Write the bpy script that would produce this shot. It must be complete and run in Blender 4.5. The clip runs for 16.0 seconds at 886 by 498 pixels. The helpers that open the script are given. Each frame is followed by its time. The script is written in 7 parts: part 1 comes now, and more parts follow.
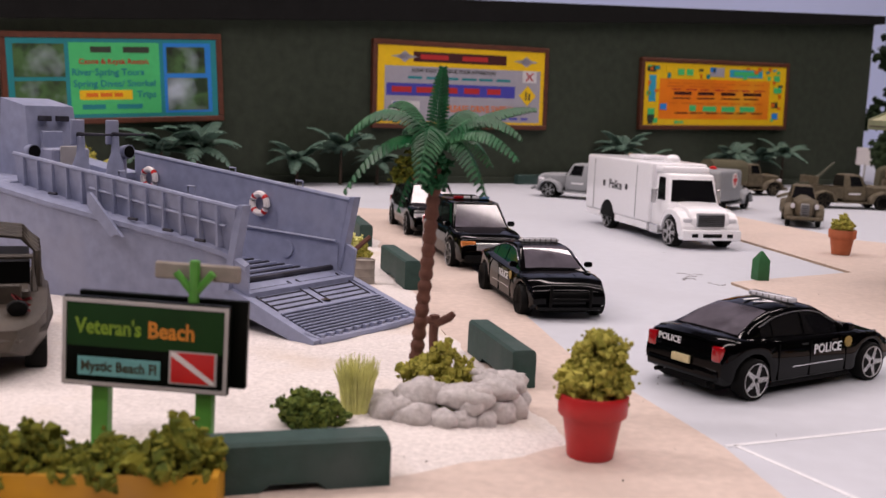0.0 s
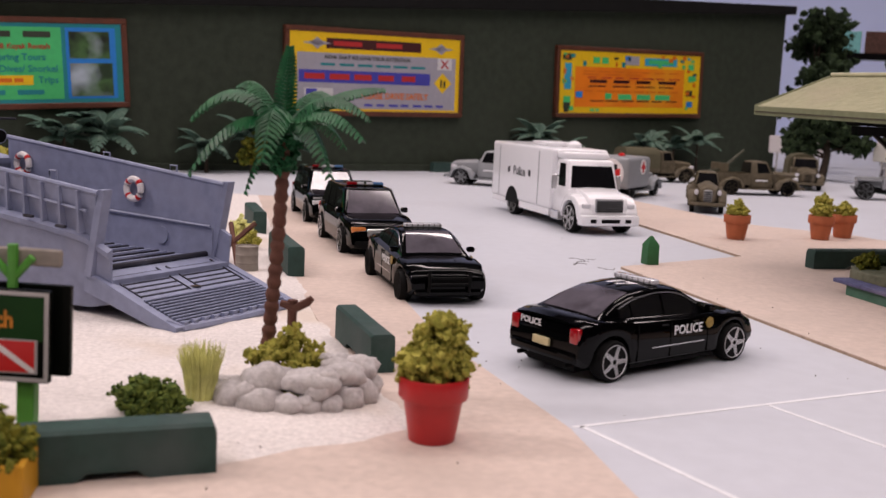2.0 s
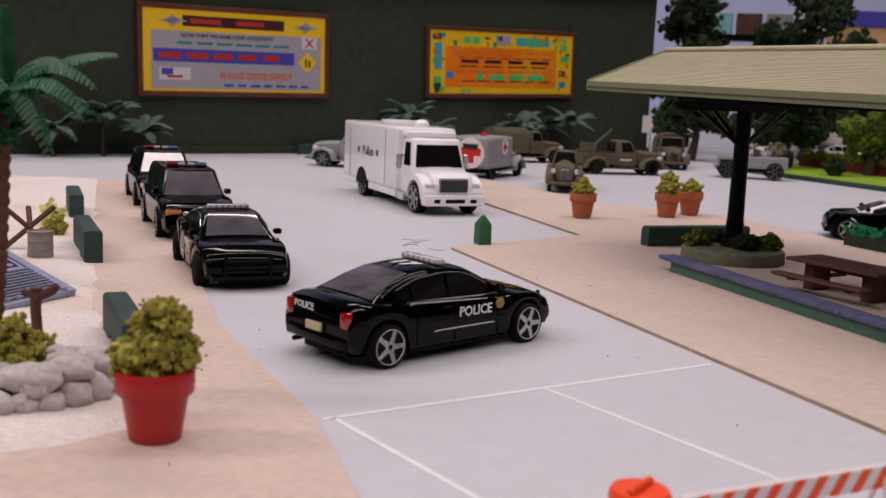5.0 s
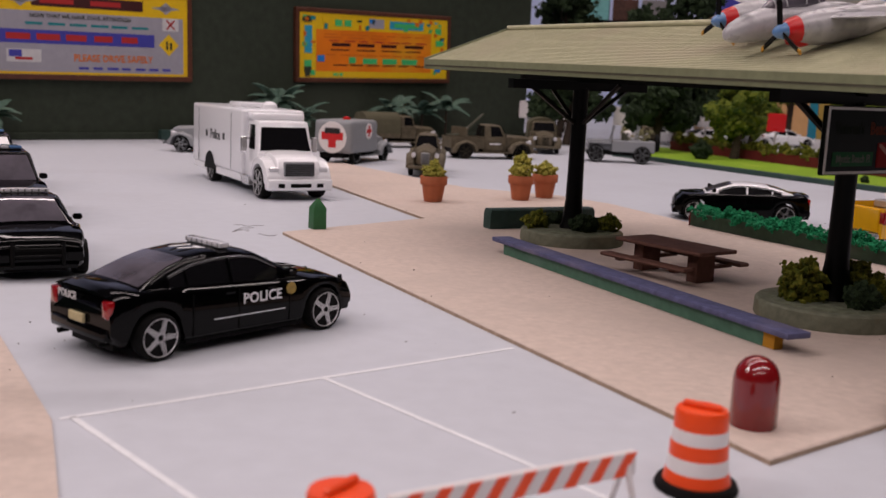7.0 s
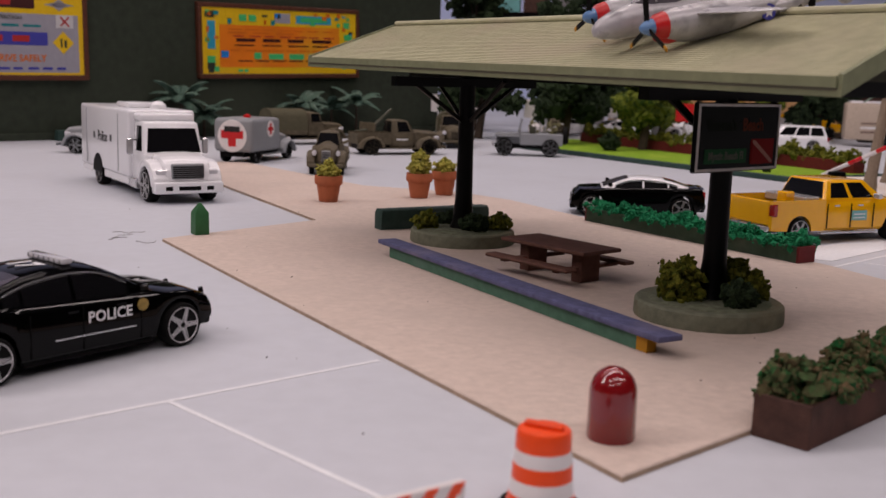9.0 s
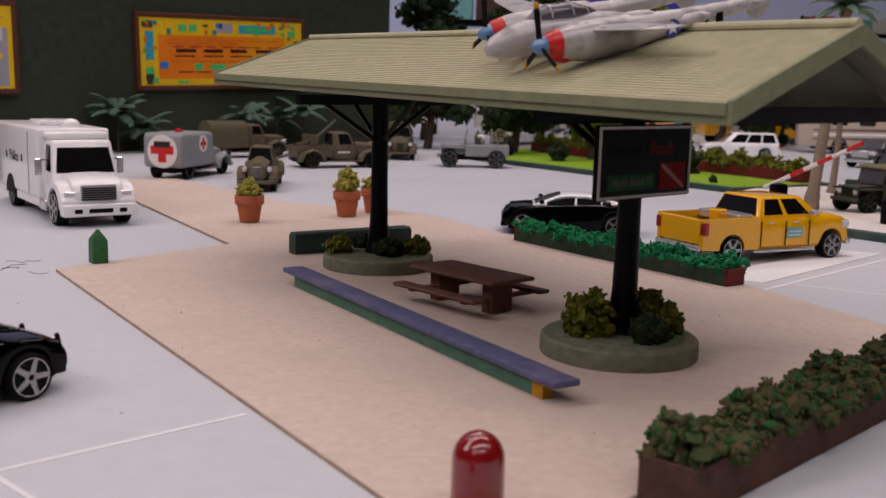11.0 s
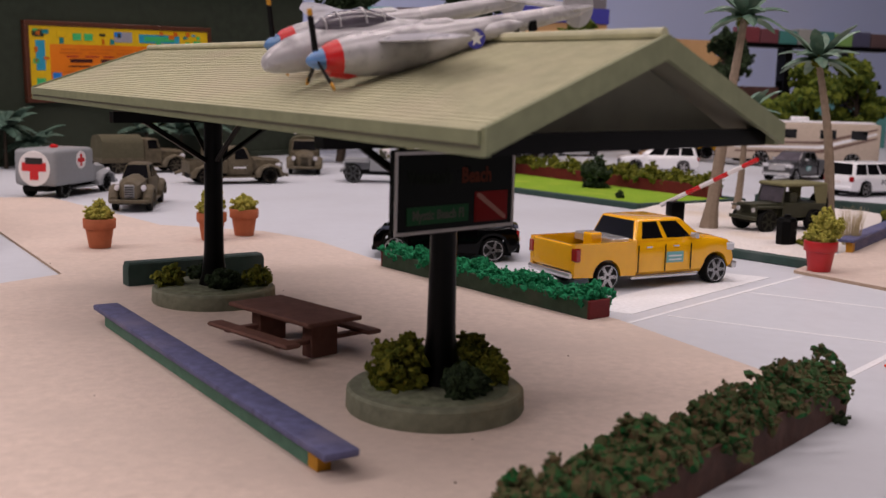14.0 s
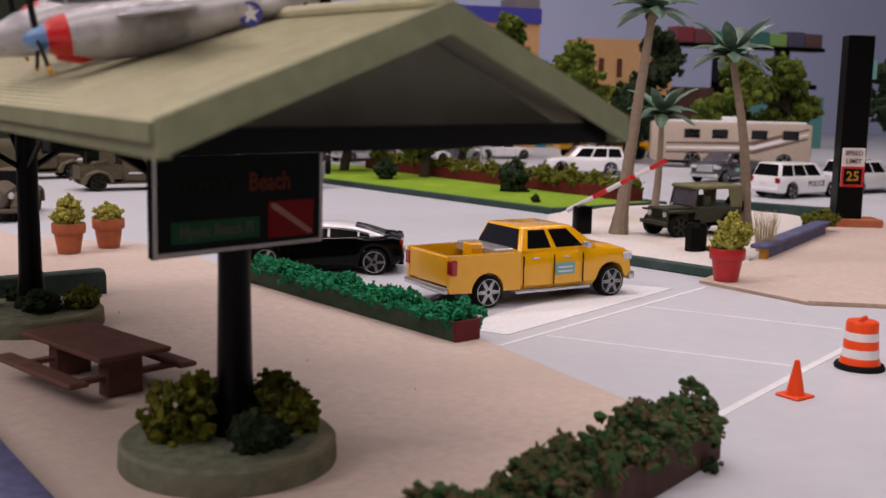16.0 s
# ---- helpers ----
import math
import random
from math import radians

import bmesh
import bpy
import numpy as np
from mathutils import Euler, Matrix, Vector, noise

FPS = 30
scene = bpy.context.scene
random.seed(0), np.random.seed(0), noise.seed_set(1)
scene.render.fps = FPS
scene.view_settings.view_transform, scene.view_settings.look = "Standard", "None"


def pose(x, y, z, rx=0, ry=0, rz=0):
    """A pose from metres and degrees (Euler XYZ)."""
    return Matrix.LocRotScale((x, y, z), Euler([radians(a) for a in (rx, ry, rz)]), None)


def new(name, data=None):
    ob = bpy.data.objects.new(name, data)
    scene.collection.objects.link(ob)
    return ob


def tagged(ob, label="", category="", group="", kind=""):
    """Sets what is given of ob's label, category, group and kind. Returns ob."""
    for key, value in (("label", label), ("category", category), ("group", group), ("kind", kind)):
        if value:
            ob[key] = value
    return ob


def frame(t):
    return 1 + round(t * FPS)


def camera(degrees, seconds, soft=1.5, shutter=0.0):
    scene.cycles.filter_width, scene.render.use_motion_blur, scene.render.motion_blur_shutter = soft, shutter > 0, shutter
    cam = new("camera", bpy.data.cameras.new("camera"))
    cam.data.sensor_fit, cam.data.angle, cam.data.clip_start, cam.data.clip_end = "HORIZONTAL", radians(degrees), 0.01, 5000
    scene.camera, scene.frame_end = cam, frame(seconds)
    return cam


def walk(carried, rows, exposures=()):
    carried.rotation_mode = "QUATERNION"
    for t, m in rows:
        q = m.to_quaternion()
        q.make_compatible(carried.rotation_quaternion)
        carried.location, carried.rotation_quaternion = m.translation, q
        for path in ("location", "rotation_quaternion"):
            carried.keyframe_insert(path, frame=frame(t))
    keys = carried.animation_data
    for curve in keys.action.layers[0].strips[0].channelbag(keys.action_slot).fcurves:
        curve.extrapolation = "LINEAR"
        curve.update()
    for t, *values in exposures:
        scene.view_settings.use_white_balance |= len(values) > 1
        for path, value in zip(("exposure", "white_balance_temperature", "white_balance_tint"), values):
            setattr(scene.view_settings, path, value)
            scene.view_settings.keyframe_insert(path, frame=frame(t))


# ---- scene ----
cam = camera(46.00, 16.0)
# seconds, eye in centimetres, yaw, pitch and roll in degrees
PATH = [
    (0, 0.315, -0.858, 6.945, 4.89, -7.79, 2.55),
    (0.5, 0.683, -0.990, 6.916, 3.40, -7.95, 2.65),
    (1, 1.158, -0.908, 6.925, 3.05, -7.99, 2.69),
    (1.5, 1.670, -0.773, 6.762, 2.56, -8.05, 2.65),
    (2, 2.262, -0.459, 6.838, 1.38, -8.20, 2.69),
    (2.5, 2.873, -0.146, 6.686, -0.51, -8.17, 2.71),
    (3, 3.212, 0.164, 6.733, -1.51, -8.38, 2.71),
    (3.5, 3.725, 0.431, 6.757, -2.33, -8.50, 2.69),
    (6, 6.809, 1.609, 6.472, -5.63, -9.02, 2.51),
    (6.5, 7.511, 1.866, 6.409, -7.21, -9.10, 2.53),
    (7, 8.408, 2.355, 6.330, -9.41, -9.19, 2.65),
    (7.5, 9.007, 2.526, 6.429, -11.11, -9.40, 2.55),
    (8, 9.258, 2.601, 6.678, -12.11, -9.47, 2.38),
    (8.5, 9.484, 2.640, 6.630, -12.82, -9.52, 2.11),
    (9, 10.110, 3.063, 6.609, -13.41, -9.46, 1.94),
    (11.5, 13.364, 5.058, 7.258, -15.38, -8.92, 1.48),
    (12, 14.270, 5.462, 7.364, -15.79, -8.68, 1.49),
    (12.5, 15.191, 5.759, 7.206, -16.61, -8.66, 1.47),
    (13, 15.648, 6.096, 7.310, -17.16, -8.71, 1.42),
    (13.5, 16.174, 6.412, 7.356, -17.43, -8.64, 1.41),
    (14, 17.020, 6.947, 7.361, -17.84, -8.54, 1.50),
    (14.5, 17.969, 7.537, 7.468, -18.50, -8.45, 1.60),
    (15, 19.051, 8.082, 6.995, -19.09, -8.10, 1.54),
    (15.5, 20.026, 8.961, 7.011, -19.98, -8.38, 1.58),
    (16, 21.156, 9.773, 7.170, -20.45, -8.30, 1.29),
]
walk(cam, [(t, pose(x / 100, y / 100, z / 100, 0, 0, yaw) @ pose(0, 0, 0, 90 + pitch) @ pose(0, 0, 0, 0, 0, roll))
           for t, x, y, z, yaw, pitch, roll in PATH],
     exposures=((0, -0.16), (1.5, -0.20), (3, -0.37), (7, -0.55), (9, -0.62), (11.5, -0.58), (14, -0.38), (16, -0.33)))
cam.data.dof.use_dof, cam.data.dof.focus_distance, cam.data.dof.aperture_fstop = True, 0.36, 38.0
# ---- end of path ----
# Lengths below are in centimetres; every mesh is scaled to metres when it is made.
CM = 0.01
rng = np.random.default_rng(7)

# ---- light ----
world = bpy.data.worlds.new("room_air")
world.use_nodes = True
world.node_tree.nodes["Background"].inputs[0].default_value = (0.80, 0.86, 1.0, 1)
world.node_tree.nodes["Background"].inputs[1].default_value = 0.015
scene.world = world


def ceiling_lamp(x, y, z, sx, sy, watts, turn=0.0):
    lamp = bpy.data.lights.new("ceiling_lamp", "AREA")
    lamp.shape, lamp.size, lamp.size_y, lamp.energy = "RECTANGLE", sx * CM, sy * CM, watts
    lamp.color = (1.0, 0.845, 0.835)
    ob = new("ceiling_lamp", lamp)
    ob.matrix_world = pose(x * CM, y * CM, z * CM, 0, 0, turn)
    return ob


LAMP_W = 6.9
for lx in (-26, 80):
    for ly in (-40, 55, 128):
        ceiling_lamp(lx, ly, 128, 112, 10, LAMP_W)
# unseen tubes added further back, for low light that reaches under the shelter
for lx, ly, w in ((-90, -120, 7.0), (30, -120, 5.0), (-150, 30, 23.0)):
    ceiling_lamp(lx, ly, 128, 112, 10, w)
scene.view_settings.exposure = 0.0


# ---- materials ----
def mat(name, col, rough=0.5, metal=0.0, coat=0.0, var=0.12, scale=350, bump=0.0, bscale=1500, col2=None, island=False, stain_or_sheen=None, blotch=60, spec=0.5, rand=False):
    spec = 0.22 if spec == 0.5 and rough > 0.5 else spec
    m = bpy.data.materials.new(name)
    m.use_nodes = True
    nt, lk = m.node_tree, m.node_tree.links
    b = nt.nodes["Principled BSDF"]
    b.inputs["Metallic"].default_value = metal
    b.inputs["Coat Weight"].default_value = coat
    b.inputs["Coat Roughness"].default_value = 0.04
    b.inputs["Specular IOR Level"].default_value = spec
    tc = nt.nodes.new("ShaderNodeTexCoord")
    fine = nt.nodes.new("ShaderNodeTexNoise")
    fine.inputs["Scale"].default_value, fine.inputs["Detail"].default_value = scale, 5
    wide = nt.nodes.new("ShaderNodeTexNoise")
    wide.inputs["Scale"].default_value, wide.inputs["Detail"].default_value = blotch, 3
    lk.new(tc.outputs["Object"], fine.inputs["Vector"])
    lk.new(tc.outputs["Object"], wide.inputs["Vector"])

    def mixer(fac, a, c):
        x = nt.nodes.new("ShaderNodeMix")
        x.data_type = "RGBA"
        for k, val in ((0, fac), (6, a), (7, c)):
            if isinstance(val, (tuple, list)):
                x.inputs[k].default_value = (*val[:3], 1)
            elif isinstance(val, (int, float)):
                x.inputs[k].default_value = val
            else:
                lk.new(val, x.inputs[k])
        return x.outputs[2]

    def ramp(src, lo, hi):
        r = nt.nodes.new("ShaderNodeMapRange")
        r.inputs[1].default_value, r.inputs[2].default_value = lo, hi
        lk.new(src, r.inputs[0])
        return r.outputs[0]

    dark = [c * (1 - var) for c in col]
    light = [min(1, c * (1 + var)) for c in col]
    out = mixer(ramp(fine.outputs[0], 0.3, 0.7), dark, light)
    if island or rand:
        src = nt.nodes.new("ShaderNodeNewGeometry").outputs["Random Per Island"] if island else nt.nodes.new("ShaderNodeObjectInfo").outputs["Random"]
        out = mixer(src, out, col2)
    elif col2:
        out = mixer(ramp(fine.outputs[0], 0.52, 0.62), out, col2)
    if stain_or_sheen:
        out = mixer(ramp(wide.outputs[0], 0.52, 0.75), out, stain_or_sheen)
    else:
        out = mixer(ramp(wide.outputs[0], 0.35, 0.9), out, [c * (1 - var * 0.8) for c in col]) if not island else out
    lk.new(out, b.inputs["Base Color"])
    rr = nt.nodes.new("ShaderNodeMapRange")
    rr.inputs[3].default_value, rr.inputs[4].default_value = max(0.02, rough - 0.06 - 0.1 * rough), min(1, rough + 0.04 + 0.1 * rough)
    lk.new(wide.outputs[0], rr.inputs[0])
    lk.new(rr.outputs[0], b.inputs["Roughness"])
    if bump:
        grit = nt.nodes.new("ShaderNodeTexNoise")
        grit.inputs["Scale"].default_value, grit.inputs["Detail"].default_value = bscale, 4
        lk.new(tc.outputs["Object"], grit.inputs["Vector"])
        bn = nt.nodes.new("ShaderNodeBump")
        bn.inputs["Strength"].default_value, bn.inputs["Distance"].default_value = bump, 0.0006
        lk.new(grit.outputs[0], bn.inputs["Height"])
        lk.new(bn.outputs[0], b.inputs["Normal"])
    return m


M_FLOOR = mat("painted_board", (0.53, 0.55, 0.60), 0.5, var=0.03, scale=160, stain_or_sheen=(0.47, 0.48, 0.52), blotch=7, bump=0.03, bscale=900)
M_TAN = mat("tan_board", (0.575, 0.475, 0.415), 0.62, var=0.08, scale=420, stain_or_sheen=(0.50, 0.42, 0.37), blotch=16, bump=0.18, bscale=1300)
M_TANEDGE = mat("tan_edge", (0.40, 0.30, 0.22), 0.8, var=0.2, scale=300)
M_SAND = mat("white_sand", (0.69, 0.645, 0.62), 0.95, var=0.13, scale=900, stain_or_sheen=(0.62, 0.53, 0.44), blotch=22, bump=0.9, bscale=1100)
M_LINE = mat("white_line", (0.74, 0.75, 0.78), 0.7, var=0.08, scale=600)
M_WALL = mat("green_plaster", (0.034, 0.043, 0.030), 0.9, var=0.16, scale=120, stain_or_sheen=(0.043, 0.052, 0.037), blotch=5, bump=0.3, bscale=500)
M_WALLTOP = mat("dark_eave", (0.004, 0.004, 0.004), 0.8, var=0.2)
M_SKY = mat("sky_blue_wall", (0.52, 0.59, 0.84), 0.9, var=0.03, scale=3, stain_or_sheen=(0.58, 0.63, 0.84), blotch=1.2)
M_ROOMWALL = mat("pale_wall", (0.10, 0.10, 0.11), 0.9, var=0.03, scale=4)
M_CEIL = mat("ceiling_grey", (0.10, 0.10, 0.10), 0.9, var=0.03, scale=4)
M_BROWNWOOD = mat("brown_frame", (0.10, 0.028, 0.012), 0.5, var=0.25, scale=250)
M_BLACK = mat("black_paint", (0.001, 0.001, 0.0012), 0.05, var=0.1, spec=0.15)
M_DKGLASS = mat("tinted_glass", (0.006, 0.006, 0.007), 0.05, coat=0.1, var=0.05, spec=0.3)
# the grey base stands in for the reflection on the panes
M_GLASSLIGHT = mat("sheen_glass", (0.10, 0.09, 0.11), 0.07, coat=0.3, var=0.3, scale=90, stain_or_sheen=(0.02, 0.018, 0.022), blotch=70)
M_RUBBER = mat("tyre_rubber", (0.005, 0.005, 0.005), 0.7, var=0.2, scale=900, spec=0.12)
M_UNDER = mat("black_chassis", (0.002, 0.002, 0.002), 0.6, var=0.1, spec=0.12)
# for the tubes that draw reflected lines along the sedan windows
M_GLINT = mat("glint_chrome", (0.45, 0.45, 0.47), 0.2, metal=0.8, var=0.1)
M_CHROME = mat("chrome", (0.68, 0.68, 0.70), 0.22, metal=0.7, var=0.06)
M_RIM = mat("silver_rim", (0.62, 0.61, 0.63), 0.3, metal=0.25, var=0.06)
M_WHITE = mat("white_paint", (0.83, 0.83, 0.86), 0.25, coat=0.4, var=0.015)
M_YELLOW = mat("yellow_paint", (0.84, 0.42, 0.004), 0.22, coat=0.7, var=0.03)
M_RED = mat("red_plastic", (0.55, 0.01, 0.012), 0.3, var=0.05)
M_REDLAMP = mat("red_lamp", (0.30, 0.004, 0.008), 0.12, coat=0.8, var=0.1)
M_BLUELAMP = mat("blue_lamp", (0.10, 0.22, 0.45), 0.15, coat=0.6, var=0.1)
M_CLEAR = mat("clear_lens", (0.60, 0.60, 0.64), 0.1, coat=0.8, var=0.08)
M_AMBER = mat("amber_lens", (0.60, 0.20, 0.05), 0.15, coat=0.7, var=0.1)
M_PLATE = mat("cream_plate", (0.55, 0.47, 0.26), 0.5, var=0.15, scale=600)
M_LETTER = mat("white_lettering", (0.72, 0.72, 0.74), 0.5, var=0.03)
M_GOLD = mat("gold_badge", (0.30, 0.20, 0.04), 0.4, var=0.3, scale=900)
M_DKLETTER = mat("dark_lettering", (0.03, 0.03, 0.035), 0.5, var=0.1)
M_REDPOT = mat("red_pot_paint", (0.42, 0.010, 0.012), 0.42, var=0.08, scale=250, bump=0.05, stain_or_sheen=(0.36, 0.012, 0.016))
M_TERRA = mat("terracotta", (0.40, 0.12, 0.055), 0.75, var=0.10, scale=350, bump=0.2, stain_or_sheen=(0.46, 0.17, 0.09))
M_OLIVE = mat("olive_drab", (0.095, 0.078, 0.050), 0.6, var=0.25, scale=300, stain_or_sheen=(0.13, 0.11, 0.08))
M_DKOLIVE = mat("dark_olive", (0.040, 0.042, 0.022), 0.5, var=0.2, scale=400)
M_CANVAS = mat("canvas_top", (0.20, 0.19, 0.10), 0.9, var=0.12, scale=900, bump=0.3)
M_TILT = mat("dark_canvas", (0.085, 0.078, 0.048), 0.9, var=0.15, scale=700, bump=0.3)
M_NAVY = mat("navy_grey", (0.225, 0.25, 0.365), 0.5, var=0.12, scale=260, stain_or_sheen=(0.27, 0.285, 0.385), blotch=40, bump=0.08)
# near-black; in ramp and deck gaps it stands in for their shade
M_NAVYDK = mat("navy_grey_dark", (0.022, 0.022, 0.032), 0.6, var=0.3, scale=300, stain_or_sheen=(0.07, 0.07, 0.10))
M_AMBGREY = mat("ambulance_grey", (0.24, 0.25, 0.265), 0.5, var=0.05)
M_BARRIER = mat("green_barrier", (0.030, 0.060, 0.052), 0.6, var=0.15, scale=300, bump=0.15, stain_or_sheen=(0.06, 0.085, 0.08))
M_POSTGREEN = mat("post_green", (0.035, 0.13, 0.05), 0.55, var=0.12, bump=0.1)
M_ROOF = mat("sage_roof", (0.45, 0.44, 0.30), 0.7, var=0.10, scale=260, stain_or_sheen=(0.46, 0.42, 0.31), blotch=26, bump=0.15)
M_EAVE = mat("sage_trim", (0.20, 0.215, 0.125), 0.6, var=0.12, scale=300)
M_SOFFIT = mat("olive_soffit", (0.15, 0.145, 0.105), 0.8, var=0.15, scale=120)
M_POSTBLK = mat("black_post", (0.002, 0.002, 0.002), 0.35, var=0.2, spec=0.1)
M_DISC = mat("mossy_base", (0.17, 0.18, 0.13), 0.9, var=0.2, scale=350, stain_or_sheen=(0.20, 0.15, 0.08), blotch=60, bump=0.4)
M_SOIL = mat("mossy_soil", (0.16, 0.175, 0.12), 0.95, var=0.3, scale=420, stain_or_sheen=(0.10, 0.12, 0.07), blotch=90, bump=0.8, bscale=700)
M_BENCHTOP = mat("blue_plank", (0.095, 0.10, 0.20), 0.6, var=0.25, scale=420, stain_or_sheen=(0.16, 0.15, 0.24), bump=0.3)
M_BENCHSIDE = mat("green_plank", (0.075, 0.17, 0.12), 0.65, var=0.15, scale=300, stain_or_sheen=(0.10, 0.19, 0.15))
M_BENCHEND = mat("yellow_end", (0.50, 0.24, 0.02), 0.6, var=0.15)
M_TABLE = mat("brown_table", (0.14, 0.066, 0.05), 0.75, var=0.2, scale=400, spec=0.25)
M_BOXGREEN = mat("green_planter", (0.05, 0.085, 0.055), 0.7, var=0.2, scale=300, stain_or_sheen=(0.09, 0.11, 0.08))
M_BOXEND = mat("maroon_end", (0.14, 0.018, 0.02), 0.6, var=0.15)
M_BOXBROWN = mat("brown_planter", (0.070, 0.035, 0.027), 0.75, var=0.25, scale=300, bump=0.3, stain_or_sheen=(0.11, 0.05, 0.04))
M_BOXYELLOW = mat("yellow_planter", (0.52, 0.27, 0.02), 0.55, var=0.08, scale=200, stain_or_sheen=(0.44, 0.24, 0.06))
M_BOLLARD = mat("dark_red_gloss", (0.20, 0.006, 0.008), 0.16, coat=0.6, var=0.06)
M_ORANGE = mat("safety_orange", (0.84, 0.07, 0.005), 0.4, var=0.05)
M_WHITEBAND = mat("white_band", (0.74, 0.70, 0.70), 0.4, var=0.04)
M_STONE = mat("grey_stone", (0.52, 0.49, 0.485), 0.9, var=0.2, scale=700, bump=0.5, stain_or_sheen=(0.42, 0.39, 0.37), blotch=120)
M_TRUNK = mat("palm_trunk", (0.125, 0.055, 0.040), 0.7, var=0.25, scale=500, bump=0.3)
M_TRUNKGREY = mat("grey_trunk", (0.27, 0.21, 0.155), 0.85, var=0.15, scale=400, bump=0.3)
M_BARK = mat("tree_bark", (0.055, 0.04, 0.03), 0.9, var=0.25, scale=300, bump=0.4)
# the paler blotches put glossy leaf highlights into the colour
M_FROND = mat("palm_frond", (0.008, 0.080, 0.026), 0.42, var=0.45, scale=220, stain_or_sheen=(0.05, 0.17, 0.07), blotch=190, spec=0.3)
M_FRONDGREY = mat("grey_frond", (0.085, 0.16, 0.11), 0.5, var=0.25, scale=260, stain_or_sheen=(0.19, 0.26, 0.19), blotch=150)
M_FRONDDULL = mat("dull_frond", (0.07, 0.125, 0.095), 0.6, var=0.25, scale=260, stain_or_sheen=(0.16, 0.22, 0.17), blotch=150)
M_MOSS = mat("olive_foam", (0.048, 0.068, 0.007), 0.95, var=0.5, scale=900, island=True, col2=(0.18, 0.175, 0.02), bump=0.6, bscale=1600)
M_MOSSLIGHT = mat("yellow_green_foam", (0.20, 0.20, 0.03), 0.95, var=0.45, scale=900, island=True, col2=(0.42, 0.38, 0.08), bump=0.6, bscale=1600)
M_EMERALD = mat("emerald_foam", (0.010, 0.13, 0.055), 0.95, var=0.5, scale=900, island=True, col2=(0.02, 0.28, 0.12), bump=0.6, bscale=1600)
M_HEDGE = mat("mixed_foam", (0.010, 0.085, 0.022), 0.95, var=0.5, scale=900, island=True, col2=(0.12, 0.075, 0.04), bump=0.6, bscale=1600)
M_DKGREEN = mat("dark_foam", (0.010, 0.020, 0.009), 0.95, var=0.5, scale=700, island=True, col2=(0.03, 0.05, 0.02), bump=1.0, bscale=1200)
M_TREEGREEN = mat("tree_foam", (0.02, 0.05, 0.008), 0.95, var=0.5, scale=700, island=True, col2=(0.16, 0.19, 0.022), bump=1.0, bscale=1200)
M_GRASS = mat("bright_grass", (0.20, 0.34, 0.02), 0.95, var=0.3, scale=700, stain_or_sheen=(0.30, 0.40, 0.04), blotch=50, bump=1.0, bscale=900)
M_TUFT = mat("pale_tuft", (0.68, 0.68, 0.26), 0.8, var=0.25, scale=300)
M_STRAW = mat("straw_tuft", (0.48, 0.40, 0.24), 0.8, var=0.2, scale=300)
M_SILVER = mat("aircraft_silver", (0.43, 0.42, 0.44), 0.30, metal=0.12, var=0.15, scale=160, stain_or_sheen=(0.17, 0.165, 0.175), blotch=140)
M_SIGNBLK = mat("sign_black", (0.003, 0.004, 0.003), 0.3, var=0.1, spec=0.06)
M_SIGNGREEN = mat("sign_green", (0.007, 0.042, 0.006), 0.6, var=0.5, scale=60)
M_SIGNFRAME = mat("grey_frame", (0.42, 0.40, 0.39), 0.5, var=0.08)
M_WOOD = mat("grey_wood", (0.27, 0.24, 0.21), 0.85, var=0.2, scale=300)
M_BRIGHTGREEN = mat("bright_green", (0.07, 0.27, 0.03), 0.5, var=0.15)
M_TURQ = mat("turquoise_panel", (0.16, 0.42, 0.42), 0.5, var=0.15, scale=250)
M_CORAL = mat("coral_orange", (0.55, 0.12, 0.02), 0.7, var=0.3)


def plain(name, col, rough=0.5):
    return mat(name, col, rough, var=0.06, scale=200)


P_YEL, P_GRN, P_BLU, P_TEA = plain("print_yellow", (0.78, 0.50, 0.004)), plain("print_green", (0.06, 0.50, 0.16)), plain("print_blue", (0.015, 0.20, 0.62)), plain("print_teal", (0.01, 0.22, 0.25))
P_ORG, P_RED, P_GRY, P_NVY = plain("print_orange", (0.66, 0.15, 0.005)), plain("print_red", (0.42, 0.02, 0.02)), plain("print_grey", (0.34, 0.33, 0.38)), plain("print_navy", (0.05, 0.05, 0.35))
P_CYN, P_DRK, P_WHT, P_MAR = plain("print_cyan", (0.03, 0.33, 0.50)), plain("print_dark", (0.03, 0.04, 0.025)), plain("print_white", (0.58, 0.57, 0.58)), plain("print_maroon", (0.05, 0.006, 0.006))
P_PHOTO = mat("photo_landscape", (0.05, 0.12, 0.035), 0.5, var=0.9, scale=45, stain_or_sheen=(0.42, 0.50, 0.58), blotch=26, col2=(0.012, 0.035, 0.01))
P_ORGB = mat("print_orange_fade", (0.80, 0.20, 0.004), 0.5, var=0.1, scale=30, stain_or_sheen=(0.76, 0.33, 0.01), blotch=12)


# ---- mesh helpers ----
def rounded(mesh, angle=35):
    for p in mesh.polygons:
        p.use_smooth = True
    mesh.set_sharp_from_angle(angle=radians(angle))


def as_mesh(name, bm, material, angle=35):
    bmesh.ops.recalc_face_normals(bm, faces=bm.faces)
    bmesh.ops.scale(bm, vec=(CM, CM, CM), verts=bm.verts)
    me = bpy.data.meshes.new(name)
    bm.to_mesh(me)
    bm.free()
    rounded(me, angle)
    me.materials.append(material)
    return me


def place(x=0, y=0, z=0, rz=0, rx=0, ry=0):
    return pose(x * CM, y * CM, z * CM, rx, ry, rz)


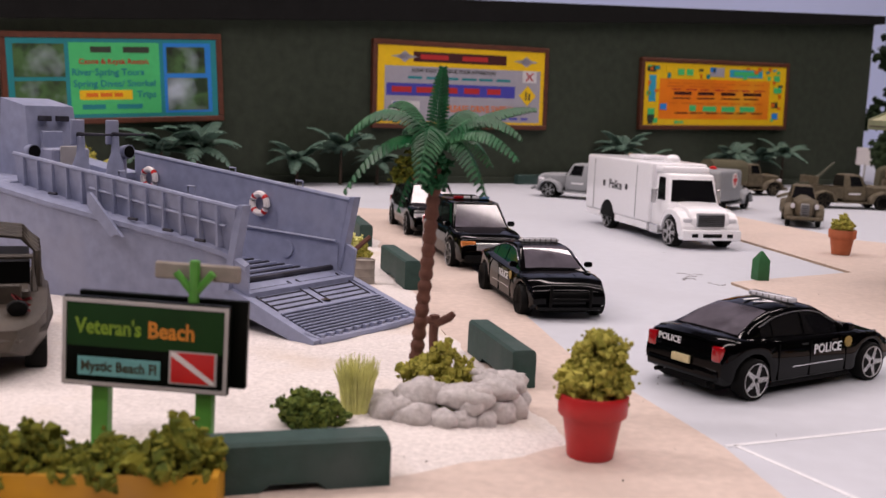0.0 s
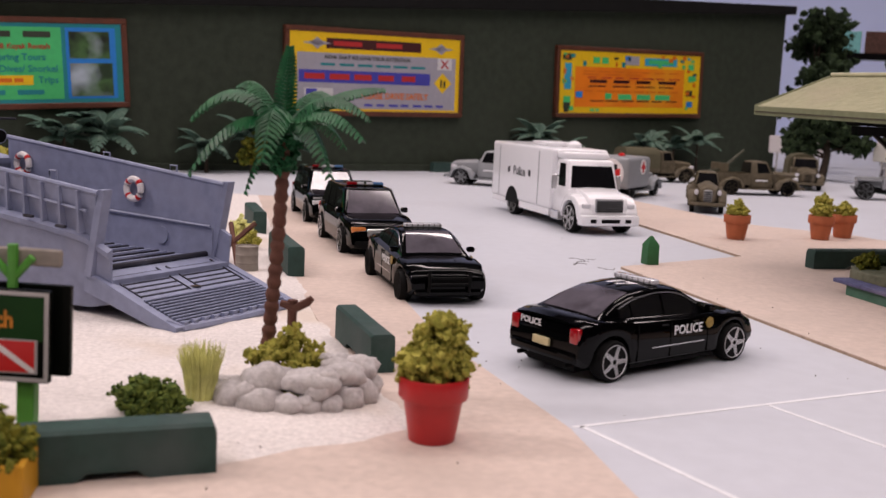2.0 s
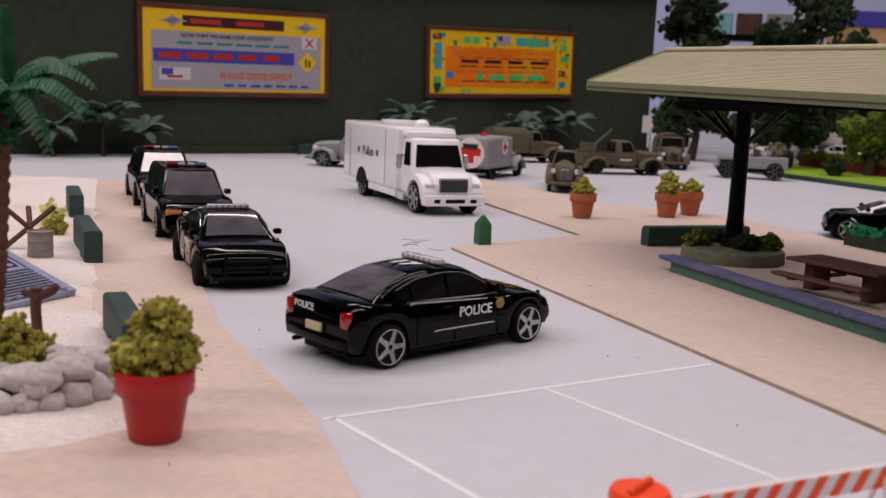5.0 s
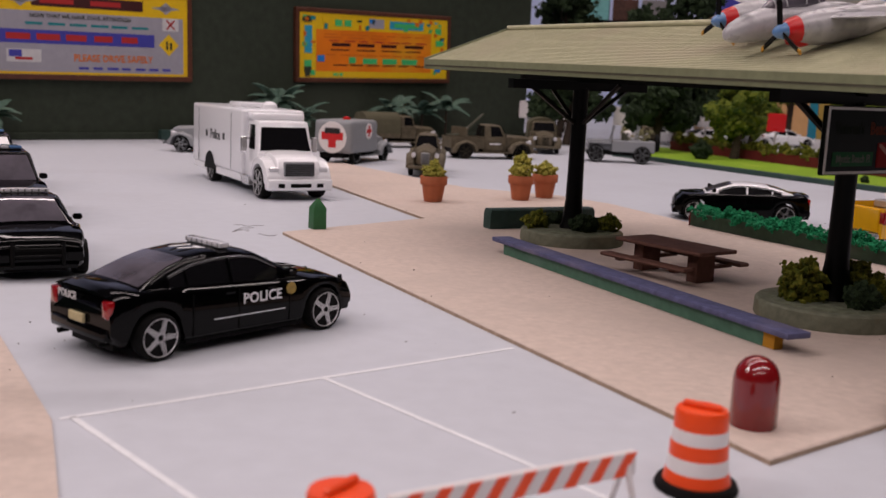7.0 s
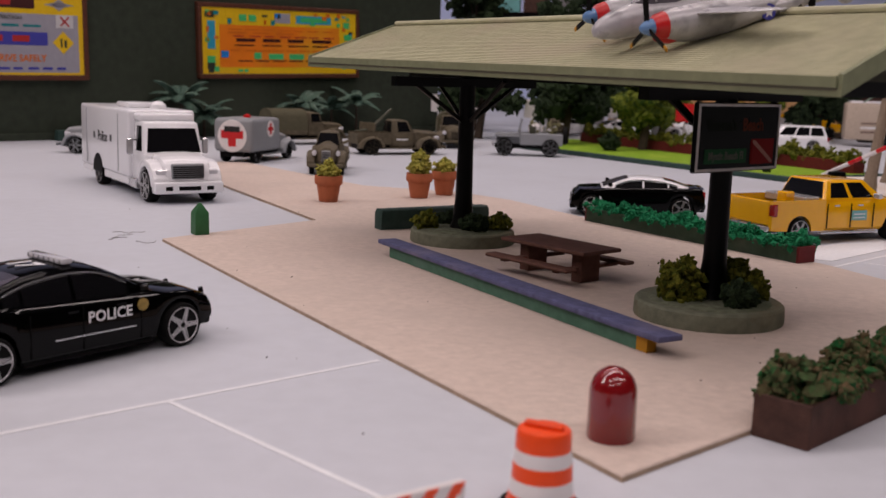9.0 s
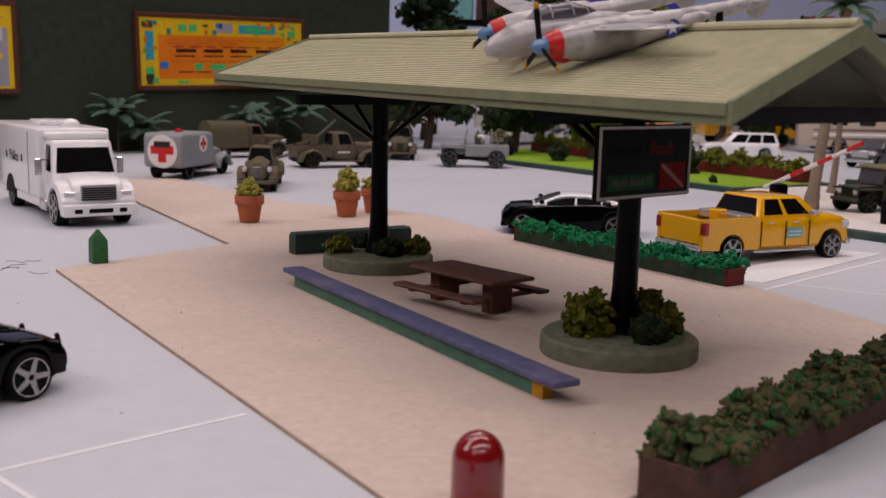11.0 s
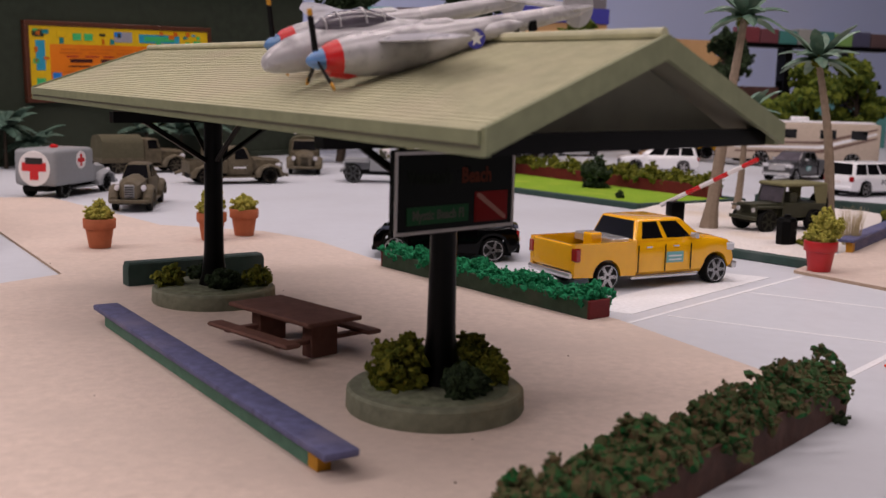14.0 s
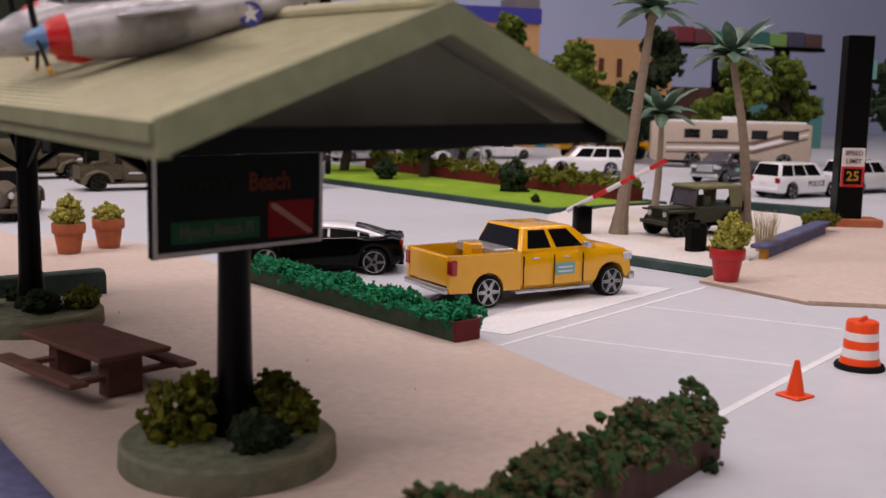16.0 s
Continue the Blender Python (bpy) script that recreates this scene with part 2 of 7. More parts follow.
def part(name, bm, material, parent=None, label="", at=None, angle=35):
    me = bm if isinstance(bm, bpy.types.Mesh) else as_mesh(name, bm, material, angle)
    ob = new(name, me)
    if parent is not None:
        ob.parent = parent
    if at is not None:
        ob.matrix_basis = at
    return tagged(ob, label)


def thing(name, x, y, z=0.0, rz=0.0, label="", category="", group="", kind="", rx=0, ry=0):
    ob = new(name)
    ob.empty_display_size = 0.01
    ob.matrix_basis = place(x, y, z, rz, rx, ry)
    return tagged(ob, label, category, group, kind)


def single(name, bm, material, label, category, at=None, kind="", group="", angle=35):
    return tagged(part(name, bm, material, None, label, at, angle), label, category, group, kind)


def box(x0, x1, y0, y1, z0, z1, bevel=0.0, bm=None, seg=1):
    own = bmesh.new()
    bmesh.ops.create_cube(own, size=1.0)
    for v in own.verts:
        v.co = ((x0 + x1) / 2 + v.co.x * (x1 - x0), (y0 + y1) / 2 + v.co.y * (y1 - y0), (z0 + z1) / 2 + v.co.z * (z1 - z0))
    if bevel:
        bmesh.ops.bevel(own, geom=own.edges[:], offset=bevel, segments=seg, affect="EDGES", profile=0.5)
    if bm is None:
        return own
    return join(bm, own)


def join(bm, other):
    tmp = bpy.data.meshes.new("tmp")
    other.to_mesh(tmp)
    other.free()
    bm.from_mesh(tmp)
    bpy.data.meshes.remove(tmp)
    return bm


def turned(bm, m):
    bmesh.ops.transform(bm, matrix=m, verts=bm.verts)
    return bm


def loft(rings, bm=None, caps=True):
    bm = bm or bmesh.new()
    rows = [[bm.verts.new(p) for p in ring] for ring in rings]
    n = len(rows[0])
    for a, b in zip(rows, rows[1:]):
        for i in range(n):
            bm.faces.new((a[i], a[(i + 1) % n], b[(i + 1) % n], b[i]))
    if caps:
        bm.faces.new(rows[0][::-1])
        bm.faces.new(rows[-1])
    return bm


def lathe(profile, seg=24, bm=None, cx=0.0, cy=0.0):
    rings = [[(cx + r * math.cos(2 * math.pi * i / seg), cy + r * math.sin(2 * math.pi * i / seg), z) for i in range(seg)] for r, z in profile]
    return loft(rings, bm)


def tube(points, radii, seg=8, bm=None):
    pts = [Vector(p) for p in points]
    radii = radii if isinstance(radii, (list, tuple, np.ndarray)) else [radii] * len(pts)
    rings = []
    for i, p in enumerate(pts):
        d = (pts[min(i + 1, len(pts) - 1)] - pts[max(i - 1, 0)]).normalized()
        a = d.cross(Vector((0, 0, 1)) if abs(d.z) < 0.9 else Vector((1, 0, 0))).normalized()
        b = d.cross(a)
        rings.append([p + radii[i] * (math.cos(2 * math.pi * k / seg) * a + math.sin(2 * math.pi * k / seg) * b) for k in range(seg)])
    return loft(rings, bm)


def prism(pts, z0, z1, bm=None):
    """An upright prism on a polygon in plan."""
    return loft([[(x, y, z0) for x, y in pts], [(x, y, z1) for x, y in pts]], bm)


def slab(pts, depth, bm=None):
    """A thin plate: a polygon in space, thickened against its normal."""
    v = [Vector(p) for p in pts]
    n = Vector((0, 0, 0))
    for a, b in zip(v, v[1:] + v[:1]):
        n += (a - v[0]).cross(b - v[0])
    n = n.normalized() * depth
    return loft([[p - n for p in v], v], bm)


def side_plate(pts, y, depth=0.03, bm=None):
    """A plate in the x-z plane at y, thickened towards y = 0."""
    s = -depth if y > 0 else depth
    return loft([[(x, y + s, z) for x, z in pts], [(x, y, z) for x, z in pts]], bm)


def text_mesh(words, height, material, depth=0.004, align="CENTER", wide=1.0, bold=0.016):
    cu = bpy.data.curves.new("lettering", "FONT")
    cu.body, cu.size, cu.extrude, cu.align_x, cu.align_y = words, height * CM * 1.4, depth * CM, align, "CENTER"
    cu.resolution_u = 2
    cu.offset = bold * height * CM * 1.4
    ob = bpy.data.objects.new("lettering", cu)
    scene.collection.objects.link(ob)
    bpy.context.view_layer.update()
    me = bpy.data.meshes.new_from_object(ob.evaluated_get(bpy.context.evaluated_depsgraph_get()))
    bpy.data.objects.remove(ob)
    bpy.data.curves.remove(cu)
    if wide != 1.0:
        for v in me.vertices:
            v.co.x *= wide
    me.materials.clear()
    me.materials.append(material)
    return me


_ico = bmesh.new()
bmesh.ops.create_icosphere(_ico, subdivisions=1, radius=1.0)
ICO_V = np.array([v.co[:] for v in _ico.verts])
ICO_F = np.array([[v.index for v in f.verts] for f in _ico.faces])
_ico.free()


def blob_mesh(name, centres, radii, material, rough=0.42, squash=1.0, fine=4.2):
    """Many small lumps joined into one mesh, as cut foam foliage."""
    c, r = np.asarray(centres, float), np.asarray(radii, float)
    more = int(len(c) * fine)
    pick = rng.integers(0, len(c), more)
    way = rng.normal(size=(more, 3))
    way /= np.linalg.norm(way, axis=1)[:, None]
    c, r = np.concatenate([c, c[pick] + way * r[pick, None] * rng.uniform(0.75, 1.2, (more, 1))]), np.concatenate([r * 0.8, r[pick] * rng.uniform(0.2, 0.46, more)])
    n = len(c)
    jitter = 1 + rough * rng.uniform(-1, 1, (n, len(ICO_V), 1))
    axes = rng.uniform(0.7, 1.3, (n, 1, 3)) * (1, 1, squash)
    v = (ICO_V[None] * jitter * axes * r[:, None, None] + c[:, None]) * CM
    f = (ICO_F[None] + (np.arange(n) * len(ICO_V))[:, None, None]).reshape(-1, 3)
    me = bpy.data.meshes.new(name)
    me.from_pydata(v.reshape(-1, 3).tolist(), [], f.tolist())
    me.materials.append(material)
    rounded(me, 25)
    return me


def lump_cloud(n, rx, ry, rz, r, centre=(0, 0, 0), hollow=0.55):
    d = rng.normal(size=(n, 3))
    d /= np.linalg.norm(d, axis=1)[:, None]
    k = rng.uniform(hollow, 1.0, (n, 1))
    lumps = 1 + 0.18 * np.sin(d[:, :1] * 5 + 1) * np.cos(d[:, 1:2] * 4) + 0.12 * np.sin(d[:, 2:3] * 7)
    p = d * k * lumps * (rx, ry, rz)
    return p + centre, rng.uniform(0.6, 1.3, n) * r


def by_wheels(rear, front, side, track):
    """Centre and heading of a vehicle from the wheels of one side: side 1 is its right, -1 its left."""
    r, f = np.array(rear, float), np.array(front, float)
    d = (f - r) / np.linalg.norm(f - r)
    c = (r + f) / 2 + side * np.array([-d[1], d[0]]) * track / 2
    return float(c[0]), float(c[1]), math.degrees(math.atan2(d[1], d[0]))


# ---- the room, the table top and the paved areas ----
single("ground", box(-420, 420, -300, 420, -3, 0), M_FLOOR, "pale grey-blue painted board of the model layout", "ground", kind="structure")
single("ceiling", box(-420, 420, -300, 420, 130, 134), M_CEIL, "plain grey ceiling above the layout", "ceiling", kind="structure")
for nm, b in (("wall_west", (-424, -420, -300, 420)), ("wall_south", (-420, 420, -304, -300)), ("wall_east", (420, 424, -300, 420))):
    single(nm, box(*b, 0, 130), M_ROOMWALL, "plain dim room wall", "wall", kind="structure")
single("wall_north", box(-420, 420, 230, 234, 0, 130), M_SKY, "sky-blue painted backdrop wall of the room", "wall", kind="structure")


def board(name, pts, top, label, material=M_TAN):
    bm = prism(pts, 0.0, top)
    bmesh.ops.bevel(bm, geom=[e for e in bm.edges if abs(e.verts[0].co.z - top) < 1e-4 and abs(e.verts[1].co.z - top) < 1e-4], offset=0.03, segments=1, affect="EDGES")
    me = as_mesh(name, bm, material)
    me.materials.append(M_TANEDGE)
    for p in me.polygons:
        if abs(p.normal.z) < 0.5:
            p.material_index = 1
    ob = new(name, me)
    return tagged(ob, label, "pavement", kind="structure")


board("pavement_plaza", [(16.98, 18.45), (34.2, 28.0), (32.9, 37.2), (28.3, 48.8), (26.5, 56.5), (24.5, 60.0), (19.5, 63.0), (13.4, 77.5), (9.8, 77.5), (8.9, 72.5), (15.25, 48.75), (8.8, 43.7)], 0.12,
      "tan textured board pavement under the picnic shelter")
board("pavement_strip", [(5.6, 16.6), (4.6, 21.0), (1.5, 29.0), (-2.0, 43.0), (-7.6, 67.0), (-11.6, 67.0), (-6.1, 45.0), (-2.2, 30.4), (1.3, 20.4), (-2.0, 17.8), (-9, 15.2), (-9, 3), (7.5, 3)], 0.06,
      "tan pavement strip between the sand and the road")
board("pavement_corner", [(45.2, 44.8), (46.5, 39.9), (49.1, 38.6), (66, 33.0), (84, 46), (66, 62), (52, 49.6)], 0.16, "tan raised corner pavement beside the palm bed")


def strip(name, a, b, w, z, label, material=M_LINE):
    a, b = Vector(a), Vector(b)
    n = (b - a).normalized().orthogonal() * w / 2
    return tagged(new(name, as_mesh(name, prism([a - n, b - n, b + n, a + n], 0.002, z), material)), label, "road marking", kind="structure", group="parking lines")


LINE_LABEL = "thin worn white parking line on the grey floor"
for a, b, w in (((4.69, 21.2), (14.2, 26.3), 0.13), ((4.9, 21.3), (7.3, 17.5), 0.13), ((7.3, 17.5), (9.5, 13.2), 0.13), ((9.55, 23.75), (12.7, 18.74), 0.12), ((12.7, 18.74), (14.6, 15.6), 0.12),
                ((33.2, 37.1), (45.0, 44.0), 0.16), ((35.1, 37.9), (40.1, 32.8), 0.13), ((40.5, 41.2), (44.9, 36.3), 0.13), ((35.0, 29.2), (44.6, 35.0), 0.22)):
    strip("road_line", a, b, w, 0.012, LINE_LABEL)
single("road_patch", prism([(33.95, 38.3), (43.4, 43.95), (42.0, 45.3), (34.9, 41.3), (33.0, 39.4)], 0.002, 0.02), M_LINE, "white painted rectangle beneath the parked pickup", "road marking", kind="structure")


def relief(x, y):
    return 0.10 * noise.noise((x * 0.35, y * 0.35, 0.3)) + 0.05 * noise.noise((x * 1.3, y * 1.3, 2.0)) + 0.022 * noise.noise((x * 4.5, y * 4.5, 5.0))


def inside(x, y, poly):
    hit = False
    for (x0, y0), (x1, y1) in zip(poly, poly[1:] + poly[:1]):
        if (y0 > y) != (y1 > y) and x < (x1 - x0) * (y - y0) / (y1 - y0) + x0:
            hit = not hit
    return hit


def edge_distance(x, y, poly):
    p, best = Vector((x, y)), 1e9
    for a, b in zip(poly, poly[1:] + poly[:1]):
        a, d = Vector(a), Vector(b) - Vector(a)
        best = min(best, (a + d * min(1, max(0, (p - a).dot(d) / d.length_squared)) - p).length)
    return best


def sand_bed(name, poly, step, height, label, wob=0.35):
    xs, ys = [p[0] for p in poly], [p[1] for p in poly]
    bm, grid = bmesh.new(), {}
    for i in range(int((max(xs) - min(xs)) / step) + 3):
        for j in range(int((max(ys) - min(ys)) / step) + 3):
            x, y = min(xs) + (i - 1) * step, min(ys) + (j - 1) * step
            d = edge_distance(x, y, poly) * (1 if inside(x, y, poly) else -1) + wob * noise.noise((x * 0.9, y * 0.9, 7))
            if d > -0.6:
                up = min(1, max(0, (d + 0.3) / 1.6))
                grid[i, j] = bm.verts.new((x, y, -0.03 + up * (height + relief(x, y)) + 0.05 * min(1, max(0, d + 0.3) * 3)))
    for (i, j), v in grid.items():
        q = [grid.get(k) for k in ((i, j), (i + 1, j), (i + 1, j + 1), (i, j + 1))]
        if all(q):
            bm.faces.new(q)
    return single(name, bm, M_SAND, label, "sand", kind="structure", angle=80)


SAND_Z = 0.16
sand_bed("sand_beach", [(1.45, 20.4), (-2.0, 30.4), (-5.95, 45.0), (-11.4, 67.0), (-48, 67), (-48, 12), (-9.5, 14.0), (-2.1, 17.5)], 0.4, SAND_Z, "white granular sand of the model beach")
sand_bed("sand_bed", [(45.0, 50.2), (46.6, 46.0), (52.0, 50.2), (60.5, 57.0), (65.5, 62.0), (60.0, 70.5), (50.5, 68.6), (44.4, 58.0)], 0.5, 0.45, "white granular sand of the palm bed")


def curb(a, b, w, h, label="low dark green timber kerb", material=M_BARRIER, name="kerb"):
    a, b = Vector(a), Vector(b)
    d = b - a
    ob = single(name, box(-0.1, d.length + 0.1, -w / 2, w / 2, 0, h, 0.05), material, label, "kerb", kind="structure")
    ob.matrix_basis = place(a.x, a.y, 0, math.degrees(math.atan2(d.y, d.x)))
    return ob


curb((44.5, 50.4), (46.6, 45.7), 0.5, 0.42)
curb((60.8, 57.3), (67.5, 63.2), 0.7, 0.75)
curb((67.5, 63.2), (61.5, 71.5), 0.6, 0.7)
curb((44.4, 58.2), (44.6, 50.8), 0.5, 0.4)

# grass strip
GRASS = [(40.0, 97.0), (50.4, 68.6), (60.2, 71.4), (56.0, 86.0), (50.5, 108.0), (46, 112)]
single("grass_strip", prism(GRASS, 0.0, 0.28), M_GRASS, "bright yellow-green flock grass strip", "grass", kind="structure")
for a, b in zip(GRASS[:3], GRASS[1:4]):
    curb(a, b, 0.5, 0.4)

# green building wall with posters
WX, WY, WD = -13.95, 89.97, 33.94
WC, WS = math.cos(radians(WD)), math.sin(radians(WD))


def on_wall(s, out, z, tilt=0.0):
    return place(WX + s * WC + out * WS, WY + s * WS - out * WC, z, WD) @ pose(0, 0, 0, 0, -tilt, 0)


hall = thing("green_building", WX, WY, 0, WD, "dark grey-green windowless hall with a black eave", "building")
bm = loft([[(-60, y, 0), (62.5, y, 0), (62.5, y, 18.4), (-60, y, 9.75)] for y in (0.0, 30.0)])
part("wall", bm, M_WALL, hall)
bm = loft([[(-60, y, 9.76), (63.2, y, 18.37), (63.2, y, 19.3), (-60, y, 12.85)] for y in (-0.9, 30.5)])
part("eave", bm, M_WALLTOP, hall, "black roof edge")
part("plinth", box(-60, 62.6, -0.35, 0.0, 0, 0.6, 0.05), M_WALL, hall)


def poster(s0, s1, zl, zr, h, tilt, label, edge):
    w = s1 - s0
    p = thing("poster", 0, 0, 0, 0, label, "poster", group="wall posters")
    p.matrix_basis = on_wall(s0, 0.0, zl, tilt)
    e = 0.45
    part("frame", box(-e, w + e, -0.55, 0.0, -e, 0.0, 0.06), M_BROWNWOOD, p, "brown wooden frame")
    part("frame", box(-e, w + e, -0.55, 0.0, h, h + e, 0.06), M_BROWNWOOD, p)
    part("frame", box(-e, 0.0, -0.55, 0.0, 0.0, h, 0.06), M_BROWNWOOD, p)
    part("frame", box(w, w + e, -0.55, 0.0, 0.0, h, 0.06), M_BROWNWOOD, p)
    part("panel", box(0, w, -0.45, -0.05, 0, h), edge, p)
    return p, w, h


def patch(p, w, h, x0, x1, z0, z1, material, lift=1, name="print"):
    """A printed field, given in parts of the poster's width and height."""
    y = -0.45 - 0.012 * lift
    part(name, box(x0 * w, x1 * w, y, -0.44, z0 * h, z1 * h), material, p)


def words(p, w, h, text, cx, cz, size, material, lift=4, wide=1.0):
    part("lettering", text_mesh(text, size * h, material, wide=wide), material, p, at=place(cx * w, -0.45 - 0.012 * lift, cz * h, 0, 90))


def bars(p, w, h, x0, x1, z, n, thick, material, seed):
    r = random.Random(seed)
    x = x0
    for k in range(n):
        step = (x1 - x0) / n
        patch(p, w, h, x, x + step * r.uniform(0.6, 0.85), z - thick / 2, z + thick / 2, material, 3, "bar")
        x += step


p, w, h = poster(-29.6, -14.0, 4.55, 5.3, 5.95, 3.2, "green and blue river tour billboard with landscape photos", P_TEA)
patch(p, w, h, 0.28, 0.71, 0.05, 0.95, P_GRN)
patch(p, w, h, 0.73, 0.97, 0.05, 0.95, P_BLU)
for x0, x1, z0, z1 in ((0.03, 0.26, 0.52, 0.93), (0.03, 0.26, 0.06, 0.47), (0.745, 0.94, 0.56, 0.90), (0.745, 0.95, 0.08, 0.50)):
    patch(p, w, h, x0, x1, z0, z1, P_PHOTO, 2, "photo")
bars(p, w, h, 0.38, 0.69, 0.86, 2, 0.075, P_DRK, 1)
words(p, w, h, "Canoe & Kayak Rentals", 0.49, 0.71, 0.066, P_RED)
words(p, w, h, "River·Spring Tours", 0.46, 0.575, 0.085, P_TEA)
words(p, w, h, "Spring Dives/ Snorkel", 0.49, 0.43, 0.085, P_TEA)
patch(p, w, h, 0.32, 0.57, 0.23, 0.35, P_YEL, 2)
bars(p, w, h, 0.35, 0.55, 0.29, 3, 0.05, P_ORG, 2)
words(p, w, h, "Trips", 0.64, 0.29, 0.085, P_TEA)
bars(p, w, h, 0.33, 0.66, 0.14, 2, 0.06, P_TEA, 3)

p, w, h = poster(0.0, 17.3, 5.25, 5.5, 6.75, 1.0, "yellow and grey road safety billboard", P_YEL)
patch(p, w, h, 0.04, 0.975, 0.03, 0.74, P_GRY)
patch(p, w, h, 0.20, 0.755, 0.80, 0.93, P_MAR, 2)
bars(p, w, h, 0.24, 0.73, 0.865, 2, 0.06, P_RED, 4)
for x0 in (0.06, 0.79):
    bm = bmesh.new()
    for k in range(2):
        sw = 0.16 if k else 0.08
        slab([((x0 + 0.09 - sw / 2) * w, -0.475, 0.86 * h), ((x0 + 0.09) * w, -0.475, (0.86 - (0.035 if k else 0.075)) * h), ((x0 + 0.09 + sw / 2) * w, -0.475, 0.86 * h), ((x0 + 0.09) * w, -0.475, (0.86 + (0.035 if k else 0.075)) * h)], 0.01, bm)
    part("emblem", bm, P_GRY, p)
words(p, w, h, "NOW THAT WE HAVE YOUR ATTENTION", 0.44, 0.685, 0.048, P_DRK, wide=1.0)
bars(p, w, h, 0.17, 0.80, 0.595, 6, 0.03, P_TEA, 5)
patch(p, w, h, 0.05, 0.815, 0.36, 0.52, P_NVY, 2)
bars(p, w, h, 0.08, 0.78, 0.44, 5, 0.075, P_RED, 6)
words(p, w, h, "PLEASE DRIVE SAFELY", 0.60, 0.20, 0.085, P_ORG, wide=0.92)
bars(p, w, h, 0.42, 0.93, 0.08, 7, 0.03, P_NVY, 7)
patch(p, w, h, 0.08, 0.24, 0.14, 0.29, P_WHT, 2)
patch(p, w, h, 0.09, 0.15, 0.20, 0.28, P_NVY, 3)
bars(p, w, h, 0.12, 0.24, 0.18, 1, 0.03, P_RED, 8)
bm = slab([(0.84 * w, -0.475, 0.40 * h), (0.895 * w, -0.475, 0.26 * h), (0.95 * w, -0.475, 0.40 * h), (0.895 * w, -0.475, 0.54 * h)], 0.01)
part("diamond", bm, P_YEL, p, "yellow crossing sign")
part("symbol", box(0.88 * w, 0.89 * w, -0.49, -0.475, 0.34 * h, 0.45 * h), P_DRK, p)
part("symbol", box(0.90 * w, 0.912 * w, -0.49, -0.475, 0.34 * h, 0.43 * h), P_DRK, p)
patch(p, w, h, 0.86, 0.95, 0.58, 0.74, P_WHT, 2)
for sgn in (-1, 1):
    bm = box(-0.55, 0.55, -0.015, 0.0, -0.07, 0.07)
    part("cross", bm, P_RED, p, at=place(0.905 * w, -0.475, 0.66 * h, 0, 0, 45 * sgn))

p, w, h = poster(29.4, 48.9, 5.95, 6.4, 6.25, 1.5, "yellow-bordered orange map billboard with little blue symbols", P_YEL)
patch(p, w, h, 0.10, 0.88, 0.10, 0.75, P_ORGB)
bars(p, w, h, 0.20, 0.85, 0.52, 4, 0.05, P_MAR, 9)
bars(p, w, h, 0.15, 0.60, 0.63, 3, 0.025, P_ORG, 10)
bars(p, w, h, 0.40, 0.80, 0.27, 3, 0.09, P_GRN, 11)
patch(p, w, h, 0.03, 0.075, 0.38, 0.80, P_CYN, 2)
patch(p, w, h, 0.58, 0.82, 0.80, 0.93, P_CYN, 2)
patch(p, w, h, 0.61, 0.79, 0.83, 0.90, P_GRN, 3)
patch(p, w, h, 0.44, 0.54, 0.80, 0.95, P_GRY, 2)
patch(p, w, h, 0.44, 0.48, 0.88, 0.95, P_BLU, 3)
for k, (x, z, mm) in enumerate(((0.05, 0.12, P_DRK), (0.05, 0.22, P_GRN), (0.05, 0.90, P_DRK), (0.16, 0.90, P_YEL), (0.24, 0.86, P_GRN), (0.30, 0.86, P_GRN), (0.93, 0.80, P_GRN), (0.935, 0.60, P_GRN), (0.925, 0.35, P_DRK), (0.93, 0.16, P_BLU), (0.13, 0.30, P_BLU), (0.33, 0.28, P_GRN))):
    patch(p, w, h, x - 0.022, x + 0.022, z - 0.05, z + 0.05, mm, 4)


r_ = random.Random(12)
for k in range(34):
    x, z = (r_.uniform(0.03, 0.97), r_.choice((0.05, 0.80, 0.90, 0.95))) if k % 2 else (r_.choice((0.03, 0.08, 0.91, 0.96)), r_.uniform(0.06, 0.94))
    a, b = r_.uniform(0.006, 0.016), r_.uniform(0.015, 0.04)
    patch(p, w, h, max(0.005, x - a), min(0.995, x + a), max(0.01, z - b), min(0.99, z + b), r_.choice((P_GRN, P_DRK, P_CYN, P_ORG, P_TEA, P_GRN)), 5, "symbol")
for z in (0.20, 0.36, 0.44, 0.58, 0.68):
    bars(p, w, h, 0.13 + r_.uniform(0, 0.1), 0.86, z, r_.randint(4, 8), 0.018, r_.choice((P_MAR, P_ORG, P_RED)), int(z * 100))


# ---- vehicles ----
def tyre_mesh(r, w):
    prof = [(r * 0.78, -w / 2), (r * 0.95, -w / 2), (r, -w * 0.36), (r, w * 0.36), (r * 0.95, w / 2), (r * 0.78, w / 2)]
    bm = lathe(prof, 28)
    return as_mesh("tyre", turned(bm, Matrix.Rotation(radians(90), 4, "X")), M_RUBBER)


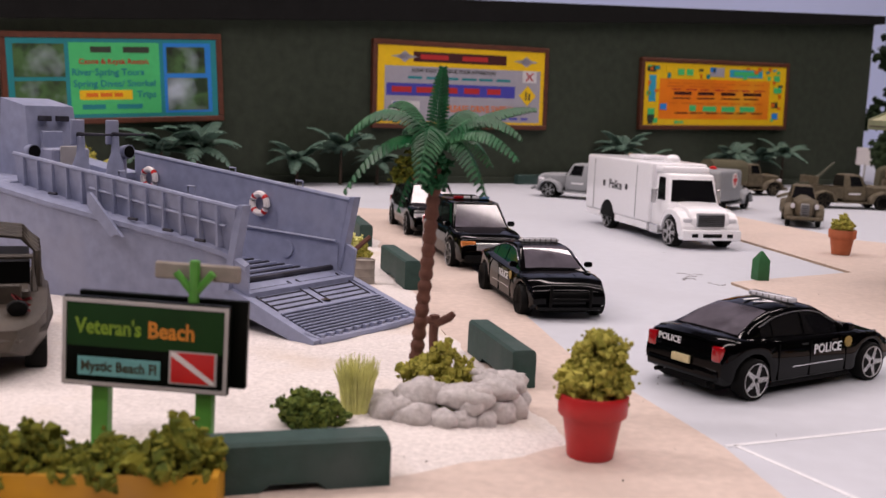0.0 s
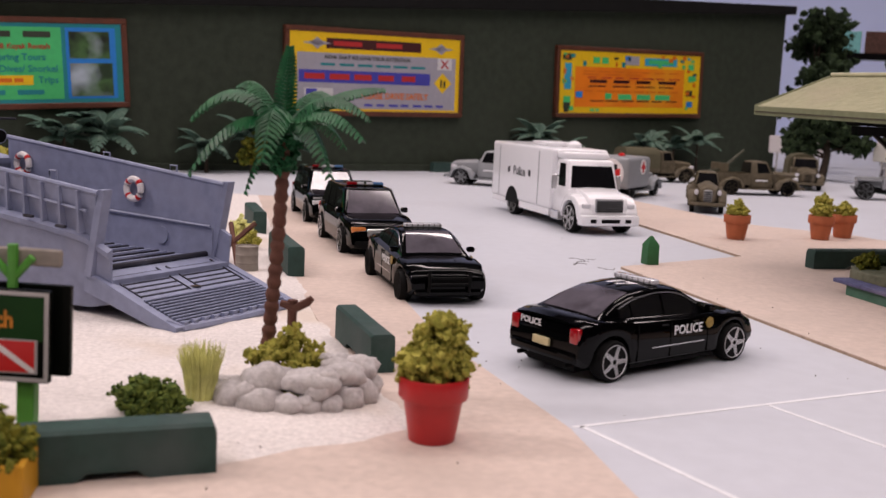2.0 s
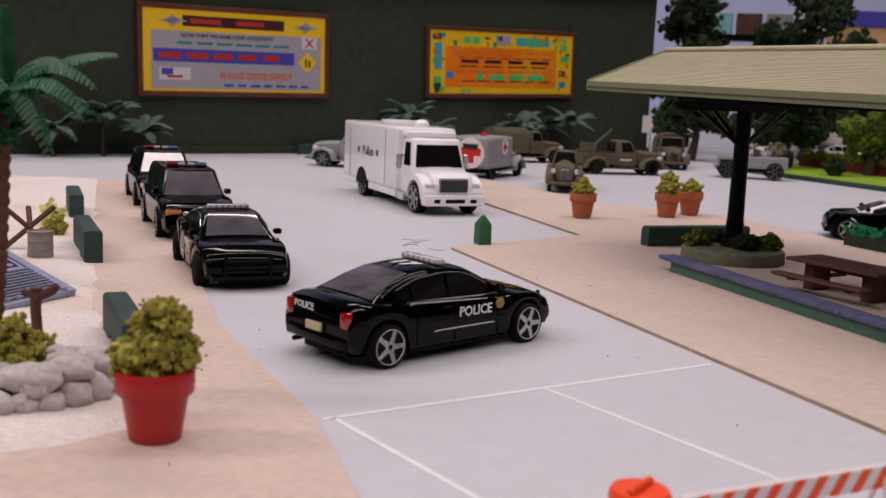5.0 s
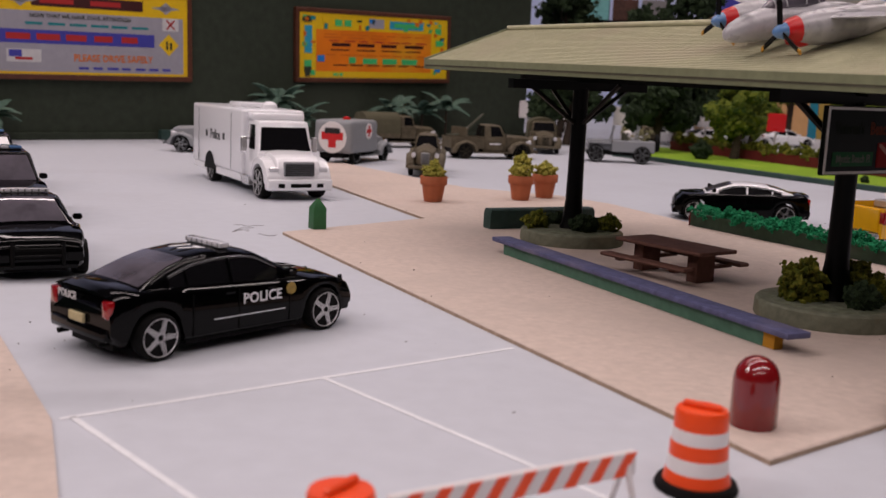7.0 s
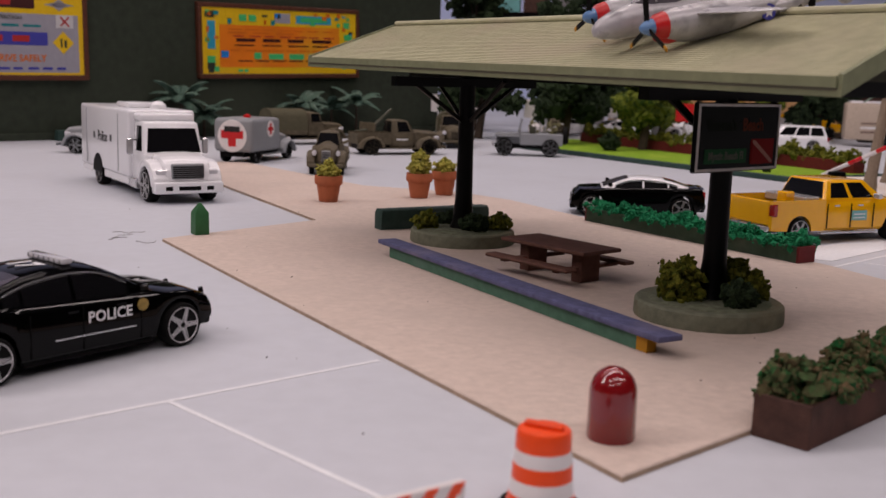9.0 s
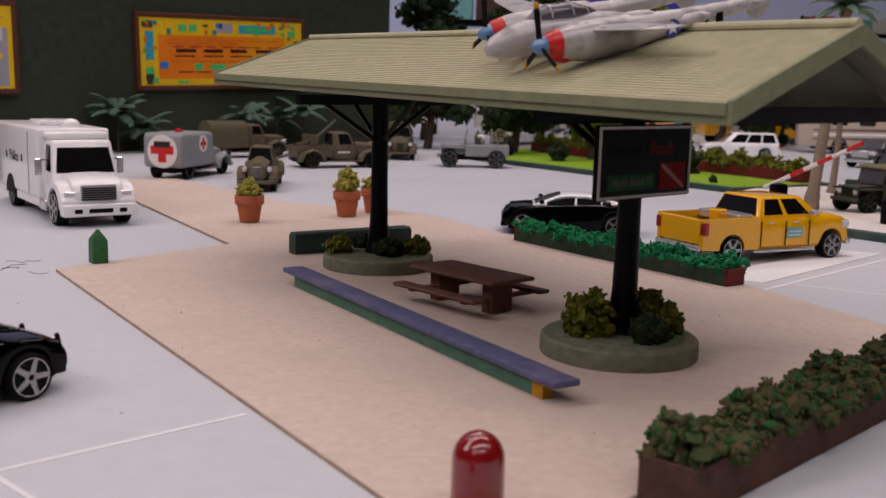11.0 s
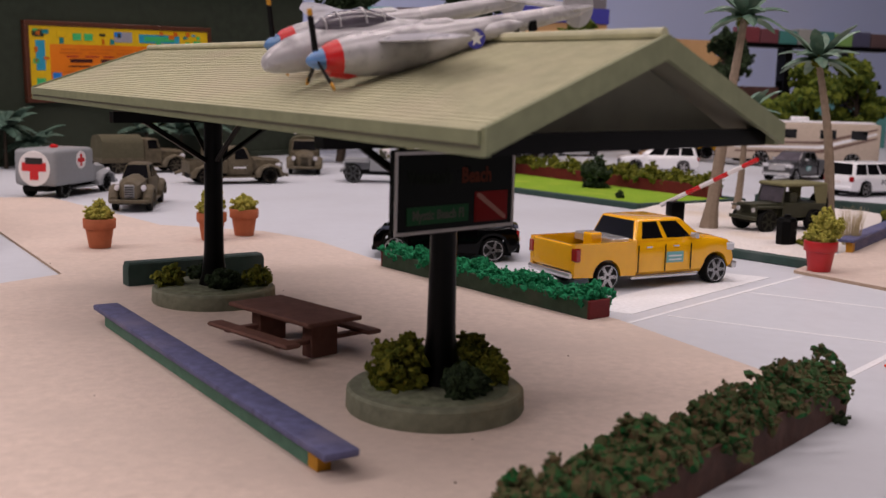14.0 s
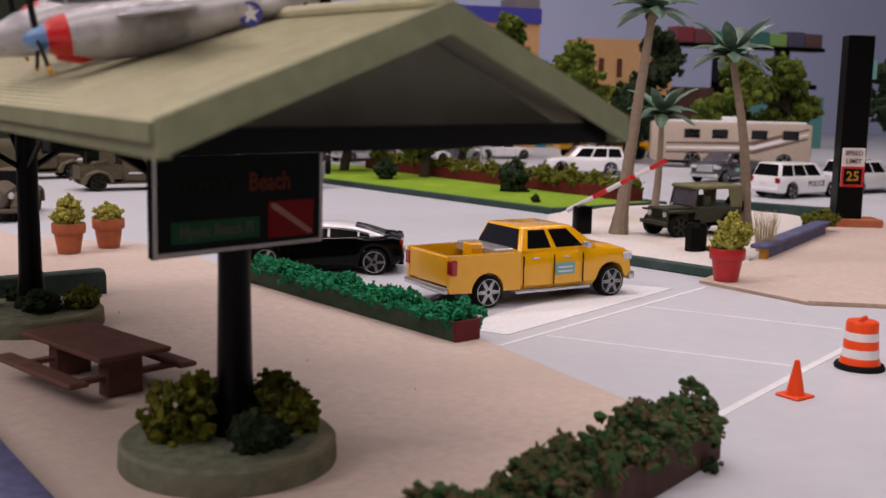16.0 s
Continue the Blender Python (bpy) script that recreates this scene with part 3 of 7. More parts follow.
def rim_mesh(r, w, spokes, material):
    rr = r * 0.79
    bm = lathe([(rr * 0.86, -w * 0.30), (rr, -w * 0.53), (rr * 1.03, -w * 0.53), (rr * 1.03, w * 0.3), (rr * 0.5, w * 0.3), (rr * 0.5, -w * 0.1)], 28)
    lathe([(0.001, -w * 0.50), (rr * 0.24, -w * 0.48), (rr * 0.26, 0.0), (0.001, 0.0)], 14, bm)
    for k in range(spokes):
        s = box(0.15 * rr, 0.97 * rr, -0.15 * rr, 0.15 * rr, -w * 0.50, -w * 0.22)
        for v in s.verts:
            v.co.y *= 1.25 - 0.45 * v.co.x / rr
        join(bm, turned(s, Matrix.Rotation(2 * math.pi * k / spokes, 4, "Z")))
    return as_mesh("rim", turned(bm, Matrix.Rotation(radians(90), 4, "X") @ Matrix.Scale(-1, 4, (0, 0, 1))), material)


def add_wheels(car, xs, half, r, w, spokes=5, rim_material=None, back=None):
    t, m = tyre_mesh(r, w), rim_mesh(r, w, spokes, rim_material or M_RIM)
    hub = as_mesh("hub", turned(lathe([(r * 0.72, -w * 0.2), (r * 0.72, w * 0.2)], 16), Matrix.Rotation(radians(90), 4, "X")), M_UNDER)
    for x in xs:
        for side in (-1, 1):
            wheel = part("wheel", hub, M_UNDER, car, at=place(x, side * half, r, 0 if side < 0 else 180))
            part("tyre", t, M_RUBBER, wheel)
            part("rim", m, None, wheel, "silver spoked rim" if spokes == 5 else "")


def body_bm(x0, x1, width, top, low, arches, stations=56, taper=0.12, crown=0.05, power=5, shoulder=0.9):
    """A car body lofted from tail to nose, with open wheel arches. top, low: height over length, as (x, z) rows."""
    tx, tz = zip(*top)
    lx, lz = zip(*low)
    xs = sorted(set(np.linspace(x0, x1, stations).tolist() + [x0 + 0.02, x1 - 0.02]))
    rings = []
    mid, half = (x0 + x1) / 2, (x1 - x0) / 2
    for x in xs:
        u = abs(x - mid) / half
        w = width / 2 * (1 - taper * u ** power)
        zt, zl = float(np.interp(x, tx, tz)), float(np.interp(x, lx, lz))
        for ax, ar, az in arches:
            if abs(x - ax) < ar:
                zl = max(zl, min(zt - 0.12, az + math.sqrt(ar * ar - (x - ax) ** 2)))
        h = zt - zl
        side = [(w * 0.90, zl), (w * 0.985, zl + 0.10 * h), (w, zl + 0.42 * h), (w * 0.985, zl + 0.72 * h), (w * 0.95, zl + 0.92 * h), (w * shoulder, zt)]
        ring = [(x, y, z) for y, z in side] + [(x, w * shoulder * 0.5, zt + crown), (x, -w * shoulder * 0.5, zt + crown)] + [(x, -y, z) for y, z in side[::-1]]
        rings.append(ring)
    return loft(rings)


def cabin_bm(xr, xf, xr2, xf2, wb, wt, zb_r, zb_f, zr, bevel=0.10):
    bm = loft([[(xr, -wb, zb_r), (xf, -wb, zb_f), (xf, wb, zb_f), (xr, wb, zb_r)], [(xr2, -wt, zr), (xf2, -wt, zr), (xf2, wt, zr), (xr2, wt, zr)]])
    bmesh.ops.bevel(bm, geom=[e for e in bm.edges if max(v.co.z for v in e.verts) > max(zb_r, zb_f) + 0.05], offset=bevel, segments=3, affect="EDGES", profile=0.5)
    return bm


def window_plates(car, xr, xf, xr2, xf2, wb, wt, zb_r, zb_f, zr, splits, glass, front_glass=None, inset=0.07, lift=0.012, rear=True, top=0.90):
    """Side panes between the splits (parts of the side's length), windscreen and rear pane, a little proud of the cabin."""
    def at(u, v, side):
        xb, xt = xr + (xf - xr) * u, xr2 + (xf2 - xr2) * u
        zb = zb_r + (zb_f - zb_r) * u
        z = zb + (zr - zb) * v
        return Vector((xb + (xt - xb) * v, side * (wb + (wt - wb) * v + lift), z))
    for side in (-1, 1):
        for a, b in splits:
            q = [at(a, 0.10, side), at(b, 0.10, side), at(b, 0.86, side), at(a, 0.86, side)]
            part("side_window", slab(q if side < 0 else q[::-1], 0.03), glass, car)
    def cross(u, out, name, material):
        k = wb * 0.90, wt * 0.86
        lo, hi = at(u, 0.08, 1), at(u, top, 1)
        dx = out * lift * 1.5
        q = [(lo.x + dx, -k[0], lo.z), (lo.x + dx, k[0], lo.z), (hi.x + dx, k[1], hi.z), (hi.x + dx, -k[1], hi.z)]
        part(name, slab(q if out > 0 else q[::-1], 0.03), material, car)
    cross(1.0, 1, "windscreen", front_glass or glass)
    if rear:
        cross(0.0, -1, "rear_window", glass)


def curved_cabin(car, prof, wb, wt, belt, paint, panes, screen, back, glass, front_glass, back_glass):
    """A cabin with an arched roof line. prof: (x, z) from tail to bonnet; belt: its lower edge; panes: stretches of x of the side windows."""
    px, pz = zip(*prof)
    bx, bz = zip(*belt)
    xs = np.linspace(px[0], px[-1], 61)
    zs = np.interp(xs, px, pz)
    for _ in range(3):
        zs[1:-1] = (zs[:-2] + 2 * zs[1:-1] + zs[2:]) / 4
    zr, zb0 = max(zs), min(bz)

    def half(z):
        return wb + (wt - wb) * (z - zb0) / (zr - zb0)

    rings = []
    for x, z in zip(xs, zs):
        zb = float(np.interp(x, bx, bz)) - 0.06
        z = max(z, zb + 0.02)
        w, top = half(zb), half(z)
        side = [(w, zb), (half((zb + z) / 2), (zb + z) / 2), (top, zb + (z - zb) * 0.86), (top - 0.05, zb + (z - zb) * 0.95), (top - 0.16, z), (top * 0.4, z + 0.035)]
        rings.append([(x, y, zz) for y, zz in side] + [(x, -y, zz) for y, zz in side[::-1]])
    part("cabin", loft(rings), paint, car)
    for s in (-1, 1):
        for a, b in panes:
            us = np.linspace(a, b, 9)
            lo = [(u, float(np.interp(u, bx, bz)) + 0.05) for u in us]
            hi = [(u, max(float(np.interp(u, bx, bz)) + 0.06, float(np.interp(u, xs, zs)) - 0.15)) for u in us]
            ring = [(x, s * (half(z) + 0.014), z) for x, z in lo + hi[::-1]]
            part("side_window", loft([[(x, y - s * 0.04, z) for x, y, z in ring], ring]), glass, car)
        # bright tubes above and below the panes stand in for reflections on the paint
        us = np.linspace(panes[0][0], panes[-1][1], 17)
        arc = [(u, float(np.interp(u, xs, zs)) - 0.11) for u in us]
        part("window_trim", tube([(x, s * (half(z) + 0.012), z) for x, z in arc], 0.022, 5), M_GLINT, car, "bright line above the windows, put in for a reflection")
        part("belt_trim", tube([(u, s * (half(float(np.interp(u, bx, bz)) + 0.02) + 0.016), float(np.interp(u, bx, bz)) + 0.02) for u in us], 0.018, 5), M_GLINT, car)
    for name, (a, b), m in (("windscreen", screen, front_glass), ("rear_window", back, back_glass)):
        us = np.linspace(a, b, 11)
        rows = []
        for u in us:
            z = float(np.interp(u, xs, zs))
            k = half(z) - 0.17
            rows.append([(u, -k, z + 0.025), (u, -k * 0.5, z + 0.045), (u, k * 0.5, z + 0.045), (u, k, z + 0.025), (u, 0, z - 0.03)])
        part(name, loft(rows), m, car)


def lightbar(car, x, z, half, kind="clear", w=0.28):
    if kind == "clear":
        bar = part("lightbar", box(x - w / 2, x + w / 2, -half, half, z + 0.03, z + 0.17, 0.05, seg=2), M_CLEAR, car, "clear plastic lightbar")
        part("foot", box(x - w / 2 - 0.03, x + w / 2 + 0.03, -half * 0.8, half * 0.8, z - 0.03, z + 0.035, 0.01), M_UNDER, bar)
        for k in range(7):
            y = -half * 0.86 + half * 0.287 * k
            part("reflector", box(x - w / 2 - 0.008, x + w / 2 + 0.008, y - 0.03, y + 0.03, z + 0.06, z + 0.145), M_CHROME, bar)
    else:
        bar = part("lightbar", box(x - w / 2, x + w / 2, -half, half, z, z + 0.06, 0.02), M_UNDER, car, "blue and red lightbar")
        for y0, y1, m in ((-half, -half * 0.45, M_REDLAMP), (-half * 0.42, -0.06, M_CLEAR), (0.06, half * 0.42, M_CLEAR), (half * 0.45, half, M_BLUELAMP)):
            part("lens", box(x - w / 2, x + w / 2, y0, y1, z + 0.06, z + 0.19, 0.04, seg=2), m, bar)


def sedan(name, pos, paint, label, group="", r=0.53, L=(-3.46, 3.42), wb=4.76, W=2.90, bar="clear", front_glass=None, roof=None, police=False, rim=None, low_roof=0.0, tail=True):
    car = thing(name, pos[0], pos[1], pos[2] if len(pos) > 3 else 0.0, pos[-1], label, "car", group)
    x0, x1 = L
    ax = (-wb / 2, wb / 2)
    top = [(x0, 1.18), (x0 + 0.10, 1.45), (x0 + 0.4, 1.54), (-1.9, 1.53), (1.15, 1.42), (2.0, 1.385), (2.8, 1.31), (x1 - 0.3, 1.20), (x1 - 0.08, 1.10), (x1, 0.92)]
    low = [(x0, 0.62), (x0 + 0.25, 0.40), (-2, 0.30), (2, 0.30), (x1 - 0.35, 0.32), (x1, 0.52)]
    part("body", body_bm(x0, x1, W, top, low, [(a, r * 1.16, r) for a in ax], shoulder=0.86), paint, car)
    part("chassis", box(x0 + 0.3, x1 - 0.3, -W * 0.30, W * 0.30, 0.22, 0.62), M_UNDER, car)
    part("chassis", box(ax[0] + 0.75, ax[1] - 0.75, -W * 0.46, W * 0.46, 0.24, 0.5), M_UNDER, car)
    zr = 2.16 - low_roof
    k = (zr - 1.4) / 0.76
    prof = [(-2.95, 1.45), (-2.5, 1.4 + 0.22 * k), (-1.9, 1.4 + 0.50 * k), (-1.3, 1.4 + 0.68 * k), (-0.6, zr), (0.0, zr), (0.45, 1.4 + 0.69 * k), (1.0, 1.4 + 0.42 * k), (1.5, 1.4 + 0.14 * k), (1.85, 1.36)]
    curved_cabin(car, prof, 1.24, 0.93, [(-3.0, 1.48), (1.9, 1.36)], roof or paint, [(-1.95, -1.55), (-1.48, -0.36), (-0.26, 1.05)], (0.42, 1.62), (-2.62, -1.35), M_DKGLASS, front_glass or M_GLASSLIGHT, M_GLASSLIGHT)
    add_wheels(car, ax, W / 2 - 0.16, r, 0.42, 5, rim)
    for s in (-1, 1):
        part("mirror", box(1.2, 1.42, s * 1.40 - 0.14, s * 1.40 + 0.14, 1.50, 1.68, 0.05), paint, car)
        if tail:
            part("tail_light", box(x0 - 0.02, x0 + 0.34, min(s * 0.93, s * 1.25), max(s * 0.93, s * 1.25), 1.0, 1.40, 0.06, seg=2), M_REDLAMP, car, "red tail light")
        part("headlight", box(x1 - 0.42, x1 - 0.06, min(s * 0.70, s * 1.27), max(s * 0.70, s * 1.27), 0.86, 1.03, 0.05), M_CLEAR, car, "clear headlight")
        for x in (-0.62, 0.60):
            part("door_handle", box(x, x + 0.26, s * (W / 2 - 0.03) - 0.02, s * (W / 2 - 0.03) + 0.02, 1.26, 1.31), paint, car)
        for x in (-1.5, -0.25, 1.25):
            part("door_gap", box(x - 0.006, x + 0.006, s * (W / 2 - 0.02) - 0.03, s * (W / 2 - 0.02) + 0.010, 0.42, 1.36), M_UNDER, car)
    part("grille", box(x1 - 0.10, x1 + 0.03, -0.72, 0.72, 0.62, 0.98, 0.04), M_UNDER, car)
    for z in (0.72, 0.86):
        part("grille_bar", box(x1 - 0.02, x1 + 0.05, -0.70, 0.70, z, z + 0.035), M_CHROME if not police else M_UNDER, car)
    part("bumper", box(x1 - 0.25, x1 + 0.08, -1.15, 1.15, 0.34, 0.56, 0.07, seg=2), paint, car)
    part("bumper", box(x0 - 0.07, x0 + 0.25, -1.18, 1.18, 0.50, 0.80, 0.07, seg=2), paint, car)
    part("number_plate", box(x0 - 0.10, x0 - 0.02, -0.30, 0.30, 0.80, 1.0, 0.015), M_PLATE, car, "blank cream number plate")
    part("boot_lip", loft([[(x0 + 0.02, -y, z) for y, z in ((1.1, 1.47), (0.6, 1.54), (-0.6, 1.54), (-1.1, 1.47))], [(x0 + 0.22, -y, z + 0.01) for y, z in ((1.1, 1.50), (0.6, 1.58), (-0.6, 1.58), (-1.1, 1.50))]]), paint, car)
    for y in (-0.85, 0.85):
        part("exhaust", tube([(x0 + 0.2, y, 0.42), (x0 - 0.05, y, 0.42)], [0.06, 0.06], 10), M_UNDER, car)
    for y in (-0.42, 0.42):
        part("bonnet_crease", tube([(1.95, y * 1.25, 1.42), (2.6, y * 1.1, 1.365), (x1 - 0.3, y, 1.235)], [0.02, 0.035, 0.02], 6), paint, car)
    if bar:
        lightbar(car, -0.15, zr, 0.72, bar)
    if police:
        for s in (-1, 1):
            part("lettering", text_mesh("POLICE", 0.25, M_LETTER), M_LETTER, car, at=place(0.42, s * (W / 2 + 0.012), 1.10, 0 if s < 0 else 180, 90))
            badge = lathe([(0.001, 0), (0.15, 0), (0.15, 0.03), (0.001, 0.03)], 8)
            part("badge", badge, M_GOLD, car, "gold badge", at=place(1.28, s * (W / 2 - 0.005), 1.20, 0 if s < 0 else 180, 90))
        part("lettering", text_mesh("POLICE", 0.17, M_LETTER), M_LETTER, car, at=place(x0 - 0.035, 0.45, 1.32, -90, 90))
        part("trim_line", box(-0.95, 1.1, -W / 2 - 0.012, -W / 2 + 0.02, 0.72, 0.745), M_CHROME, car)
        part("roof_number", text_mesh("17", 0.55, M_LETTER, bold=0.03), M_LETTER, car, "white roof number", at=place(-0.80, 0.0, zr + 0.035, -90))
        for s in (-0.7, 0.7):
            part("push_bar", tube([(x1 + 0.10, s, 0.45), (x1 + 0.20, s, 0.8), (x1 + 0.12, s, 1.16)], 0.06), M_UNDER, car)
        part("push_bar", tube([(x1 + 0.16, -0.7, 0.75), (x1 + 0.16, 0.7, 0.75)], 0.035), M_UNDER, car)
    return car


def suv(name, pos, paint, label, group="", bar="coloured", r=0.60, lettering="", L=(-3.9, 3.85), wb=4.7, W=3.1, lamps=None, roof_z=2.72):
    car = thing(name, pos[0], pos[1], 0.0, pos[-1], label, "car", group)
    x0, x1 = L
    ax = (-wb / 2, wb / 2)
    top = [(x0, 1.30), (x0 + 0.1, 1.66), (x0 + 0.4, 1.74), (1.3, 1.70), (2.4, 1.62), (3.3, 1.52), (x1 - 0.15, 1.36), (x1, 1.10)]
    low = [(x0, 0.66), (x0 + 0.25, 0.44), (-2, 0.36), (2, 0.36), (x1 - 0.35, 0.38), (x1, 0.55)]
    part("body", body_bm(x0, x1, W, top, low, [(a, r * 1.15, r) for a in ax], shoulder=0.88, taper=0.10), paint, car)
    part("chassis", box(x0 + 0.3, x1 - 0.3, -W * 0.30, W * 0.30, 0.25, 0.66), M_UNDER, car)
    c = (x0 + 0.12, 1.9, x0 + 0.55, 0.75, 1.32, 1.08, 1.66, 1.62, roof_z)
    part("cabin", cabin_bm(*c, bevel=0.13), paint, car)
    window_plates(car, *c, [(0.06, 0.30), (0.33, 0.58), (0.61, 0.88)], M_DKGLASS, M_GLASSLIGHT)
    add_wheels(car, ax, W / 2 - 0.17, r, 0.44, 5)
    for s in (-1, 1):
        part("mirror", box(1.35, 1.6, s * 1.48 - 0.15, s * 1.48 + 0.15, 1.72, 1.94, 0.05), paint, car)
        part("tail_light", box(x0 - 0.02, x0 + 0.22, min(s * 1.05, s * 1.42), max(s * 1.05, s * 1.42), 1.2, 1.62, 0.04), M_REDLAMP, car, "red tail light")
        part("headlight", box(x1 - 0.45, x1 - 0.03, min(s * 0.75, s * 1.38), max(s * 0.75, s * 1.38), 1.05, 1.32, 0.06, seg=2), lamps or M_CLEAR, car, "headlight")
    part("grille", box(x1 - 0.12, x1 + 0.03, -0.72, 0.72, 0.92, 1.26, 0.04), M_CHROME if lamps else M_UNDER, car)
    part("bumper", box(x1 - 0.25, x1 + 0.08, -1.25, 1.25, 0.42, 0.74, 0.08, seg=2), M_UNDER, car)
    part("bumper", box(x0 - 0.08, x0 + 0.25, -1.25, 1.25, 0.55, 0.86, 0.08, seg=2), paint, car)
    part("number_plate", box(x0 - 0.06, x0 + 0.05, -0.32, 0.32, 1.05, 1.26), M_WHITEBAND, car)
    if bar:
        lightbar(car, -0.1, roof_z, 0.85, bar)
    if lettering:
        for s in (-1, 1):
            part("lettering", text_mesh(lettering, 0.42, M_DKLETTER), M_DKLETTER, car, at=place(0.35, s * (W / 2 + 0.012), 1.12, 0 if s < 0 else 180, 90))
    return car


charger = sedan("police_car", by_wheels((5.95, 25.18), (9.65, 28.17), 1, 2.64), M_BLACK, "glossy black police sedan with white lettering parked on the grey floor", "police cars", police=True)
car_a = sedan("police_car", by_wheels((-1.38, 38.9), (0.10, 34.35), 1, 2.64), M_BLACK, "glossy black police sedan with a clear lightbar, first of a row", "police cars", bar="clear", police=True, rim=M_UNDER)
suv("police_car", by_wheels((-4.65, 48.7), (-3.1, 44.1), 1, 2.8), M_BLACK, "black police utility car with amber headlights and a coloured lightbar", "police cars", lamps=M_AMBER)
suv("police_car", by_wheels((-7.75, 58.9), (-6.3, 54.3), 1, 2.8), M_BLACK, "black police utility car at the back of the row", "police cars")
# white roof paint stands in for the reflection on a black roof
sedan("muscle_car", by_wheels((33.1, 49.7), (29.0, 51.1), -1, 2.6), M_BLACK, "black coupe behind the planter, a reflection painted as its white roof", bar="", roof=M_WHITE, low_roof=0.22, L=(-3.3, 3.15), wb=4.33)
suv("police_suv", (76.0, 77.2, 12), M_WHITE, "white police utility car with dark lettering", "white cars", bar="", lettering="POLICE")
suv("police_suv", (69.5, 100.5, 160), M_WHITE, "white utility car parked beyond the hedge", "white cars", bar="clear")
sedan("white_car", (71.3, 125, 0), M_WHITE, "small white saloon in the far car park", "white cars", bar="")
suv("police_suv", (85.0, 80.0, 12), M_WHITE, "white police utility car half hidden by the sign post", "white cars", bar="clear")


def pickup(name, pos, paint, label):
    car = thing(name, pos[0], pos[1], 0.0, pos[-1], label, "pickup truck")
    x0, x1, W, r = -4.25, 3.75, 3.0, 0.57
    ax = (-2.73, 2.73)
    top = [(x0, 1.70), (x0 + 0.1, 1.88), (-1.2, 1.90), (1.7, 1.90), (2.4, 1.88), (3.1, 1.82), (x1 - 0.25, 1.72), (x1 - 0.08, 1.55), (x1, 1.2)]
    low = [(x0, 0.70), (x0 + 0.2, 0.60), (-2, 0.52), (2, 0.52), (x1 - 0.3, 0.55), (x1, 0.70)]
    bm = body_bm(-1.35, x1, W, top, low, [(ax[1], r * 1.16, r)], shoulder=0.9, taper=0.08, power=7)
    part("body", bm, paint, car)
    # load bed: two sides, floor, front panel and tailgate
    for s in (-1, 1):
        pts = [(x0, 0.62), (ax[0] - r * 1.16, 0.58)]
        pts += [(ax[0] + r * 1.16 * math.cos(a), r + r * 1.16 * math.sin(a)) for a in np.linspace(math.pi, 0, 13)]
        pts += [(-1.36, 0.55), (-1.36, 1.90), (x0, 1.88)]
        bm = loft([[(x, s * 1.30, z) for x, z in pts], [(x, s * W / 2, z) for x, z in pts]])
        part("bed_side", bm, paint, car)
        part("tail_light", box(x0 - 0.03, x0 + 0.24, min(s * 1.28, s * 1.6), max(s * 1.28, s * 1.6), 1.22, 1.74, 0.05), M_REDLAMP, car, "red tail light")
        part("mirror", box(1.30, 1.5, s * 1.66 - 0.2, s * 1.66 + 0.2, 1.92, 2.14, 0.05), M_CHROME, car)
        part("headlight", box(x1 - 0.45, x1 + 0.02, min(s * 0.85, s * 1.47), max(s * 0.85, s * 1.47), 1.30, 1.62, 0.06), M_CLEAR, car)
        part("door_panel", box(0.15, 1.0, s * (W / 2 + 0.008) - 0.01, s * (W / 2 + 0.008) + 0.01, 0.98, 1.40), M_TURQ, car, "turquoise and white door decal")
        for k in range(2):
            part("bar", box(0.25, 0.9, s * (W / 2 + 0.022) - 0.006, s * (W / 2 + 0.022) + 0.006, 1.06 + 0.15 * k, 1.12 + 0.15 * k), M_LETTER, car)
        for x in (-1.28, 0.05, 1.35):
            part("door_gap", box(x - 0.004, x + 0.004, s * (W / 2) - 0.08, s * (W / 2) - 0.012, 0.66, 1.72), M_UNDER, car)
        for x in (-0.85, 0.5):
            part("door_handle", box(x, x + 0.26, s * (W / 2) - 0.02, s * (W / 2) + 0.03, 1.60, 1.66), M_CHROME, car)
        part("side_step", box(-1.6, 1.7, s * 1.5 - 0.1, s * 1.5 + 0.1, 0.42, 0.52, 0.03), M_CHROME, car)
    part("bed_floor", box(x0 + 0.1, -1.36, -1.3, 1.3, 1.0, 1.1), M_OLIVE, car)
    part("tailgate", box(x0 - 0.02, x0 + 0.2, -1.28, 1.28, 0.82, 1.86, 0.05), paint, car)
    part("bed_box", box(-2.35, -1.5, -1.25, 1.25, 1.65, 2.0, 0.05), M_CHROME, car, "chequered silver tool box")
    part("bed_bin", box(-3.1, -2.55, -0.9, -0.35, 1.1, 2.2, 0.06), paint, car)
    c = (-1.40, 2.15, -1.10, 1.05, 1.40, 1.14, 1.87, 1.87, 2.70)
    part("cabin", cabin_bm(*c, bevel=0.13), paint, car)
    window_plates(car, *c, [(0.10, 0.40), (0.47, 0.82)], M_DKGLASS, M_GLASSLIGHT)
    part("chassis", box(x0 + 0.2, x1 - 0.3, -0.9, 0.9, 0.45, 0.9), M_UNDER, car)
    part("bumper", box(x0 - 0.17, x0, -1.42, 1.42, 0.58, 0.80, 0.06, seg=2), M_CHROME, car, "chrome rear bumper")
    part("bumper", box(x1 - 0.1, x1 + 0.18, -1.45, 1.45, 0.55, 0.85, 0.06, seg=2), M_CHROME, car, "chrome front bumper")
    part("grille", box(x1 - 0.1, x1 + 0.06, -0.85, 0.85, 1.0, 1.62, 0.05), M_CHROME, car)
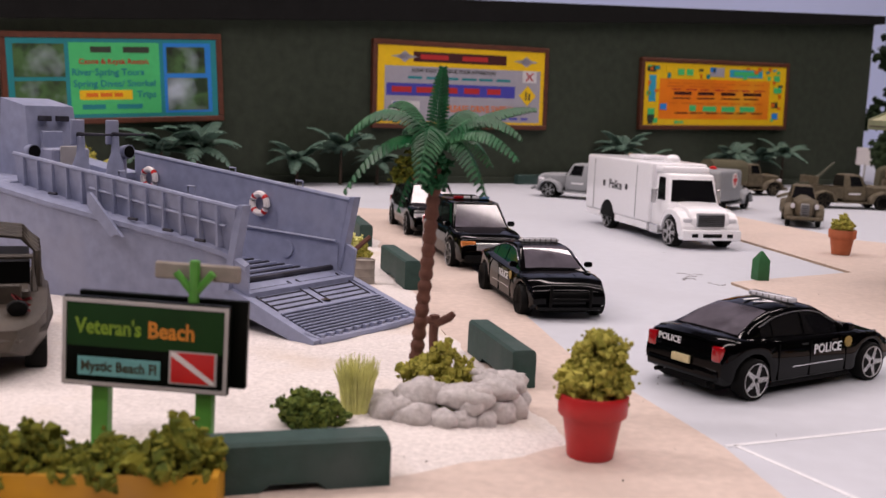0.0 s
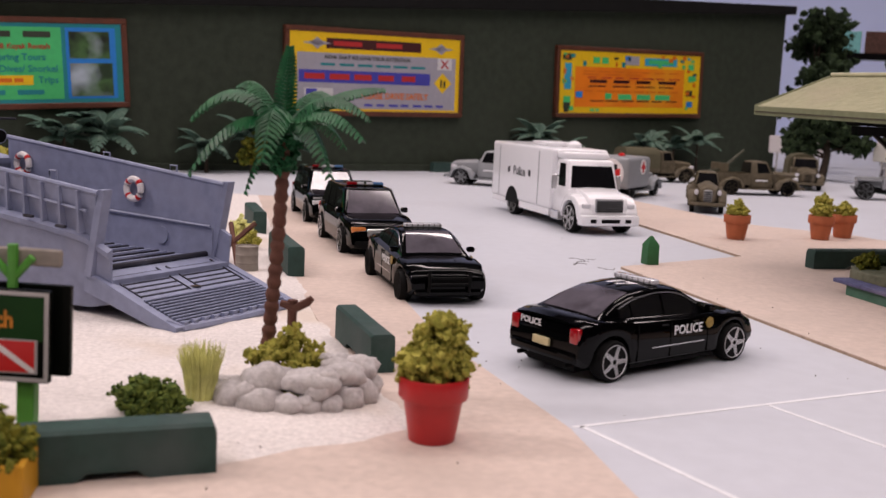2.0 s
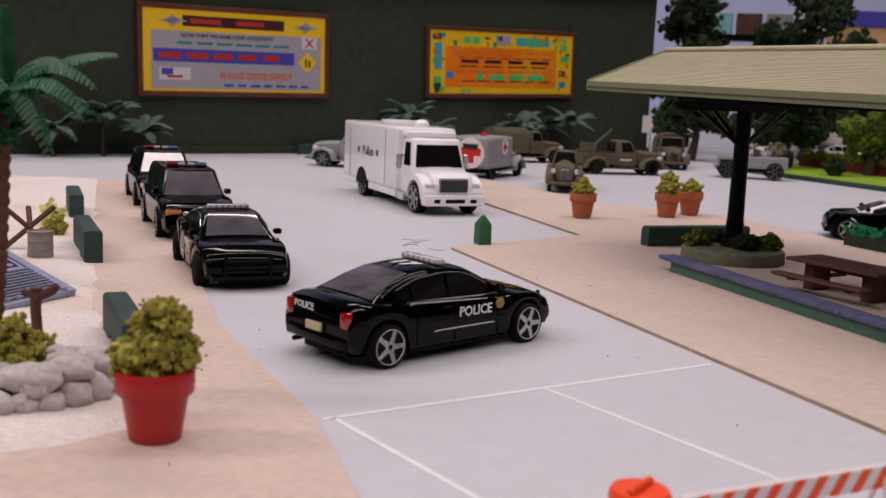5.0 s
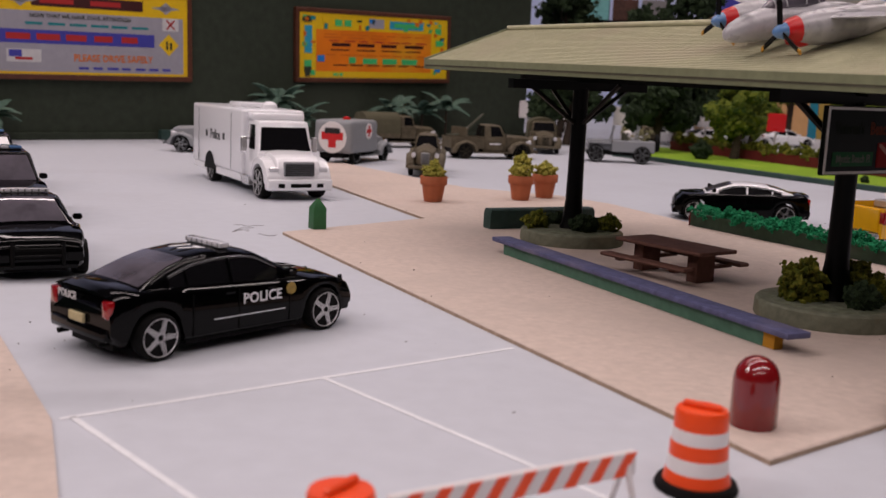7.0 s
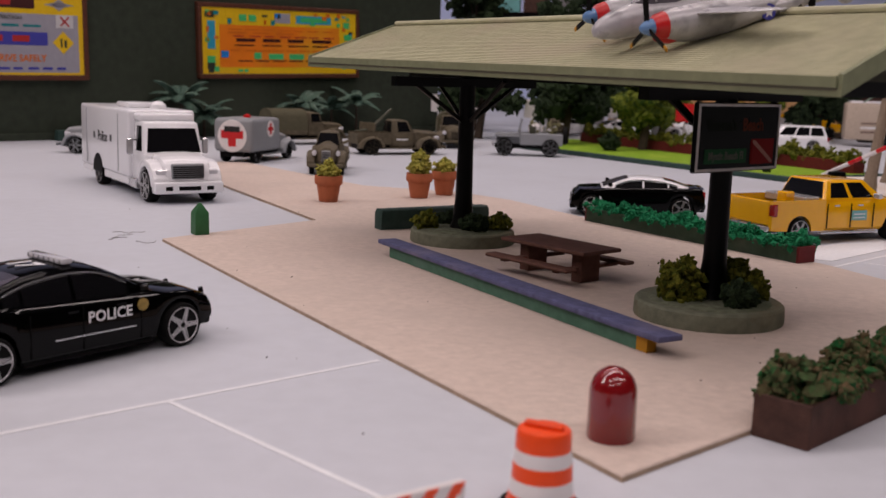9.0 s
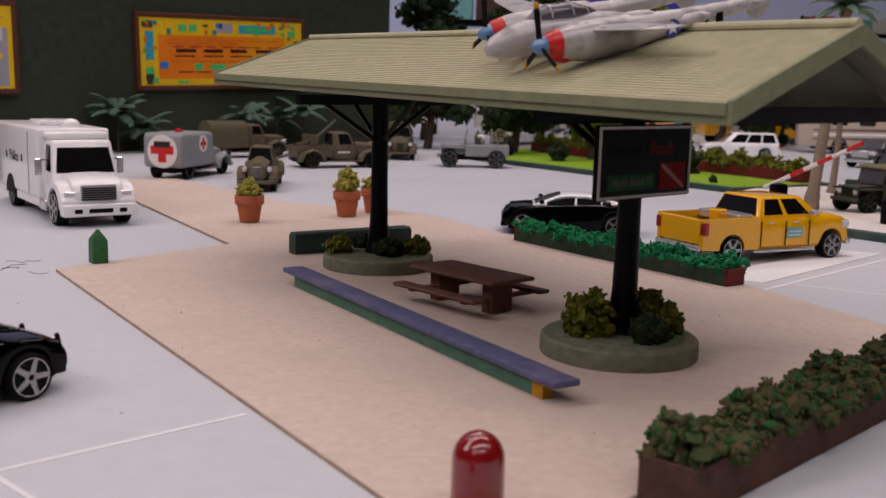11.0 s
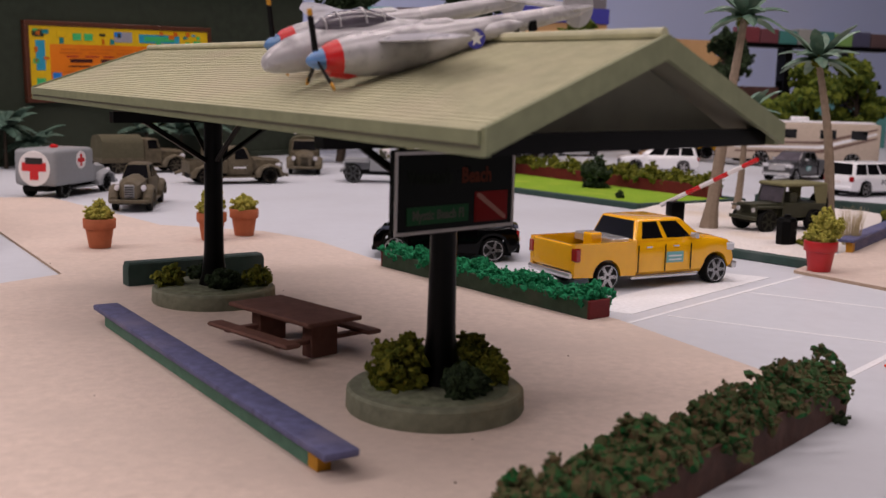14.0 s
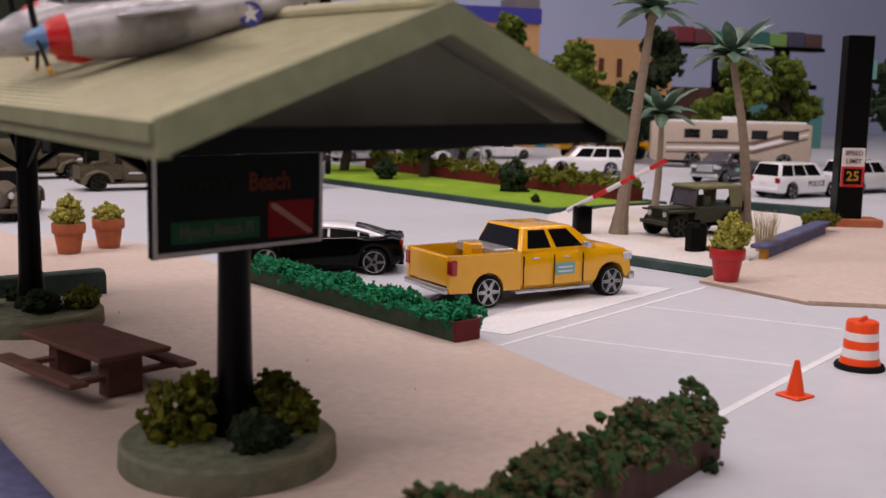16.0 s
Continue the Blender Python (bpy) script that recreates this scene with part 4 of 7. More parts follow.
    add_wheels(car, ax, W / 2 - 0.2, r, 0.5, 6, M_CHROME)
    return car


pickup("yellow_pickup", by_wheels((34.91, 42.36), (40.28, 43.38), 1, 2.75), M_YELLOW, "yellow four-door pickup truck parked beside the planter")


def box_truck(name, pos, label):
    car = thing(name, pos[0], pos[1], 0.0, pos[-1], label, "truck")
    W, r = 3.5, 0.80
    ax = (-4.1, 4.1)
    bm = box(-7.6, 1.55, -W / 2, W / 2, 0.95, 4.35, 0.16, seg=3)
    part("box_body", bm, M_WHITE, car)
    part("skirt", box(-7.5, ax[0] - 1.0, -W / 2 + 0.06, W / 2 - 0.06, 0.62, 0.96, 0.04), M_WHITE, car)
    part("skirt", box(ax[0] + 1.0, 1.3, -W / 2 + 0.06, W / 2 - 0.06, 0.55, 0.96, 0.04), M_WHITE, car)
    for s in (-1, 1):
        pts = [(ax[0] + 0.98 * math.cos(a), 0.75 + 1.0 * math.sin(a)) for a in np.linspace(math.pi, 0, 13)]
        part("wheel_arch", side_plate(pts, s * (W / 2 + 0.012), 0.05), M_UNDER, car)
        part("mirror", box(2.42, 2.56, s * 1.95 - 0.16, s * 1.95 + 0.16, 2.2, 3.0, 0.05), M_CHROME, car)
        part("mirror_arm", tube([(2.3, s * 1.5, 2.9), (2.48, s * 1.8, 2.92)], 0.03), M_UNDER, car)
        part("headlight", box(5.05, 5.38, min(s * 0.95, s * 1.55), max(s * 0.95, s * 1.55), 1.42, 1.66, 0.05), M_CLEAR, car)
        part("step", box(1.7, 2.7, s * 1.55 - 0.2, s * 1.55 + 0.2, 0.5, 1.0, 0.05), M_CHROME, car, "metal steps and tank")
        part("roof_light", box(1.62, 1.78, s * 0.9 - 0.22, s * 0.9 + 0.22, 3.92, 4.05, 0.04), M_UNDER, car)
        for k, (x0, x1, z) in enumerate(((-4.9, -3.3, 2.6),)):
            part("lettering", text_mesh("Police", 0.55, M_DKLETTER), M_DKLETTER, car, at=place(-3.1, s * (W / 2 + 0.012), 2.72, 0 if s < 0 else 180, 90))
            for x in (-4.75, -1.55):
                part("bar", box(x - 0.16, x + 0.16, s * (W / 2 + 0.006) - 0.01, s * (W / 2 + 0.006) + 0.01, 2.55, 2.9), M_DKLETTER, car)
        for x in (-6.3, -0.2):
            part("panel_gap", box(x - 0.015, x + 0.015, s * (W / 2) - 0.03, s * (W / 2) + 0.008, 1.1, 4.1), M_AMBGREY, car)
    c = (1.5, 3.45, 1.55, 2.95, 1.52, 1.40, 2.22, 2.22, 3.85)
    part("cab", box(1.5, 3.5, -1.55, 1.55, 0.95, 2.28, 0.1, seg=2), M_WHITE, car)
    part("cab_top", cabin_bm(*c, bevel=0.16), M_WHITE, car)
    window_plates(car, *c, [(0.30, 0.80)], M_DKGLASS, M_DKGLASS, rear=False, top=0.80)
    part("fairing", box(1.3, 2.35, -1.45, 1.45, 3.82, 4.22, 0.15, seg=3), M_WHITE, car)
    hood = body_bm(3.3, 5.4, 2.5, [(3.3, 2.34), (3.9, 2.30), (4.6, 2.2), (5.0, 2.08), (5.25, 1.9), (5.4, 1.6)], [(3.3, 1.0), (5.4, 1.0)], [], 16, taper=0.12)
    part("bonnet", hood, M_WHITE, car)
    for s in (-1, 1):
        bm = body_bm(3.0, 5.45, 0.85, [(3.0, 1.35), (3.3, 1.78), (3.7, 2.0), (4.2, 2.06), (4.8, 1.92), (5.2, 1.62), (5.45, 1.2)], [(3, 0.75), (5.45, 0.8)], [(ax[1], 0.95, 0.78)], 30, taper=0.1)
        part("fender", turned(bm, Matrix.Translation((0, s * 1.33, 0))), M_WHITE, car)
    part("grille", box(5.25, 5.48, -0.82, 0.82, 1.2, 1.95, 0.08, seg=2), M_AMBGREY, car, "grey slatted grille")
    for k in range(6):
        part("grille_bar", box(5.47, 5.51, -0.76, 0.76, 1.27 + 0.1 * k, 1.32 + 0.1 * k), M_UNDER, car)
    part("bumper", box(5.1, 5.72, -1.72, 1.72, 0.52, 1.08, 0.1, seg=2), M_WHITE, car)
    for y0, y1 in ((-0.55, 0.55), (-1.2, -0.85), (0.85, 1.2)):
        part("bumper_slot", box(5.70, 5.735, y0, y1, 0.68, 0.88, 0.01), M_UNDER, car)
    part("chassis", box(-7.2, 5.2, -0.9, 0.9, 0.5, 1.0), M_UNDER, car)
    part("roof_unit", box(-3.4, -1.2, -0.9, 0.9, 4.34, 4.62, 0.1, seg=2), M_WHITE, car)
    dome = lathe([(0.001, 0.42), (0.25, 0.38), (0.42, 0.22), (0.46, 0.0), (0.001, -0.02)], 20)
    part("roof_dome", dome, M_WHITE, car, at=place(0.0, 0.3, 4.35))
    part("ladder", box(-6.4, -4.2, 0.5, 0.75, 4.38, 4.5, 0.03), M_BENCHEND, car, "yellow-tan roof ladder")
    add_wheels(car, ax, 1.45, r, 0.55, 6, M_RIM)
    return car


box_truck("police_truck", by_wheels((5.06, 63.6), (7.86, 55.9), 1, 2.9), "white police command box truck with a bonneted cab")


def old_wheel_set(car, xs, half, r=0.62, w=0.36, rim=None):
    add_wheels(car, xs, half, r, w, 6, rim or M_OLIVE)


def old_truck(name, pos, paint, label, style, group="army vehicles"):
    """Rounded vehicles of the 1940s: style pickup, saloon, ambulance or canvas."""
    car = thing(name, pos[0], pos[1], 0.0, pos[-1], label, "ambulance" if style == "ambulance" else "truck" if style != "saloon" else "car", group)
    ax = (-2.5, 2.5)
    long = 3.75
    part("chassis", box(-3.6, 3.6, -0.8, 0.8, 0.45, 0.85), M_UNDER, car)
    bm = body_bm(0.9, long, 1.75, [(0.9, 1.95), (1.5, 1.92), (3.2, 1.80), (3.6, 1.66), (long, 1.3)], [(0.9, 0.75), (long, 0.8)], [], 20, taper=0.45, power=3, crown=0.12, shoulder=0.7)
    part("bonnet", bm, paint, car)
    part("grille", box(3.62, 3.82, -0.34, 0.34, 0.82, 1.62, 0.08, seg=2), M_AMBGREY if style == "saloon" else paint, car, "upright grille")
    for k in range(5):
        part("grille_bar", box(3.80, 3.85, -0.30, 0.30, 0.9 + 0.14 * k, 0.95 + 0.14 * k), M_UNDER, car)
    for s in (-1, 1):
        for x, lo in ((ax[1], 1), (ax[0], 0)):
            if style in ("ambulance", "canvas") and not lo:
                continue
            f = body_bm(x - 1.15, x + 1.05, 0.75, [(x - 1.15, 0.8), (x - 0.8, 1.2), (x, 1.46), (x + 0.7, 1.25), (x + 1.05, 0.8)], [(x - 1.15, 0.5), (x + 1.05, 0.55)], [(x, 0.78, 0.6)], 24, taper=0.2, crown=0.1)
            part("fender", turned(f, Matrix.Translation((0, s * 1.18, 0))), paint, car)
        part("headlight", turned(lathe([(0.001, 0.14), (0.17, 0.10), (0.2, 0), (0.1, -0.3), (0.001, -0.32)], 14), Matrix.Translation((3.35, s * 0.92, 1.42)) @ Matrix.Rotation(radians(90), 4, "Y")), M_CLEAR, car, "round headlight")
        part("running_board", box(-1.3, 1.3, s * 1.2 - 0.2, s * 1.2 + 0.2, 0.5, 0.6), paint, car)
    part("bumper", box(3.85, 4.02, -1.35, 1.35, 0.55, 0.78, 0.05), paint, car)
    if style == "saloon":
        part("body", body_bm(-3.7, 1.1, 2.3, [(-3.7, 1.0), (-3.4, 1.35), (-2.6, 1.7), (-1.8, 1.8), (1.1, 1.8)], [(-3.7, 0.6), (1.1, 0.6)], [], 24, taper=0.2), paint, car)
        c = (-2.7, 1.25, -1.5, 0.55, 1.02, 0.80, 1.72, 1.76, 2.66)
        part("cabin", cabin_bm(*c, bevel=0.25), paint, car)
        window_plates(car, *c, [(0.28, 0.55), (0.60, 0.86)], M_DKGLASS)
    elif style == "pickup":
        part("cab", body_bm(-0.8, 1.2, 2.3, [(-0.8, 1.8), (1.2, 1.85)], [(-0.8, 0.6), (1.2, 0.6)], [], 12), paint, car)
        c = (-0.8, 1.25, -0.7, 0.7, 1.08, 0.90, 1.75, 1.8, 2.85)
        part("cabin", cabin_bm(*c, bevel=0.25), paint, car)
        window_plates(car, *c, [(0.30, 0.84)], M_DKGLASS)
        bm = box(-3.75, -0.85, -1.2, 1.2, 0.85, 1.0)
        for b in ((-3.75, -0.85, -1.2, -1.08, 1.0, 1.78), (-3.75, -0.85, 1.08, 1.2, 1.0, 1.78), (-3.75, -3.62, -1.08, 1.08, 1.0, 1.72), (-0.97, -0.85, -1.08, 1.08, 1.0, 1.78)):
            box(*b, bm=bm)
        part("load_bed", bm, paint, car)
        for s in (-1, 1):
            part("stencil", box(-0.35, 0.65, s * 1.155 - 0.01, s * 1.155 + 0.01, 1.2, 1.32), M_LETTER, car, "small pale stencilled marking")
    elif style == "ambulance":
        part("box_body", box(-3.8, 0.75, -1.5, 1.5, 0.8, 3.15, 0.3, seg=3), paint, car)
        part("cab", box(0.6, 1.5, -1.15, 1.15, 0.8, 1.95, 0.1, seg=2), paint, car)
        c = (0.6, 1.45, 0.65, 1.2, 1.15, 1.05, 1.9, 1.9, 2.75)
        part("cabin", cabin_bm(*c, bevel=0.15), paint, car)
        window_plates(car, *c, [(0.2, 0.8)], M_DKGLASS, rear=False)
        part("cross_field", turned(lathe([(0.001, 0), (1.12, 0), (1.12, 0.05), (0.001, 0.05)], 28), Matrix.Translation((-3.79, 0, 1.92)) @ Matrix.Rotation(radians(-90), 4, "Y")), M_WHITEBAND, car, "round white field behind the cross")
        bm = box(-3.86, -3.83, -0.3, 0.3, 1.2, 2.6)
        box(-3.862, -3.83, -0.85, 0.85, 1.75, 2.3, bm=bm)
        part("red_cross", bm, M_RED, car)
        part("rear_window", box(-3.87, -3.84, -0.6, 0.6, 2.2, 2.6, 0.0), M_DKGLASS, car)
        for s in (-1, 1):
            part("cross_field", turned(lathe([(0.001, 0), (0.58, 0), (0.58, 0.03), (0.001, 0.03)], 24), Matrix.Translation((-0.9, s * 1.49, 2.38)) @ Matrix.Rotation(radians(-90 * s), 4, "X")), M_WHITEBAND, car)
            bm = box(-1.02, -0.78, s * 1.52 - 0.012, s * 1.52 + 0.012, 1.98, 2.78)
            box(-1.3, -0.5, s * 1.52 - 0.011, s * 1.52 + 0.014, 2.25, 2.5, bm=bm)
            part("red_cross", bm, M_RED, car)
        part("beacon", lathe([(0.28, 0), (0.26, 0.16), (0.1, 0.24), (0.001, 0.25)], 14), M_RED, car, "red roof beacon", at=place(-1.6, 0, 3.14))
    else:
        part("cab", box(-0.2, 1.4, -1.2, 1.2, 0.8, 2.0, 0.1), paint, car)
        c = (-0.2, 1.35, -0.15, 1.05, 1.15, 1.05, 1.95, 1.95, 2.9)
        part("cabin", cabin_bm(*c, bevel=0.2), paint, car)
        window_plates(car, *c, [(0.25, 0.85)], M_DKGLASS, rear=False)
        bm = loft([[(x, 1.4 * math.cos(a), 1.3 + (1.9 if 0.2 < a < 2.94 else 0.0) * abs(math.sin(a)) ** 0.35) for a in np.linspace(0, math.pi, 13)] for x in (-3.8, -0.3)])
        part("canvas_cover", bm, M_TILT, car, "stretched canvas tilt")
        part("load_bed", box(-3.8, -0.3, -1.4, 1.4, 0.9, 1.35, 0.04), paint, car)
    old_wheel_set(car, ax, 1.18, rim=paint)
    return car


old_truck("field_ambulance", (14.4, 80.9, 60), M_AMBGREY, "grey field ambulance with red crosses", "ambulance")
staff = old_truck("staff_car", (18.7, 73.0, -100), M_OLIVE, "olive drab rounded staff car facing the plaza", "saloon")
staff.scale = (0.95, 0.82, 1.0)
old_truck("army_pickup", by_wheels((23.9, 87.2), (28.9, 88.1), 1, 2.36), M_OLIVE, "olive drab army pickup truck seen side on", "pickup")
old_truck("army_truck", (19.6, 99.0, 20), M_OLIVE, "olive drab canvas-covered army truck by the hall", "canvas")
old_truck("army_truck", (33.6, 99.5, -100), M_OLIVE, "olive drab army truck behind the pickup", "canvas")
old_truck("grey_pickup", (4.2, 84.5, 160), M_AMBGREY, "small grey pickup by the hall", "pickup")


def jeep(name, pos, paint, label, canvas=None, scale=1.0):
    car = thing(name, pos[0], pos[1], pos[2] if len(pos) > 3 else 0.0, pos[-1], label, "jeep", "jeeps")
    ax = (-1.62, 1.62)
    part("tub", box(-2.5, 0.55, -1.0, 1.0, 0.75, 1.55, 0.06), paint, car)
    part("bonnet", box(0.5, 2.15, -0.62, 0.62, 0.85, 1.52, 0.08, seg=2), paint, car)
    part("grille", box(2.1, 2.22, -0.82, 0.82, 0.7, 1.5, 0.05), paint, car)
    for k in range(7):
        part("grille_slot", box(2.20, 2.235, -0.36 + 0.11 * k, -0.31 + 0.11 * k, 0.95, 1.4), M_UNDER, car)
    for s in (-1, 1):
        bm = prism([(0.6, s * 0.6), (2.3, s * 0.6), (2.3, s * 1.12), (0.6, s * 1.12)], 1.30, 1.38)
        part("fender", bm, paint, car)
        part("headlight", turned(lathe([(0.001, 0.05), (0.14, 0.03), (0.15, -0.05), (0.001, -0.06)], 12), Matrix.Translation((2.23, s * 0.6, 1.18)) @ Matrix.Rotation(radians(90), 4, "Y")), M_CLEAR, car)
        part("seat", box(-0.6, -0.1, s * 0.5 - 0.32, s * 0.5 + 0.32, 1.3, 2.1, 0.08), M_DKOLIVE, car)
    bm = tube([(0.62, -0.95, 1.5), (0.42, -0.93, 2.5), (0.42, 0.93, 2.5), (0.62, 0.95, 1.5)], 0.05, 6)
    tube([(0.52, 0, 1.5), (0.42, 0, 2.5)], 0.04, 6, bm)
    part("windscreen_frame", bm, paint, car)
    part("windscreen", slab([(0.60, -0.88, 1.58), (0.60, 0.88, 1.58), (0.44, 0.86, 2.45), (0.44, -0.86, 2.45)], 0.02), M_GLASSLIGHT, car)
    part("bumper", box(2.35, 2.5, -1.05, 1.05, 0.65, 0.85, 0.03), paint, car)
    part("chassis", box(-2.3, 2.3, -0.55, 0.55, 0.5, 0.8), M_UNDER, car)
    wheel = lathe([(0.2, -0.16), (0.55, -0.16), (0.6, -0.08), (0.6, 0.08), (0.55, 0.16), (0.2, 0.16)], 20)
    part("spare_wheel", turned(wheel, Matrix.Translation((-2.68, 0.2, 1.45)) @ Matrix.Rotation(radians(90), 4, "Y")), M_RUBBER, car)
    if canvas:
        part("canvas_top", box(-2.5, 0.62, -1.02, 1.02, 2.42, 2.62, 0.1, seg=2), canvas, car, "tan canvas top")
        for s in (-1, 1):
            part("canvas_side", side_plate([(-2.45, 1.5), (-1.75, 1.5), (-1.6, 2.0), (-1.5, 2.45), (-2.45, 2.45)], s * 1.0, 0.05), canvas, car)
    else:
        part("roll_bar", tube([(-1.2, -0.9, 1.5), (-1.3, -0.8, 2.5), (-1.3, 0.8, 2.5), (-1.2, 0.9, 1.5)], 0.05, 6), paint, car)
    if not canvas:
        for x, y, z, a, m in ((-0.3, 0.45, 1.9, 0.35, M_WHITEBAND), (-0.4, -0.45, 1.9, 0.35, M_CANVAS), (-1.7, 0.2, 1.9, 0.5, M_CANVAS), (-2.1, -0.3, 2.2, 0.4, M_OLIVE)):
            part("load", blob_mesh("load", *lump_cloud(18, a, a, a * 1.3, 0.2, (x, y, z)), m, fine=1.0), m, car, "stacked kit bags")
    add_wheels(car, ax, 0.98, 0.60, 0.36, 6, paint)
    return car


grey_jeep = jeep("army_jeep", by_wheels((39.2, 88.0), (35.9, 88.9), -1, 1.96), M_AMBGREY, "grey open army jeep with a raised windscreen")
grey_jeep.scale = (1.2, 1.2, 1.25)
jeep("covered_jeep", (51.7, 55.3, 0.42, 187), M_DKOLIVE, "dark green jeep with a tan canvas top on the sand bed", M_CANVAS)


# ---- plants ----
M_SHRUB = mat("shrub_foam", (0.03, 0.06, 0.012), 0.95, var=0.5, scale=900, island=True, col2=(0.15, 0.19, 0.035), bump=0.6, bscale=1600)

def bush(x, y, z, rx, ry, rz, n, r, material, label, category="bush", group="", name="bush", parent=None, up=0.75):
    c, rad = lump_cloud(n, rx, ry, rz, r, (0, 0, rz * up))
    c[:, 2] = np.maximum(c[:, 2], r * 0.4)
    me = blob_mesh(name, c, rad, material)
    if parent is not None:
        return part(name, me, material, parent, label, at=place(x, y, z))
    return single(name, me, material, label, category, at=place(x, y, z), group=group)


def pot_plant(x, y, z, red, bulk, label, group=""):
    m = M_REDPOT if red else M_TERRA
    t = thing("flower_pot", x, y, z, rng.uniform(0, 90), label, "potted plant", group)
    prof = [(0.001, 0.0), (0.44, 0.0), (0.47, 0.03), (0.60, 0.86), (0.68, 0.88), (0.70, 0.92), (0.71, 1.28), (0.69, 1.32), (0.62, 1.32), (0.58, 1.15), (0.001, 1.12)]
    part("pot", lathe(prof, 32), m, t)
    cs, rs = [], []
    for cx, cy, cz, a, n in bulk:
        c, r = lump_cloud(n, a, a, a * 1.05, 0.13, (cx, cy, cz))
        cs.append(c), rs.append(r)
    part("foliage", blob_mesh("foliage", np.concatenate(cs), np.concatenate(rs), M_MOSSLIGHT), M_MOSSLIGHT, t)
    return t


pot_plant(1.72, 19.75, 0.06, True, [(0, 0, 1.5, 0.62, 160), (-0.38, 0, 1.55, 0.38, 80), (0.1, 0.05, 2.1, 0.52, 140), (0.4, 0, 1.6, 0.42, 80)], "glossy red flower pot with a mossy yellow-green bush", "flower pots")
SMALL = [(0, 0, 1.45, 0.55, 110), (0.3, 0.1, 1.5, 0.4, 60), (-0.3, -0.1, 1.5, 0.42, 60)]
TALL = [(0, 0, 1.5, 0.6, 110), (0.05, 0, 2.05, 0.42, 80), (-0.35, 0, 1.6, 0.4, 60)]
pot_plant(16.55, 55.4, 0.12, False, SMALL, "terracotta flower pot with a low yellow-green bush", "flower pots")
pot_plant(21.6, 57.2, 0.12, False, TALL, "terracotta flower pot with a taller yellow-green bush", "flower pots")
pot_plant(23.3, 58.6, 0.12, False, SMALL, "terracotta flower pot with a low yellow-green bush", "flower pots")
pot_plant(8.0, 66.5, 0.0, False, SMALL, "terracotta flower pot standing behind the truck", "flower pots")
pot_plant(46.1, 44.3, 0.16, True, [(0, 0, 1.5, 0.62, 120), (0.25, 0, 2.0, 0.6, 130), (0.5, 0.1, 1.7, 0.5, 80)], "glossy red flower pot on the corner pavement", "flower pots")


def frond(bm, base, tip, sag, width, leaves=15, fold=0.24, gap=0.74, thick=0.015):
    """A feather palm leaf: arched midrib with two rows of rounded leaflets."""
    b, t = Vector(base), Vector(tip)
    pts = []
    for k in range(11):
        u = k / 10
        p = b.lerp(t, u)
        p.z += sag * 4 * u * (1 - u)
        pts.append(p)
    tube(pts, [0.05 * (1 - 0.7 * k / 10) for k in range(11)], 5, bm)
    flat = Vector((t.x - b.x, t.y - b.y, 0.0))
    side = (flat.normalized() if flat.length > 0.05 else Vector((0, 1, 0))).cross(Vector((0, 0, 1)))
    if flat.length < 0.4:
        side = Vector((0.95, 0.3, 0))
    for k in range(leaves):
        u = 0.08 + 0.92 * k / (leaves - 1)
        i = min(9, int(u * 10))
        p = pts[i].lerp(pts[i + 1], u * 10 - i)
        along = (pts[i + 1] - pts[i]).normalized()
        up = side.cross(along).normalized()
        wdt = width * (0.5 + 0.5 * math.sin(math.pi * min(1, 0.25 + u * 0.8))) * (1 if u < 0.85 else 1 - 2.0 * (u - 0.85))
        hw = (t - b).length / leaves * gap
        for s in (-1, 1):
            out = (side * s + along * 0.35 - up * fold).normalized()
            e = p + out * wdt - Vector((0, 0, wdt * 0.15))
            m = p + out * wdt * 0.55 + up * 0.05 * wdt
            q = [p - along * hw * 0.7, p + along * hw * 0.7, m + along * hw, e + along * hw * 0.75, e - along * hw * 0.2, m - along * hw * 0.75]
            slab(q if s > 0 else q[::-1], thick, bm)
    return bm


# large plastic palm on the beach
M_CROWN = mat("crown_foam", (0.006, 0.045, 0.016), 0.8, var=0.5, scale=700, island=True, col2=(0.02, 0.12, 0.05), bump=0.6)
palm = thing("palm_tree", -2.13, 22.95, 0.1, 0, "plastic coconut palm with a ringed brown trunk on the sand", "palm tree", "palm trees")
trunk_pts, trunk_r = [], []
for k in range(73):
    u = k / 72
    trunk_pts.append((-0.20 + 0.36 * u + 0.05 * math.sin(3 * u), 0.0, 5.65 * u))
    trunk_r.append(0.125 - 0.015 * u + 0.055 * abs(math.sin(math.pi * u * 20)) + 0.10 * max(0, 0.08 - u))
part("trunk", tube(trunk_pts, trunk_r, 12), M_TRUNK, palm)
C = (0.14, 0.0, 5.83)
FRONDS = [((0.10, -0.05, 1.85), 0.05, 0.32), ((2.15, 0.2, 1.05), 0.28, 0.44), ((1.9, -0.4, 0.42), 0.55, 0.44), ((1.85, -0.9, -0.02), 0.50, 0.44), ((1.2, -1.0, -0.85), 0.62, 0.42),
          ((-1.1, 0.5, 1.0), 0.42, 0.40), ((-2.0, -0.2, 0.25), 0.72, 0.46), ((-1.95, -0.6, -0.95), 0.66, 0.42), ((-0.15, -1.6, -0.55), 0.75, 0.52), ((0.9, 1.7, 0.7), 0.5, 0.45), ((-0.9, 1.6, 0.2), 0.5, 0.45),
          ((-0.75, -0.4, -1.35), 0.45, 0.30), ((1.2, 1.2, -0.3), 0.5, 0.42)]
